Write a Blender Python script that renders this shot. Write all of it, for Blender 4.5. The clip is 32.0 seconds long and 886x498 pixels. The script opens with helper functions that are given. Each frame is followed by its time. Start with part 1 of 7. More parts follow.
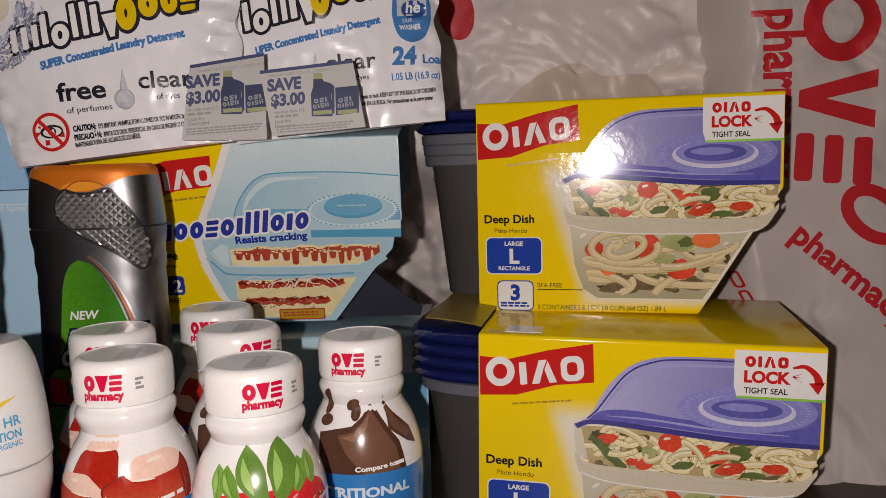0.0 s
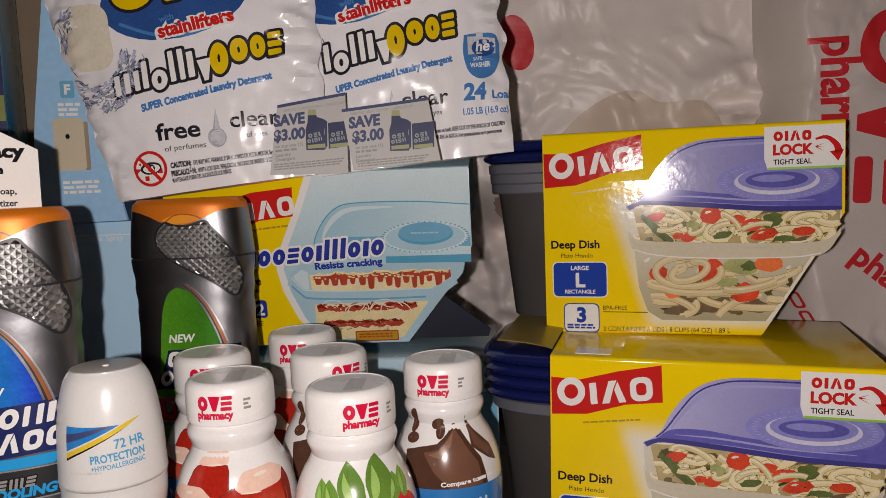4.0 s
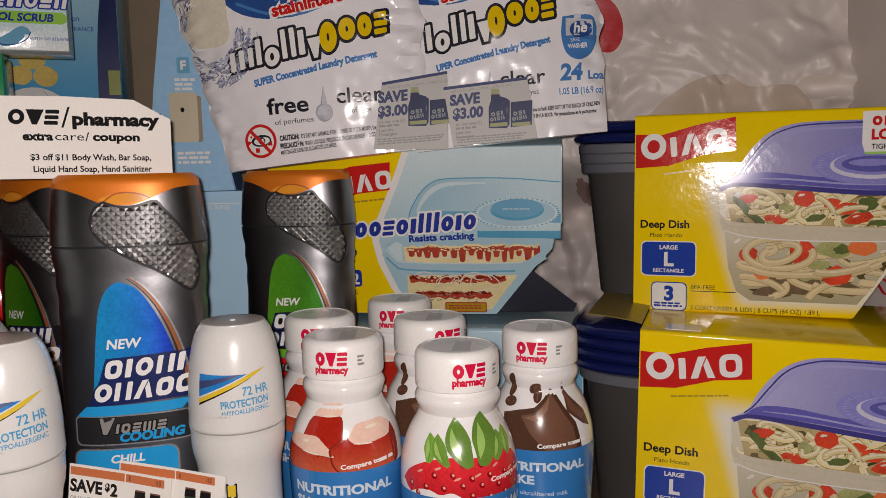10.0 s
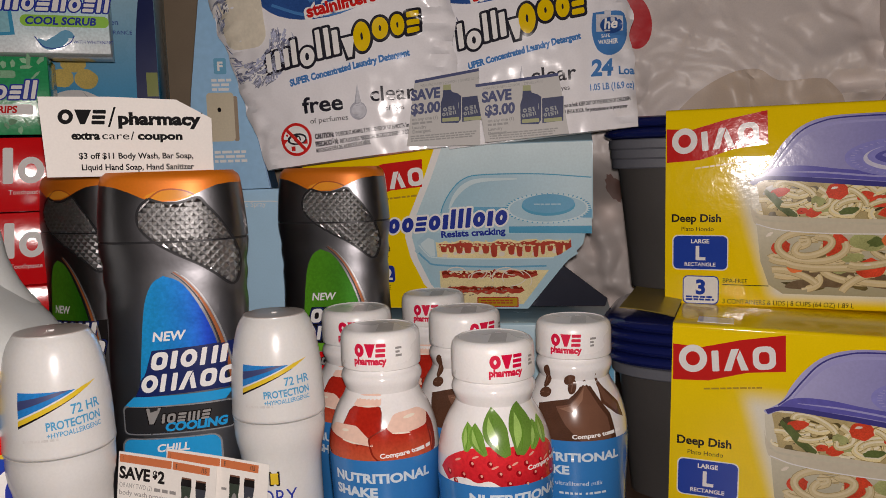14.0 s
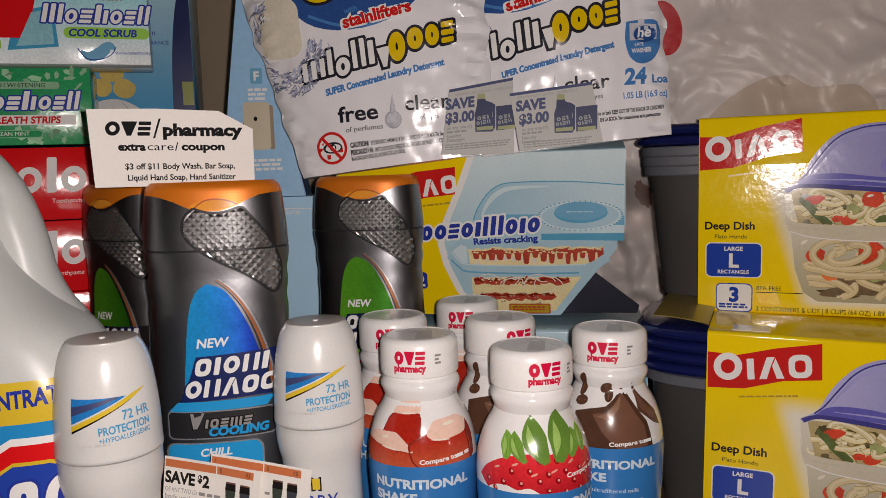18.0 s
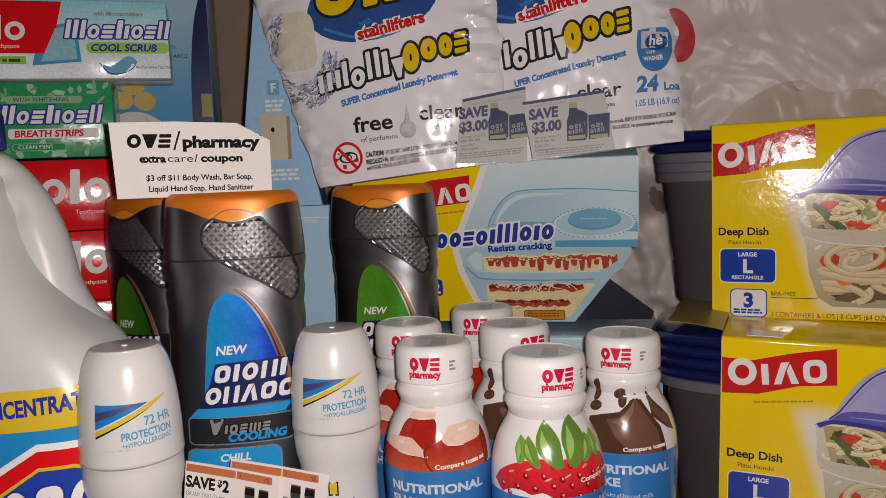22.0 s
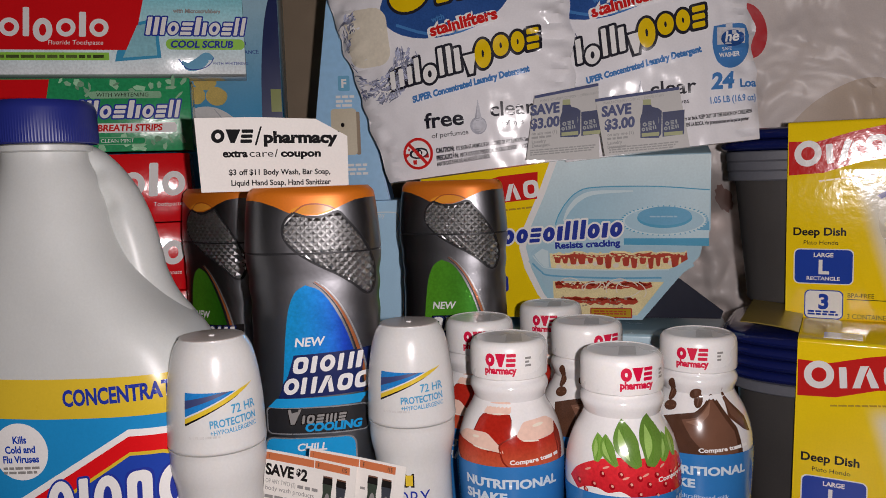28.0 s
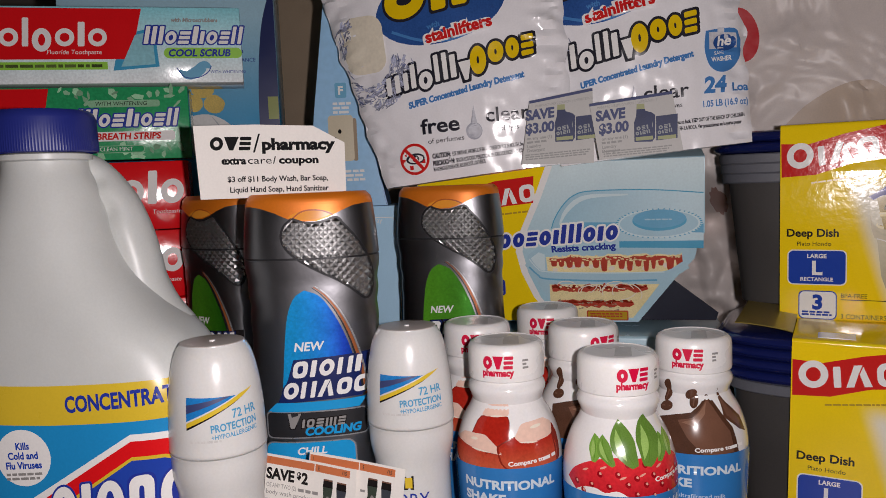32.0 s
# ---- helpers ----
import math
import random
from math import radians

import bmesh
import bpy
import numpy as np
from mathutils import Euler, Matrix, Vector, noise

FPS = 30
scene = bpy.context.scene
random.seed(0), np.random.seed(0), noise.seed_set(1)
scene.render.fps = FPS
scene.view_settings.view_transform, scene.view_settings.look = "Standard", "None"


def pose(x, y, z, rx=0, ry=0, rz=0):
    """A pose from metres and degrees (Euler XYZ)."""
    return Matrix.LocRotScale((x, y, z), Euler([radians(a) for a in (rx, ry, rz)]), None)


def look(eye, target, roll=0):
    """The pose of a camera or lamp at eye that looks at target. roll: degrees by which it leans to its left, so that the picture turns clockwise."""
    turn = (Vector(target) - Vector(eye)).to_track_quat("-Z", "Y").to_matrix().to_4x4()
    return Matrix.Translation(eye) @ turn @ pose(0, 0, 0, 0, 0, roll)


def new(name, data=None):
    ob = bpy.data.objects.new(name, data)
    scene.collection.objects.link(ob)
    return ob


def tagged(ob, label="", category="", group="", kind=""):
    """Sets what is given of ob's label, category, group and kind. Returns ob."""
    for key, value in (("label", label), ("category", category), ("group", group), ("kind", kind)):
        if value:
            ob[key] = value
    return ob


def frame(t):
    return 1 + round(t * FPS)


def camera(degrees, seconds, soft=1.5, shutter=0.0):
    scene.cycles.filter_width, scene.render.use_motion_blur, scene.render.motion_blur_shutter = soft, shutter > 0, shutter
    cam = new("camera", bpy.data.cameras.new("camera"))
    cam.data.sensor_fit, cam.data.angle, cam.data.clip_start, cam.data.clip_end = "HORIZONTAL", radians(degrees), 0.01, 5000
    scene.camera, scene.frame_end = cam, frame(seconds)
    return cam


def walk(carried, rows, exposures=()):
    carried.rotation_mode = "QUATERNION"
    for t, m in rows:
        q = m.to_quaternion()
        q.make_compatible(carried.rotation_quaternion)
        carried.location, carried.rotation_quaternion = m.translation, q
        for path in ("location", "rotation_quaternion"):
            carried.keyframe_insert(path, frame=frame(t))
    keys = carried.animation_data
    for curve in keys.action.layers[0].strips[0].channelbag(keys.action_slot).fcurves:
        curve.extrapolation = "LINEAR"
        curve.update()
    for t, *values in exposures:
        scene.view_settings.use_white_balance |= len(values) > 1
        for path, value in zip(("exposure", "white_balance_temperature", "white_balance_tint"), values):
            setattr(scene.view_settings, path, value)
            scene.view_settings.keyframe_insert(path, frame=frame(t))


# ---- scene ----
cam = camera(60.1, 32.0, soft=0.9)
PATH = [
    (0, (0.021, -0.004, 0.236), (-0.148, 1.977, 0.016), -1.8),
    (0.5, (0.018, -0.008, 0.238), (-0.158, 1.973, 0.029), -2.2),
    (1, (0.02, -0.012, 0.24), (-0.172, 1.967, 0.026), -2.2),
    (1.5, (0.015, -0.017, 0.24), (-0.19, 1.961, 0.033), -2.0),
    (2, (0.008, -0.019, 0.248), (-0.203, 1.961, 0.062), -2.5),
    (2.5, (0.004, -0.027, 0.251), (-0.263, 1.947, 0.069), -2.4),
    (4.5, (0.002, -0.035, 0.248), (-0.271, 1.938, 0.068), -2.5),
    (5, (0.006, -0.037, 0.25), (-0.268, 1.936, 0.076), -2.0),
    (5.5, (0.001, -0.032, 0.25), (-0.262, 1.942, 0.064), -2.1),
    (6, (-0.003, -0.044, 0.246), (-0.35, 1.916, 0.05), -2.6),
    (6.5, (-0.006, -0.048, 0.248), (-0.352, 1.912, 0.047), -2.4),
    (7, (-0.005, -0.049, 0.246), (-0.354, 1.91, 0.039), -1.6),
    (7.5, (-0.008, -0.052, 0.247), (-0.342, 1.91, 0.046), -1.7),
    (8, (-0.014, -0.054, 0.246), (-0.356, 1.905, 0.041), -1.1),
    (8.5, (-0.018, -0.058, 0.245), (-0.375, 1.899, 0.039), -0.8),
    (9, (-0.019, -0.059, 0.244), (-0.383, 1.897, 0.036), -0.9),
    (9.5, (-0.022, -0.058, 0.243), (-0.402, 1.895, 0.034), -1.0),
    (10, (-0.023, -0.06, 0.243), (-0.437, 1.885, 0.029), -1.3),
    (10.5, (-0.02, -0.061, 0.245), (-0.427, 1.885, 0.027), -1.6),
    (11, (-0.025, -0.065, 0.239), (-0.445, 1.879, 0.028), -1.5),
    (11.5, (-0.022, -0.07, 0.24), (-0.484, 1.864, 0.024), -1.0),
    (12, (-0.025, -0.067, 0.239), (-0.475, 1.869, 0.013), -1.2),
    (12.5, (-0.028, -0.065, 0.237), (-0.473, 1.871, 0.006), -1.2),
    (13, (-0.027, -0.067, 0.239), (-0.481, 1.868, 0.019), -1.3),
    (13.5, (-0.025, -0.07, 0.24), (-0.489, 1.863, 0.023), -1.4),
    (14, (-0.028, -0.07, 0.24), (-0.502, 1.861, 0.029), -1.8),
    (14.5, (-0.029, -0.07, 0.241), (-0.505, 1.86, 0.023), -1.6),
    (16.5, (-0.026, -0.076, 0.246), (-0.529, 1.851, 0.064), -2.8),
    (17, (-0.028, -0.076, 0.245), (-0.536, 1.849, 0.047), -2.2),
    (17.5, (-0.03, -0.076, 0.245), (-0.531, 1.851, 0.057), -2.8),
    (18, (-0.038, -0.078, 0.245), (-0.559, 1.842, 0.041), -1.9),
    (18.5, (-0.033, -0.075, 0.244), (-0.551, 1.846, 0.047), -2.1),
    (19, (-0.034, -0.084, 0.246), (-0.588, 1.828, 0.058), -2.6),
    (19.5, (-0.031, -0.081, 0.246), (-0.576, 1.835, 0.064), -2.5),
    (20, (-0.031, -0.082, 0.246), (-0.581, 1.833, 0.065), -2.3),
    (20.5, (-0.036, -0.084, 0.246), (-0.61, 1.823, 0.062), -2.5),
    (21, (-0.035, -0.085, 0.248), (-0.602, 1.826, 0.078), -2.3),
    (21.5, (-0.032, -0.079, 0.242), (-0.589, 1.832, 0.045), -2.1),
    (22, (-0.034, -0.084, 0.246), (-0.599, 1.826, 0.062), -2.4),
    (22.5, (-0.035, -0.082, 0.244), (-0.584, 1.832, 0.059), -2.0),
    (23, (-0.031, -0.082, 0.244), (-0.61, 1.822, 0.047), -1.7),
    (23.5, (-0.033, -0.078, 0.245), (-0.565, 1.84, 0.048), -2.3),
    (24, (-0.034, -0.084, 0.248), (-0.621, 1.82, 0.068), -2.5),
    (24.5, (-0.034, -0.087, 0.249), (-0.633, 1.813, 0.071), -2.7),
    (26.5, (-0.036, -0.09, 0.247), (-0.651, 1.805, 0.069), -2.4),
    (27, (-0.044, -0.096, 0.245), (-0.695, 1.785, 0.055), -2.2),
    (27.5, (-0.046, -0.094, 0.249), (-0.716, 1.781, 0.056), -1.9),
    (28, (-0.053, -0.093, 0.248), (-0.723, 1.781, 0.054), -1.9),
    (28.5, (-0.055, -0.097, 0.248), (-0.741, 1.772, 0.055), -1.2),
    (29, (-0.053, -0.098, 0.246), (-0.732, 1.774, 0.057), -1.3),
    (29.5, (-0.055, -0.095, 0.245), (-0.714, 1.783, 0.046), -1.4),
    (30, (-0.049, -0.097, 0.248), (-0.733, 1.774, 0.064), -2.2),
    (30.5, (-0.052, -0.096, 0.248), (-0.699, 1.788, 0.065), -2.2),
    (31, (-0.046, -0.096, 0.248), (-0.715, 1.78, 0.072), -2.4),
    (31.5, (-0.049, -0.097, 0.248), (-0.713, 1.782, 0.08), -2.6),
    (32, (-0.051, -0.098, 0.248), (-0.715, 1.78, 0.067), -2.4),
]
walk(cam, [(t, look(eye, target, roll)) for t, eye, target, roll in PATH], [(0, 0.10, 6500, 10), (6, 0.02, 6500, 10), (13, -0.10, 6500, 10), (24, -0.08, 6420, 11), (28, -0.06, 6150, 11), (32, -0.06, 6150, 11)])

# ---------------------------------------------------------------- light
# the only strong light is the small white lamp of the phone, just beside the lens
world = bpy.data.worlds.new("dim_room")
scene.world = world
world.use_nodes = True
world.node_tree.nodes["Background"].inputs["Color"].default_value = (1.0, 0.92, 0.86, 1)
world.node_tree.nodes["Background"].inputs["Strength"].default_value = 0.0005
torch = bpy.data.lights.new("phone_lamp", "POINT")
torch.energy, torch.shadow_soft_size, torch.color = 7.9, 0.004, (1.0, 0.885, 0.84)
new("phone_lamp", torch).location = (-0.026, -0.070, 0.249)

# ---------------------------------------------------------------- materials
MM = 0.001
TABLE = -0.015


def mat(name, color, rough=0.4, metal=0.0, vary=0.06, grain=120.0, bump=0.0, bump_scale=300.0, coat=0.0, sss=0.0, spec=0.5, island=0.0):
    """A procedural surface: base colour with blotches at two scales, uneven gloss and fine relief."""
    m = bpy.data.materials.new(name)
    m.use_nodes = True
    nt = m.node_tree
    n, l = nt.nodes, nt.links
    p = n["Principled BSDF"]
    p.inputs["Metallic"].default_value = metal
    p.inputs["Coat Weight"].default_value = coat
    p.inputs["Coat Roughness"].default_value = 0.12
    p.inputs["Specular IOR Level"].default_value = spec
    if sss:
        p.inputs["Subsurface Weight"].default_value = sss
        p.inputs["Subsurface Radius"].default_value = (0.006, 0.005, 0.004)
        p.inputs["Subsurface Scale"].default_value = 0.4
    co = n.new("ShaderNodeTexCoord")
    big, small = n.new("ShaderNodeTexNoise"), n.new("ShaderNodeTexNoise")
    big.inputs["Scale"].default_value, small.inputs["Scale"].default_value = grain * 0.25, grain * 6
    big.inputs["Detail"].default_value = small.inputs["Detail"].default_value = 4
    add = n.new("ShaderNodeMath")
    add.operation = "ADD"
    half = n.new("ShaderNodeMath")
    half.operation, half.inputs[1].default_value = "MULTIPLY", 0.5
    ramp = n.new("ShaderNodeMapRange")
    ramp.inputs["From Min"].default_value, ramp.inputs["From Max"].default_value = 0.25, 0.75
    ramp.inputs["To Min"].default_value, ramp.inputs["To Max"].default_value = 1 - vary, 1 + vary
    tint = n.new("ShaderNodeMixRGB")
    tint.blend_type, tint.inputs[0].default_value = "MULTIPLY", 1.0
    tint.inputs[1].default_value = (*color, 1)
    for tex in (big, small):
        l.new(co.outputs["Object"], tex.inputs["Vector"])
    l.new(big.outputs["Fac"], add.inputs[0])
    l.new(small.outputs["Fac"], add.inputs[1])
    l.new(add.outputs[0], half.inputs[0])
    l.new(half.outputs[0], ramp.inputs["Value"])
    value = ramp.outputs["Result"]
    if island:
        geo = n.new("ShaderNodeNewGeometry")
        r2 = n.new("ShaderNodeMapRange")
        r2.inputs["To Min"].default_value, r2.inputs["To Max"].default_value = 1 - island, 1 + island
        l.new(geo.outputs["Random Per Island"], r2.inputs["Value"])
        mul = n.new("ShaderNodeMath")
        mul.operation = "MULTIPLY"
        l.new(value, mul.inputs[0])
        l.new(r2.outputs["Result"], mul.inputs[1])
        value = mul.outputs[0]
    l.new(value, tint.inputs[2])
    l.new(tint.outputs[0], p.inputs["Base Color"])
    r = n.new("ShaderNodeMapRange")
    r.inputs["To Min"].default_value, r.inputs["To Max"].default_value = max(rough - 0.07, 0.03), rough + 0.07
    l.new(big.outputs["Fac"], r.inputs["Value"])
    l.new(r.outputs["Result"], p.inputs["Roughness"])
    if bump:
        relief = n.new("ShaderNodeTexNoise")
        relief.inputs["Scale"].default_value, relief.inputs["Detail"].default_value = bump_scale, 5
        l.new(co.outputs["Object"], relief.inputs["Vector"])
        b = n.new("ShaderNodeBump")
        b.inputs["Strength"].default_value, b.inputs["Distance"].default_value = bump, 0.001
        l.new(relief.outputs["Fac"], b.inputs["Height"])
        l.new(b.outputs["Normal"], p.inputs["Normal"])
    return m


YELLOW = mat("carton_yellow", (0.93, 0.67, 0.003), 0.11, bump=0.14, bump_scale=170, spec=0.28)
RED = mat("print_red", (0.60, 0.018, 0.016), 0.11, bump=0.14, bump_scale=170, spec=0.28)
RED_BAG = mat("bag_print_red", (0.68, 0.03, 0.04), 0.3, bump=0.25, bump_scale=120)
WHITE = mat("print_white", (0.86, 0.85, 0.83), 0.13, bump=0.14, bump_scale=170, spec=0.28)
CREAM = mat("print_cream", (0.82, 0.70, 0.38), 0.16, vary=0.22, grain=200, island=0.12, spec=0.28)
CREAM_S = mat("print_cream_sheen", (0.88, 0.80, 0.58), 0.16, vary=0.12, grain=260, spec=0.28)
CREAM_H = mat("print_cream_frosted", (0.70, 0.58, 0.33), 0.16, vary=0.14, grain=200, island=0.08, spec=0.28)
CREAM_HD = mat("print_cream_frosted_edge", (0.42, 0.32, 0.15), 0.16, vary=0.2, grain=260, spec=0.28)
CREAM_HL = mat("print_cream_frosted_sheen", (0.76, 0.65, 0.42), 0.16, vary=0.1, grain=260, spec=0.28)
SALAD = mat("print_salad_ground", (0.50, 0.40, 0.19), 0.16, vary=0.4, grain=300, spec=0.28)
TRAY_RIM = mat("print_tray_rim", (0.66, 0.60, 0.46), 0.14, vary=0.1, grain=50, spec=0.28)
CREAM_L = mat("print_shine", (0.82, 0.74, 0.62), 0.2)
PEPPER = mat("print_pepper", (0.40, 0.42, 0.17), 0.16, vary=0.45, grain=220, spec=0.28)
OLIVE_FOOD = mat("print_olive_food", (0.13, 0.10, 0.035), 0.16, vary=0.4, grain=500, island=0.5)
CREAM_D = mat("print_cream_dark", (0.40, 0.30, 0.10), 0.16, vary=0.3, grain=260, spec=0.28)
TOMATO = mat("print_tomato", (0.60, 0.06, 0.025), 0.16, vary=0.5, grain=240, island=0.2, spec=0.28)
CARROT = mat("print_carrot", (0.70, 0.17, 0.05), 0.16, vary=0.3, grain=240, island=0.2, spec=0.28)
HERB = mat("print_herb", (0.09, 0.12, 0.035), 0.16, vary=0.6, grain=300, island=0.4, spec=0.28)
DARK_FOOD = mat("print_dark_food", (0.13, 0.09, 0.05), 0.16, vary=0.4, grain=600, island=0.5)
TRAY = mat("print_tray", (0.64, 0.60, 0.46), 0.14, spec=0.28, vary=0.12, grain=60)
LID_L = mat("print_lid_light", (0.38, 0.37, 0.68), 0.12, spec=0.28)
LID_RING = mat("print_lid_ring", (0.27, 0.265, 0.62), 0.12, vary=0.2, grain=40, spec=0.28)
LID_SKIRT = mat("print_lid_skirt", (0.13, 0.12, 0.46), 0.12, vary=0.25, grain=40, spec=0.28)
LID_W = mat("print_lid_shine", (0.66, 0.65, 0.80), 0.12, vary=0.2, grain=80, spec=0.28)
LID_D2 = mat("print_lid_button", (0.12, 0.115, 0.42), 0.12, vary=0.25, grain=80, spec=0.28)
LID_D = mat("print_lid_dark", (0.06, 0.055, 0.26), 0.12, spec=0.28)
BADGE = mat("print_blue", (0.02, 0.06, 0.40), 0.12, spec=0.28)
BLACK = mat("print_black", (0.015, 0.013, 0.013), 0.13, spec=0.28)
PAPER_INK = mat("paper_ink", (0.012, 0.012, 0.013), 0.8, spec=0.1)
GREY = mat("print_grey", (0.28, 0.27, 0.26), 0.4)
LIME = mat("print_lime", (0.30, 0.62, 0.06), 0.3)
NAVY_PL = mat("plastic_navy", (0.008, 0.013, 0.09), 0.18, coat=0.6)
FLAP_CARD = mat("flap_card", (0.26, 0.19, 0.035), 0.32, vary=0.25, grain=60)
FLAP = mat("flap_navy", (0.011, 0.013, 0.028), 0.45, vary=0.2, grain=40)
RIM = mat("plastic_smoke_rim", (0.115, 0.12, 0.14), 0.42, vary=0.15)
SMOKE = mat("plastic_smoke", (0.060, 0.056, 0.054), 0.36, vary=0.12)
FW_SKY = mat("print_pale_blue", (0.42, 0.62, 0.72), 0.25, vary=0.08)
FW_BLUE = mat("print_water_blue", (0.16, 0.42, 0.62), 0.25, vary=0.1)
FW_DEEP = mat("print_turquoise", (0.05, 0.33, 0.55), 0.25)
FW_PALE = mat("print_ice_blue", (0.64, 0.78, 0.82), 0.2)
FW_LINE = mat("print_mid_blue", (0.10, 0.38, 0.58), 0.2)
FW_INK = mat("print_royal", (0.02, 0.04, 0.33), 0.25)
SAUCE = mat("print_sauce", (0.45, 0.05, 0.025), 0.3, vary=0.4, grain=500)
SAUCE_D = mat("sauce_dark", (0.22, 0.02, 0.008), 0.25, vary=0.4, grain=200)
CAP = mat("cap_white", (0.86, 0.85, 0.83), 0.28, bump=0.05, sss=0.15)
CAP_INK = mat("cap_red_ink", (0.62, 0.0, 0.045), 0.35)
CAP_GREY = mat("cap_top_ink", (0.60, 0.59, 0.57), 0.4, vary=0.25, grain=500)
SHAKE = mat("bottle_white", (0.84, 0.83, 0.82), 0.16, coat=0.5, sss=0.1)
SHAKE_BLUE = mat("label_blue", (0.035, 0.20, 0.52), 0.18, coat=0.4)
SHAKE_TXT = mat("label_text", (0.62, 0.72, 0.80), 0.2)
CARAMEL_D = mat("caramel_dark", (0.24, 0.02, 0.01), 0.2, vary=0.25, grain=300)
CARAMEL_L = mat("caramel_light", (0.82, 0.57, 0.46), 0.2, vary=0.14, grain=60)
SEED = mat("seed_print", (0.75, 0.36, 0.28), 0.2)
LEAF = mat("leaf_print", (0.17, 0.33, 0.05), 0.2, vary=0.3, grain=200, island=0.3)
LEAF_D = mat("leaf_print_dark", (0.10, 0.23, 0.02), 0.2, vary=0.2)
BERRY_PIT = mat("berry_pit", (0.30, 0.004, 0.01), 0.2, vary=0.2)
CHOC = mat("chocolate_print", (0.10, 0.044, 0.025), 0.2, vary=0.5, grain=300, island=0.35)
LEAF_L = mat("leaf_print_light", (0.33, 0.52, 0.13), 0.2, vary=0.3, grain=300)
CHOC_M = mat("chocolate_edge", (0.26, 0.14, 0.09), 0.2, vary=0.25, grain=300)
CHOC_L = mat("chocolate_light", (0.165, 0.078, 0.048), 0.2, vary=0.2, grain=300)
DEO = mat("deodorant_white", (0.70, 0.70, 0.68), 0.24, bump=0.04, sss=0.2)
DEO_TOP = mat("deodorant_top", (0.52, 0.48, 0.45), 0.3, vary=0.1)
DEO_INK = mat("deodorant_ink", (0.06, 0.32, 0.56), 0.35)
DEO_BLUE = mat("deodorant_blue", (0.02, 0.20, 0.55), 0.25, vary=0.25)
GOLD = mat("print_gold", (0.70, 0.50, 0.03), 0.28)
STEEL = mat("bottle_gunmetal", (0.245, 0.245, 0.26), 0.345, metal=1.0, vary=0.05, bump=0.05)
GRIP = mat("grip_silver", (0.62, 0.62, 0.62), 0.30, metal=1.0)
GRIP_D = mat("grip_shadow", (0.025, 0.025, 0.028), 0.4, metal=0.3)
ORANGE = mat("cap_orange", (0.78, 0.21, 0.012), 0.4, metal=0.3, vary=0.08)
ORANGE_GLOW = mat("cap_orange_glow", (0.85, 0.33, 0.03), 0.26, coat=0.2)
ORANGE_D = mat("cap_orange_dark", (0.45, 0.10, 0.008), 0.35)
RG_NAVY = mat("label_navy", (0.008, 0.018, 0.11), 0.3)
RG_CYAN = mat("label_cyan", (0.02, 0.34, 0.72), 0.25)
RG_LEAF2 = mat("label_green_light", (0.16, 0.45, 0.03), 0.25)
COPPER = mat("stripe_copper", (0.42, 0.13, 0.04), 0.3, metal=0.3)
SILVER = mat("stripe_silver", (0.55, 0.55, 0.56), 0.28, metal=0.7)
JUG = mat("jug_white", (0.60, 0.62, 0.60), 0.38, bump=0.06, bump_scale=80, sss=0.12)
JUG_CAP = mat("jug_cap_blue", (0.016, 0.024, 0.19), 0.4)
JUG_BLUE = mat("jug_label_blue", (0.02, 0.27, 0.60), 0.25, vary=0.08)
PAPER = mat("coupon_paper", (0.84, 0.81, 0.76), 0.6, bump=0.15, bump_scale=60)
NEWSPRINT = mat("newsprint", (0.52, 0.51, 0.49), 0.55, bump=0.1, bump_scale=60)
NEWS_INK = mat("newsprint_navy", (0.04, 0.055, 0.16), 0.5)
NEWS_CAP = mat("newsprint_olive", (0.34, 0.36, 0.18), 0.5)
NEWS_BAR = mat("newsprint_grey", (0.30, 0.30, 0.29), 0.5)
DARK_GREEN = mat("coupon_dark_green", (0.035, 0.05, 0.035), 0.5, vary=0.4, grain=300)
COUPON_SLATE = mat("coupon_slate", (0.04, 0.045, 0.06), 0.5, vary=0.4, grain=300)
NEWS_DARK = mat("newsprint_dark", (0.025, 0.036, 0.11), 0.5, vary=0.4, grain=200)
NEWS_PALE = mat("newsprint_pale", (0.30, 0.32, 0.33), 0.5)
BROWN_INK = mat("coupon_brown_ink", (0.16, 0.07, 0.04), 0.5)
SALMON = mat("coupon_orange", (0.58, 0.17, 0.06), 0.5)
POUCH = mat("pouch_white", (0.88, 0.87, 0.89), 0.2, bump=0.14, bump_scale=40, coat=0.3)
TABLET = mat("pouch_tablet_print", (0.78, 0.72, 0.58), 0.25, vary=0.14, grain=60)
POUCH_GREY = mat("pouch_grey", (0.45, 0.46, 0.52), 0.25, vary=0.3, grain=300)
DROP = mat("pouch_drop", (0.60, 0.61, 0.66), 0.2, vary=0.3, grain=60)
POUCH_INK = mat("pouch_black", (0.02, 0.02, 0.03), 0.25)
POUCH_YEL = mat("pouch_yellow", (0.80, 0.55, 0.0), 0.22)
POUCH_BLUE = mat("pouch_blue", (0.07, 0.22, 0.52), 0.22)
POUCH_DEEP = mat("pouch_deep_blue", (0.03, 0.09, 0.30), 0.22, vary=0.3)
POUCH_TAN = mat("pouch_tablet", (0.62, 0.55, 0.40), 0.25, vary=0.1)
SPLASH = mat("pouch_splash", (0.36, 0.38, 0.50), 0.2, vary=0.6, grain=260, island=0.5)
SPLASH_D = mat("pouch_splash_dark", (0.13, 0.15, 0.27), 0.2, vary=0.6, grain=260, island=0.5)
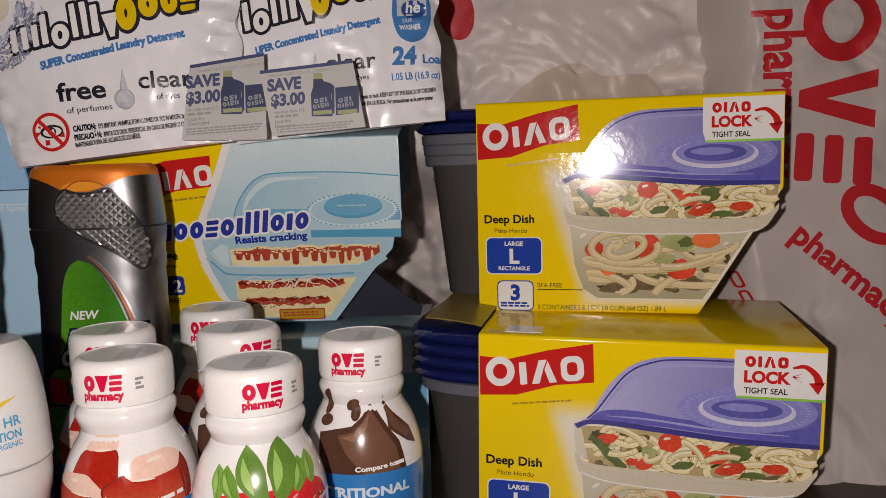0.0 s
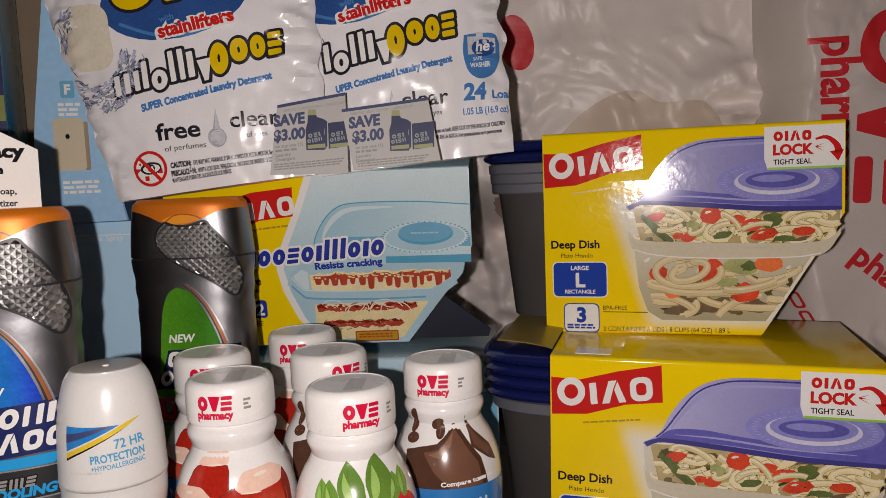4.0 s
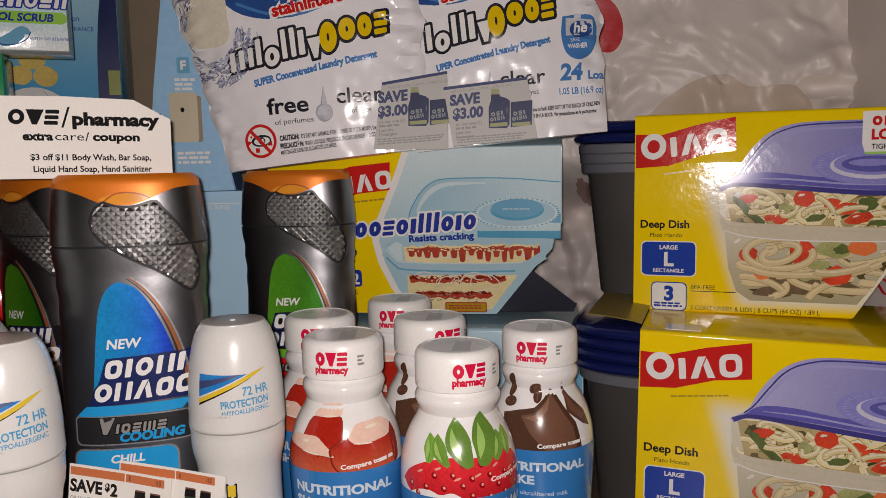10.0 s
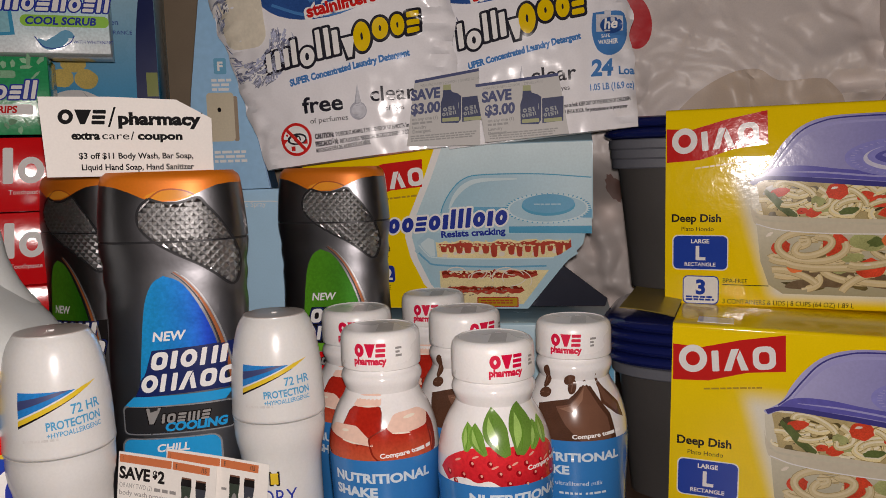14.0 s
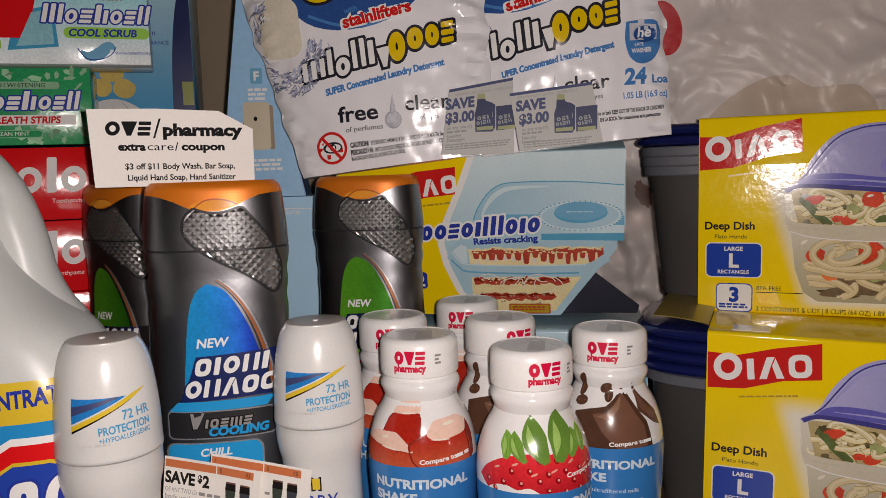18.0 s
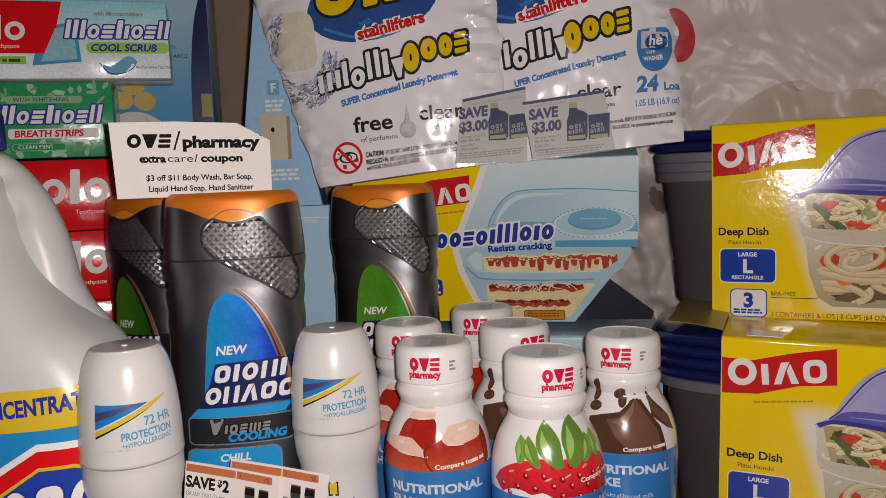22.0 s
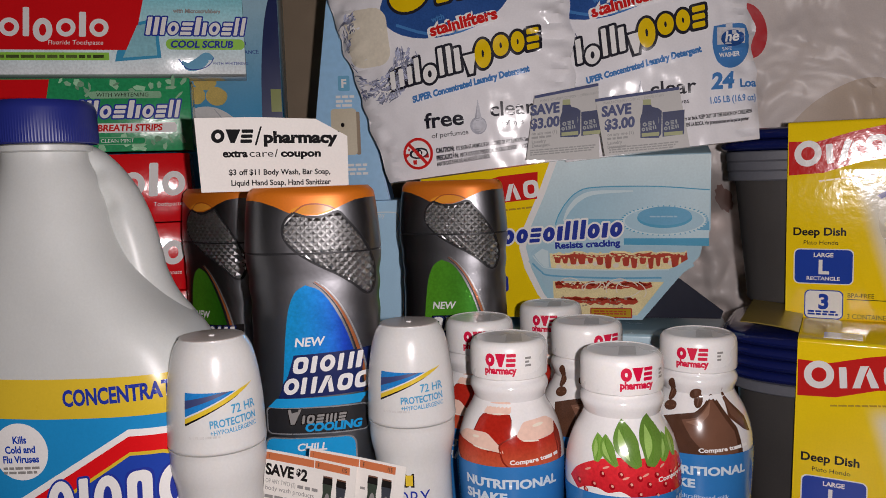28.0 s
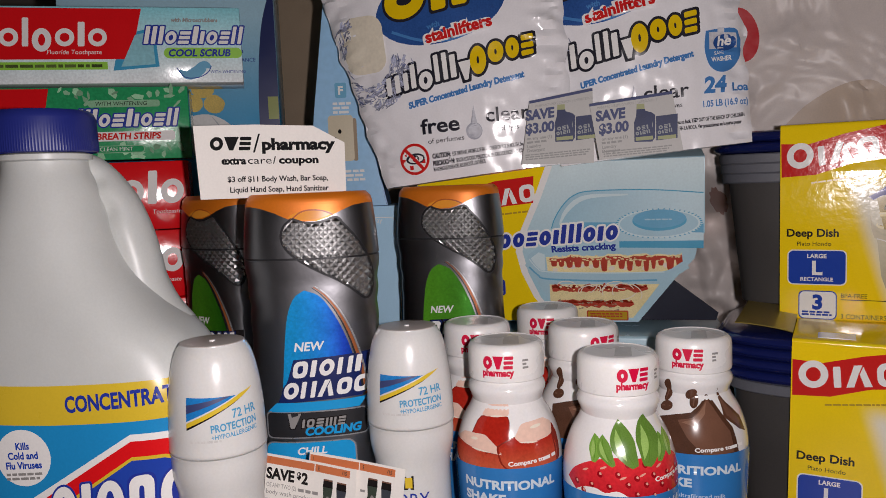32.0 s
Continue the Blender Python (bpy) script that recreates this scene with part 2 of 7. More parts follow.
TEAL = mat("paste_teal", (0.30, 0.60, 0.68), 0.16, vary=0.28, grain=60, coat=0.4, bump=0.2, bump_scale=140)
MINT = mat("paste_green", (0.03, 0.33, 0.12), 0.18, vary=0.35, grain=70, coat=0.4, bump=0.2, bump_scale=140)
MINT_L = mat("paste_green_light", (0.30, 0.55, 0.34), 0.2, vary=0.3, grain=200, island=0.4)
PASTE_RED = mat("paste_red", (0.74, 0.008, 0.012), 0.14, coat=0.4, bump=0.2, bump_scale=140)
AIR = mat("carton_sky_blue", (0.47, 0.72, 0.92), 0.18, vary=0.06)
# sky blue darkened in its colour; the upper carton catches the light differently
AIR_DIM = mat("carton_dimmed_blue", (0.35, 0.60, 0.86), 0.18, vary=0.12, grain=30)
AIR_D = mat("carton_blue_side", (0.15, 0.32, 0.58), 0.3)
TOWEL = mat("towel_print", (0.78, 0.78, 0.76), 0.3, vary=0.12, grain=60)
TOWEL_D = mat("towel_fold_print", (0.52, 0.54, 0.56), 0.3)
BEAR_YELLOW = mat("bear_print", (0.70, 0.52, 0.13), 0.3, vary=0.35, grain=120)
LIME_DULL = mat("tab_print", (0.30, 0.34, 0.08), 0.3)
TAN = mat("cardboard", (0.34, 0.26, 0.18), 0.75, vary=0.12, bump=0.3, bump_scale=120)
WOOD = mat("dark_wood", (0.06, 0.035, 0.022), 0.4, vary=0.4, grain=30)
# kept dark so that the unseen walls bounce little light
WALL = mat("wall_paint", (0.26, 0.23, 0.20), 0.7)


def grad(name, a, b, axis, lo, hi, rough=0.2, vary=0.1, metal=0.0):
    """Printed artwork that runs from one ink to another across the label (lo to hi, in metres on one axis)."""
    m = mat(name, (1, 1, 1), rough, vary=vary, grain=90, bump=0.1, bump_scale=170, spec=0.3, metal=metal)
    n, l = m.node_tree.nodes, m.node_tree.links
    co, sep, rg, mix = n.new("ShaderNodeTexCoord"), n.new("ShaderNodeSeparateXYZ"), n.new("ShaderNodeMapRange"), n.new("ShaderNodeMixRGB")
    mix.inputs[1].default_value, mix.inputs[2].default_value = (*a, 1), (*b, 1)
    rg.inputs["From Min"].default_value, rg.inputs["From Max"].default_value = lo, hi
    l.new(co.outputs["Object"], sep.inputs[0])
    l.new(sep.outputs[axis], rg.inputs["Value"])
    l.new(rg.outputs["Result"], mix.inputs[0])
    tint = [x for x in n if x.type == "MIX_RGB" and x != mix][0]
    l.new(mix.outputs[0], tint.inputs[1])
    return m


LID_TOP = grad("lid_artwork", (0.48, 0.47, 0.74), (0.15, 0.14, 0.46), 0, 0.07, 0.20, 0.12)
TRAY_ART = grad("tray_artwork", (0.42, 0.38, 0.24), (0.74, 0.70, 0.56), 2, -0.145, -0.06, 0.18)
LEAF_BLUE = grad("leaf_blue_artwork", (0.02, 0.42, 0.90), (0.006, 0.05, 0.46), 0, -0.017, 0.018, 0.36, 0.3, 0.5)
LEAF_GREEN = grad("leaf_green_artwork", (0.16, 0.55, 0.03), (0.02, 0.15, 0.006), 0, -0.017, 0.022, 0.36, 0.3, 0.5)
LID_SKY = grad("freezer_lid_artwork", (0.34, 0.56, 0.68), (0.58, 0.74, 0.80), 0, -0.13, -0.01, 0.2)
SKY_ART = grad("sky_artwork", (0.64, 0.77, 0.80), (0.40, 0.62, 0.72), 2, -0.002, -0.10, 0.2)
SOFT_ART = grad("softener_artwork", (0.46, 0.72, 0.86), (0.05, 0.34, 0.62), 2, 0.43, 0.33, 0.28)
PASTE_ART = grad("teal_artwork", (0.88, 0.94, 0.95), (0.28, 0.68, 0.76), 2, 0.0, 0.06, 0.14, 0.3)
GLOW_ART = mat("glow_artwork", (1, 1, 1), 0.11, bump=0.14, bump_scale=170, spec=0.28)


def soft_glow(m):
    """Ink that runs from the carton's yellow into ivory white towards the dish."""
    n, l = m.node_tree.nodes, m.node_tree.links
    co, sep = n.new("ShaderNodeTexCoord"), n.new("ShaderNodeSeparateXYZ")
    l.new(co.outputs["Object"], sep.inputs[0])

    def calc(op, a, b):
        q = n.new("ShaderNodeMath")
        q.operation = op
        for k, v in enumerate((a, b)):
            if isinstance(v, float):
                q.inputs[k].default_value = v
            else:
                l.new(v, q.inputs[k])
        return q.outputs[0]

    def soft(v, lo, hi):
        q = n.new("ShaderNodeMapRange")
        q.interpolation_type = "SMOOTHSTEP"
        q.inputs["From Min"].default_value, q.inputs["From Max"].default_value = lo, hi
        l.new(v, q.inputs["Value"])
        return q.outputs["Result"]
    edge = calc("ADD", sep.outputs[0], calc("MULTIPLY", sep.outputs[2], 0.30))
    field = calc("MULTIPLY", soft(edge, 0.0265, 0.041), soft(sep.outputs[2], -0.1525, -0.1425))
    field = calc("MULTIPLY", field, soft(sep.outputs[2], -0.040, -0.058))
    mix = n.new("ShaderNodeMixRGB")
    mix.inputs[1].default_value, mix.inputs[2].default_value = (0.93, 0.67, 0.003, 1), (0.84, 0.80, 0.66, 1)
    l.new(field, mix.inputs[0])
    tint = [x for x in n if x.type == "MIX_RGB" and x != mix][0]
    l.new(mix.outputs[0], tint.inputs[1])


soft_glow(GLOW_ART)
CARAMEL_ART = grad("caramel_artwork", (0.52, 0.10, 0.045), (0.42, 0.02, 0.01), 2, 0.09, 0.106, 0.16, 0.3)
BERRY_ART = grad("berry_artwork", (0.42, 0.006, 0.015), (0.72, 0.03, 0.04), 2, 0.075, 0.105, 0.16, 0.3)


def film(name, color):
    """Thin crinkled plastic: part of the light goes through."""
    m = mat(name, color, 0.38, bump=0.08, bump_scale=60, vary=0.08, spec=0.45)
    nt = m.node_tree
    n, l = nt.nodes, nt.links
    p = n["Principled BSDF"]
    t = n.new("ShaderNodeBsdfTranslucent")
    t.inputs["Color"].default_value = (*color, 1)
    mix = n.new("ShaderNodeMixShader")
    mix.inputs[0].default_value = 0.05
    l.new(p.outputs[0], mix.inputs[1])
    l.new(t.outputs[0], mix.inputs[2])
    l.new(mix.outputs[0], n["Material Output"].inputs["Surface"])
    return m


TAN_FILM = film("tan_film", (0.76, 0.64, 0.54))
RED_FILM = film("red_under_film", (0.46, 0.27, 0.23))
# bag film darkened in its colour, for less light on the right-hand bag
BAG_DIM = film("dimmed_bag_film", (0.74, 0.67, 0.63))
BAG = film("bag_film", (0.93, 0.85, 0.81))


# ---------------------------------------------------------------- helpers
def link(name, bm, material, parent=None, label="", smooth=True):
    me = bpy.data.meshes.new(name)
    bm.normal_update()
    bm.to_mesh(me)
    bm.free()
    me.materials.append(material)
    if smooth:
        me.shade_smooth()
        me.set_sharp_from_angle(angle=radians(38))
    ob = new(name, me)
    ob.parent = parent
    if label:
        ob["label"] = label
    return ob


part = link


def thing(name, label, category, m, group=""):
    ob = new(name)
    ob.empty_display_size = 0.02
    ob.matrix_world = m
    return tagged(ob, label, category, group)


def flat(lift=0.0):
    """Maps millimetres on a front face (right, up) to the thing's own space; the face looks along -y."""
    return lambda u, w, e: Vector((u * MM, -e * MM, w * MM))


def slab(pts, d0, d1):
    """A polygon in the face's millimetres, from depth d0 to d1."""
    bm = bmesh.new()
    a = [bm.verts.new((u * MM, d0 * MM, w * MM)) for u, w in pts]
    b = [bm.verts.new((u * MM, d1 * MM, w * MM)) for u, w in pts]
    k = len(pts)
    bm.faces.new(a)
    bm.faces.new(b[::-1])
    for i in range(k):
        bm.faces.new((a[i], b[i], b[(i + 1) % k], a[(i + 1) % k]))
    bmesh.ops.recalc_face_normals(bm, faces=bm.faces)
    return bm


def block(u0, u1, d0, d1, w0, w1, r=1.0, seg=2):
    bm = bmesh.new()
    bmesh.ops.create_cube(bm, size=1)
    for v in bm.verts:
        v.co = Vector(((u0 if v.co.x < 0 else u1) * MM, (d0 if v.co.y < 0 else d1) * MM, (w0 if v.co.z < 0 else w1) * MM))
    if r:
        bmesh.ops.bevel(bm, geom=bm.edges[:], offset=r * MM, segments=seg, affect="EDGES", profile=0.5)
    return bm


def lathe(profile, seg=56):
    """profile: (radius, height) in mm from the bottom to the top."""
    bm = bmesh.new()
    rings = []
    for r, z in profile:
        rings.append([bm.verts.new((r * MM * math.sin(6.2831853 * k / seg), -r * MM * math.cos(6.2831853 * k / seg), z * MM)) for k in range(seg)])
    for a, b in zip(rings, rings[1:]):
        for k in range(seg):
            bm.faces.new((a[k], a[(k + 1) % seg], b[(k + 1) % seg], b[k]))
    bm.faces.new(rings[0][::-1])
    bm.faces.new(rings[-1])
    bmesh.ops.recalc_face_normals(bm, faces=bm.faces)
    return bm


def spline(keys, z):
    """Smooth interpolation in rows (z, value, ...)."""
    if z <= keys[0][0]:
        return keys[0][1:]
    for i in range(len(keys) - 1):
        if z <= keys[i + 1][0]:
            a, b = keys[i], keys[i + 1]
            p, q = keys[max(i - 1, 0)], keys[min(i + 2, len(keys) - 1)]
            h = b[0] - a[0]
            t = (z - a[0]) / h
            out = []
            for j in range(1, len(a)):
                ma = (b[j] - p[j]) / max(b[0] - p[0], 1e-6) * h
                mb = (q[j] - a[j]) / max(q[0] - a[0], 1e-6) * h
                out.append((2 * t**3 - 3 * t**2 + 1) * a[j] + (t**3 - 2 * t**2 + t) * ma + (3 * t**2 - 2 * t**3) * b[j] + (t**3 - t**2) * mb)
            return out
    return keys[-1][1:]


def loft(section, zs, seg=72, cap=True):
    """section(z) gives half width, half depth, exponent, shift in mm; rounded-rectangle rings on one another."""
    bm = bmesh.new()
    rings = []
    for z in zs:
        a, b, n, cx = section(z)
        ring = []
        for k in range(seg):
            th = 6.2831853 * k / seg
            c, s = math.cos(th), math.sin(th)
            x = a * math.copysign(abs(c) ** (2 / n), c) + cx
            y = b * math.copysign(abs(s) ** (2 / n), s)
            ring.append(bm.verts.new((x * MM, y * MM, z * MM)))
        rings.append(ring)
    for a, b in zip(rings, rings[1:]):
        for k in range(seg):
            bm.faces.new((a[k], a[(k + 1) % seg], b[(k + 1) % seg], b[k]))
    if cap:
        bm.faces.new(rings[0][::-1])
        bm.faces.new(rings[-1])
    bmesh.ops.recalc_face_normals(bm, faces=bm.faces)
    return bm


def front_of(section, eps_scale=1.0):
    """The map on to the front of a lofted bottle."""
    def f(u, w, e):
        a, b, n, cx = section(w)
        q = min(abs((u - cx) / a), 0.999)
        return Vector((u * MM, (-b * (1 - q**n) ** (1 / n) - e * eps_scale) * MM, w * MM))
    return f


def around(radius):
    """The map on to a turned bottle: u runs along the circumference, radius(w) in mm."""
    def f(u, w, e):
        r = radius(w)
        th = u / 27.0
        return Vector(((r + e) * math.sin(th) * MM, -(r + e) * math.cos(th) * MM, w * MM))
    return f


def shape(parent, name, pts, material, f, e=0.12, step=0.0, label=""):
    """A printed patch: a polygon in mm laid on the surface f, cut finely enough to follow it."""
    bm = bmesh.new()
    bm.faces.new([bm.verts.new((u, w, 0)) for u, w in pts])
    bm.normal_update()
    if bm.faces[:][0].normal.z < 0:
        bmesh.ops.reverse_faces(bm, faces=bm.faces[:])
    if step:
        us, ws = [p[0] for p in pts], [p[1] for p in pts]
        for axis, lo, hi in ((0, min(us), max(us)), (1, min(ws), max(ws))):
            c = math.floor(lo / step) * step + step
            while c < hi:
                co, no = [0, 0, 0], [0, 0, 0]
                co[axis], no[axis] = c, 1
                bmesh.ops.bisect_plane(bm, geom=bm.verts[:] + bm.edges[:] + bm.faces[:], plane_co=co, plane_no=no)
                c += step
    bmesh.ops.triangulate(bm, faces=bm.faces[:])
    for v in bm.verts:
        v.co = f(v.co.x, v.co.y, e)
    return link(name, bm, material, parent, label)


def patches(parent, name, polys, material, f, e=0.12, rise=0.0, label="", step=0.0):
    """Many small printed patches of one kind as one print."""
    bm = bmesh.new()
    for i, pts in enumerate(polys):
        vs = [bm.verts.new((u, w, i * rise)) for u, w in pts]
        fa = bm.faces.new(vs)
        fa.normal_update()
        if fa.normal.z < 0:
            fa.normal_flip()
    if step:
        for axis in (0, 1):
            cs = [v.co[axis] for v in bm.verts]
            c = math.floor(min(cs) / step) * step + step
            while c < max(cs):
                co, no = [0, 0, 0], [0, 0, 0]
                co[axis], no[axis] = c, 1
                bmesh.ops.bisect_plane(bm, geom=bm.verts[:] + bm.edges[:] + bm.faces[:], plane_co=co, plane_no=no)
                c += step
    bmesh.ops.triangulate(bm, faces=bm.faces[:])
    for v in bm.verts:
        v.co = f(v.co.x, v.co.y, e + v.co.z)
    ob = link(name, bm, material, parent, label)
    return tagged(ob, kind="stuff") if len(polys) > 5 else ob


def oval(cu, cw, a, b, k=24, turn=0.0, wob=0.0, seed=0):
    rnd = random.Random(seed)
    out = []
    for i in range(k):
        th = 6.2831853 * i / k
        r = 1 + wob * (rnd.random() - 0.5)
        x, y = a * r * math.cos(th), b * r * math.sin(th)
        out.append((cu + x * math.cos(turn) - y * math.sin(turn), cw + x * math.sin(turn) + y * math.cos(turn)))
    return out


def rrect(u0, u1, w0, w1, r=2.0, k=4, slant=0.0, turn=0.0):
    out = []
    for cu, cw, st in ((u1 - r, w1 - r, 0), (u0 + r, w1 - r, 1), (u0 + r, w0 + r, 2), (u1 - r, w0 + r, 3)):
        for i in range(k + 1):
            th = (st + i / k) * math.pi / 2
            out.append((cu + r * math.cos(th), cw + r * math.sin(th)))
    c, s = math.cos(radians(turn)), math.sin(radians(turn))
    res = []
    for u, w in out:
        u += slant * (w - w0)
        du, dw = u - u0, w - w0
        res.append((u0 + du * c - dw * s, w0 + du * s + dw * c))
    return res


def ribbon(pts, width):
    """A band along a line of points, as one polygon."""
    L, R = [], []
    for i, (u, w) in enumerate(pts):
        a, b = pts[max(i - 1, 0)], pts[min(i + 1, len(pts) - 1)]
        du, dw = b[0] - a[0], b[1] - a[1]
        d = math.hypot(du, dw) or 1
        wd = (width(i / (len(pts) - 1)) if callable(width) else width) / 2
        L.append((u - dw / d * wd, w + du / d * wd))
        R.append((u + dw / d * wd, w - du / d * wd))
    return L + R[::-1]


def curve(keys, n=16):
    """A smooth line through a few points."""
    rows = [(i, *k) for i, k in enumerate(keys)]
    return [tuple(spline(rows, t * (len(keys) - 1) / n)) for t in range(n + 1)]


def words(parent, text, size, u, w, material, f, e=0.2, turn=0.0, shear=0.0, wide=1.0, align="LEFT", bold=0.0, name="lettering", label="", span=0.0):
    """Printed words; size is the height of a capital in mm; bold thickens the strokes; span, if given, is the whole width, in mm."""
    cu = bpy.data.curves.new("t", "FONT")
    cu.body, cu.align_x, cu.size, cu.shear, cu.resolution_u = text, align, 1.0, 0.0, 3
    cu.offset = bold / size * 0.7
    ob = bpy.data.objects.new("t", cu)
    me = bpy.data.meshes.new_from_object(ob)
    bpy.data.objects.remove(ob)
    bm = bmesh.new()
    bm.from_mesh(me)
    bpy.data.meshes.remove(me)
    k = size / 0.70
    c, s = math.cos(radians(turn)), math.sin(radians(turn))
    if span:
        xs = [v.co.x for v in bm.verts]
        wide = span / k / (max(xs) - min(xs))
    for v in bm.verts:
        x, y = (v.co.x + shear * v.co.y) * k * wide, v.co.y * k
        v.co = f(u + x * c - y * s, w + x * s + y * c, e)
    return link(name, bm, material, parent, label, smooth=False)


def bars(parent, u, w, lengths, size, material, f, e=0.2, turn=0.0, pitch=1.7, name="small_print"):
    """Print too small to read: plain bars, line under line."""
    polys = []
    c, s = math.cos(radians(turn)), math.sin(radians(turn))
    rnd = random.Random(int(abs(u * 7 + w * 13)))
    for i, length in enumerate(lengths):
        x = 0.0
        while x < length - size:
            d = min(size * rnd.uniform(1.2, 4.0), length - x)
            y = -i * size * pitch
            polys.append([(u + a * c - b * s, w + a * s + b * c) for a, b in ((x, y), (x + d, y), (x + d, y + size), (x, y + size))])
            x += d + size * 0.55
    if polys:
        return patches(parent, name, polys, material, f, e)


def ribbon_closed(pts, width):
    """A closed band inside an outline, as one polygon."""
    n = len(pts)
    mid = (sum(p[0] for p in pts) / n, sum(p[1] for p in pts) / n)
    rx, ry = max(abs(p[0] - mid[0]) for p in pts), max(abs(p[1] - mid[1]) for p in pts)
    inner = [(mid[0] + (u - mid[0]) * max(1 - width / rx, 0.15), mid[1] + (w - mid[1]) * max(1 - width / ry, 0.15)) for u, w in pts]
    return list(pts) + [pts[0]] + [inner[0]] + inner[:0:-1] + [inner[0]]


def form(kind, x0, x1, y1, stroke=0.24, g=0.0):
    """Plain shapes for brand marks: ring, bar, bars side by side, bars one over another, wedge, triangle, frame; g grows them into a solid outline."""
    wd, cx, cy, t = x1 - x0, (x0 + x1) / 2, y1 / 2, y1 * stroke
    if kind == "o":
        rim = oval(cx, cy, wd / 2 + g, cy + g, 26)
        return [rim] if g else [ribbon_closed(rim, t)]
    if kind == "i":
        return [rrect(x0 - g, x1 + g, -g, y1 + g, min(t, wd) * 0.2 + g * 0.6, 3)]
    if kind in "nm":
        k = 2 if kind == "n" else 3
        t = min(t, wd / k * 0.72)
        xs = [x0 + (wd - t) * i / (k - 1) for i in range(k)]
        return [rrect(x - g, x + t + g, -g, y1 + g, t * 0.2 + g * 0.6, 3) for x in xs]
    if kind == "z":
        t = min(t, y1 * 0.26)
        return [rrect(x0 - g + d, x1 + g + d, y - g, y + t + g, t * 0.25 + g * 0.6, 3) for y, d in ((0, -wd * 0.04), ((y1 - t) / 2, 0), (y1 - t, wd * 0.04))]
    if kind == "v":
        return [[(x0 - g, y1 + g), (x1 + g, y1 + g), (cx + wd * 0.14 + g, -g), (cx - wd * 0.14 - g, -g)]]
    if kind == "w":
        return [[(x0, y1), (x0 + wd * 0.3, y1), (cx, y1 * 0.35), (x1 - wd * 0.3, y1), (x1, y1), (cx + wd * 0.14, 0), (cx - wd * 0.14, 0)]]
    if kind == "a":
        tri = [(x0 - g, -g), (x1 + g, -g), (cx + wd * 0.16 + g, y1 + g), (cx - wd * 0.16 - g, y1 + g)]
        return [tri] if g else [[(x0, 0), (x0 + wd * 0.3, 0), (cx, y1 * 0.62), (cx + wd * 0.16, y1), (cx - wd * 0.16, y1)], [(x1 - wd * 0.3, 0), (x1, 0), (cx + wd * 0.19, y1 * 0.94), (cx + wd * 0.04, y1 * 0.58)]]
    if kind == "d":
        rim = rrect(x0 - g, x1 + g, -g, y1 + g, min(wd, y1) * 0.36, 4)
        return [rim] if g else [ribbon_closed(rim, t)]
    return [rrect(x0 - g, x1 + g, -g, y1 + g, min(wd, y1) * 0.2, 3)]


def mark(parent, u0, w0, widths, height, material, f, e=0.2, gap=1.2, slant=0.0, turn=0.0, back=None, grow=1.5, name="brand_mark", heights=None, forms="", under=0.06, step=0.0, stroke=0.24, drops=None):
    """A brand mark as a row of plain shapes, with an optional darker outline under each; drops lowers single shapes."""
    c, s = math.cos(radians(turn)), math.sin(radians(turn))
    def row(g):
        out, x = [], 0.0
        for i, wd in enumerate(widths):
            h = heights[i] if heights else height
            low = drops[i] if drops else 0.0
            for pts in form(forms[i] if forms else "b", x, x + wd, h, stroke, g):
                pts = [(a + slant * (b - low), b - low) for a, b in pts]
                out.append([(u0 + a * c - b * s, w0 + a * s + b * c) for a, b in pts])
            x += wd + gap
        return out
    if back:
        patches(parent, "mark_outline", row(grow), back, f, e - under, rise=0.002, step=step)
    return patches(parent, name, row(0.0), material, f, e, step=step)


# ---------------------------------------------------------------- setting
def setting(name, label, bm, material):
    return tagged(link(name, bm, material, None, label, smooth=False), label, "", "", "structure")


setting("table_top", "dark brown wooden table top", block(-800, 700, -250, 900, -55, -15, 4), WOOD)
setting("floor", "dark floor under the table", block(-2500, 2500, -3000, 1100, -800, -750, 0), WOOD)
setting("wall_back", "plain painted wall behind the table", block(-2500, 2500, 1000, 1100, -750, 1800, 0), WALL)
setting("wall_left", "plain painted side wall", block(-2600, -2500, -3000, 1100, -750, 1800, 0), WALL)
setting("wall_right", "plain painted side wall", block(2500, 2600, -3000, 1100, -750, 1800, 0), WALL)
# unseen wall and ceiling, added to close the room and shut out fill light
setting("wall_front", "unseen plain wall facing the table, added to close the room", block(-2600, 2600, -3100, -3000, -750, 1800, 0), WALL)
setting("ceiling", "unseen plain ceiling, added to close the room", block(-2600, 2600, -3100, 1100, 1800, 1860, 0), WALL)

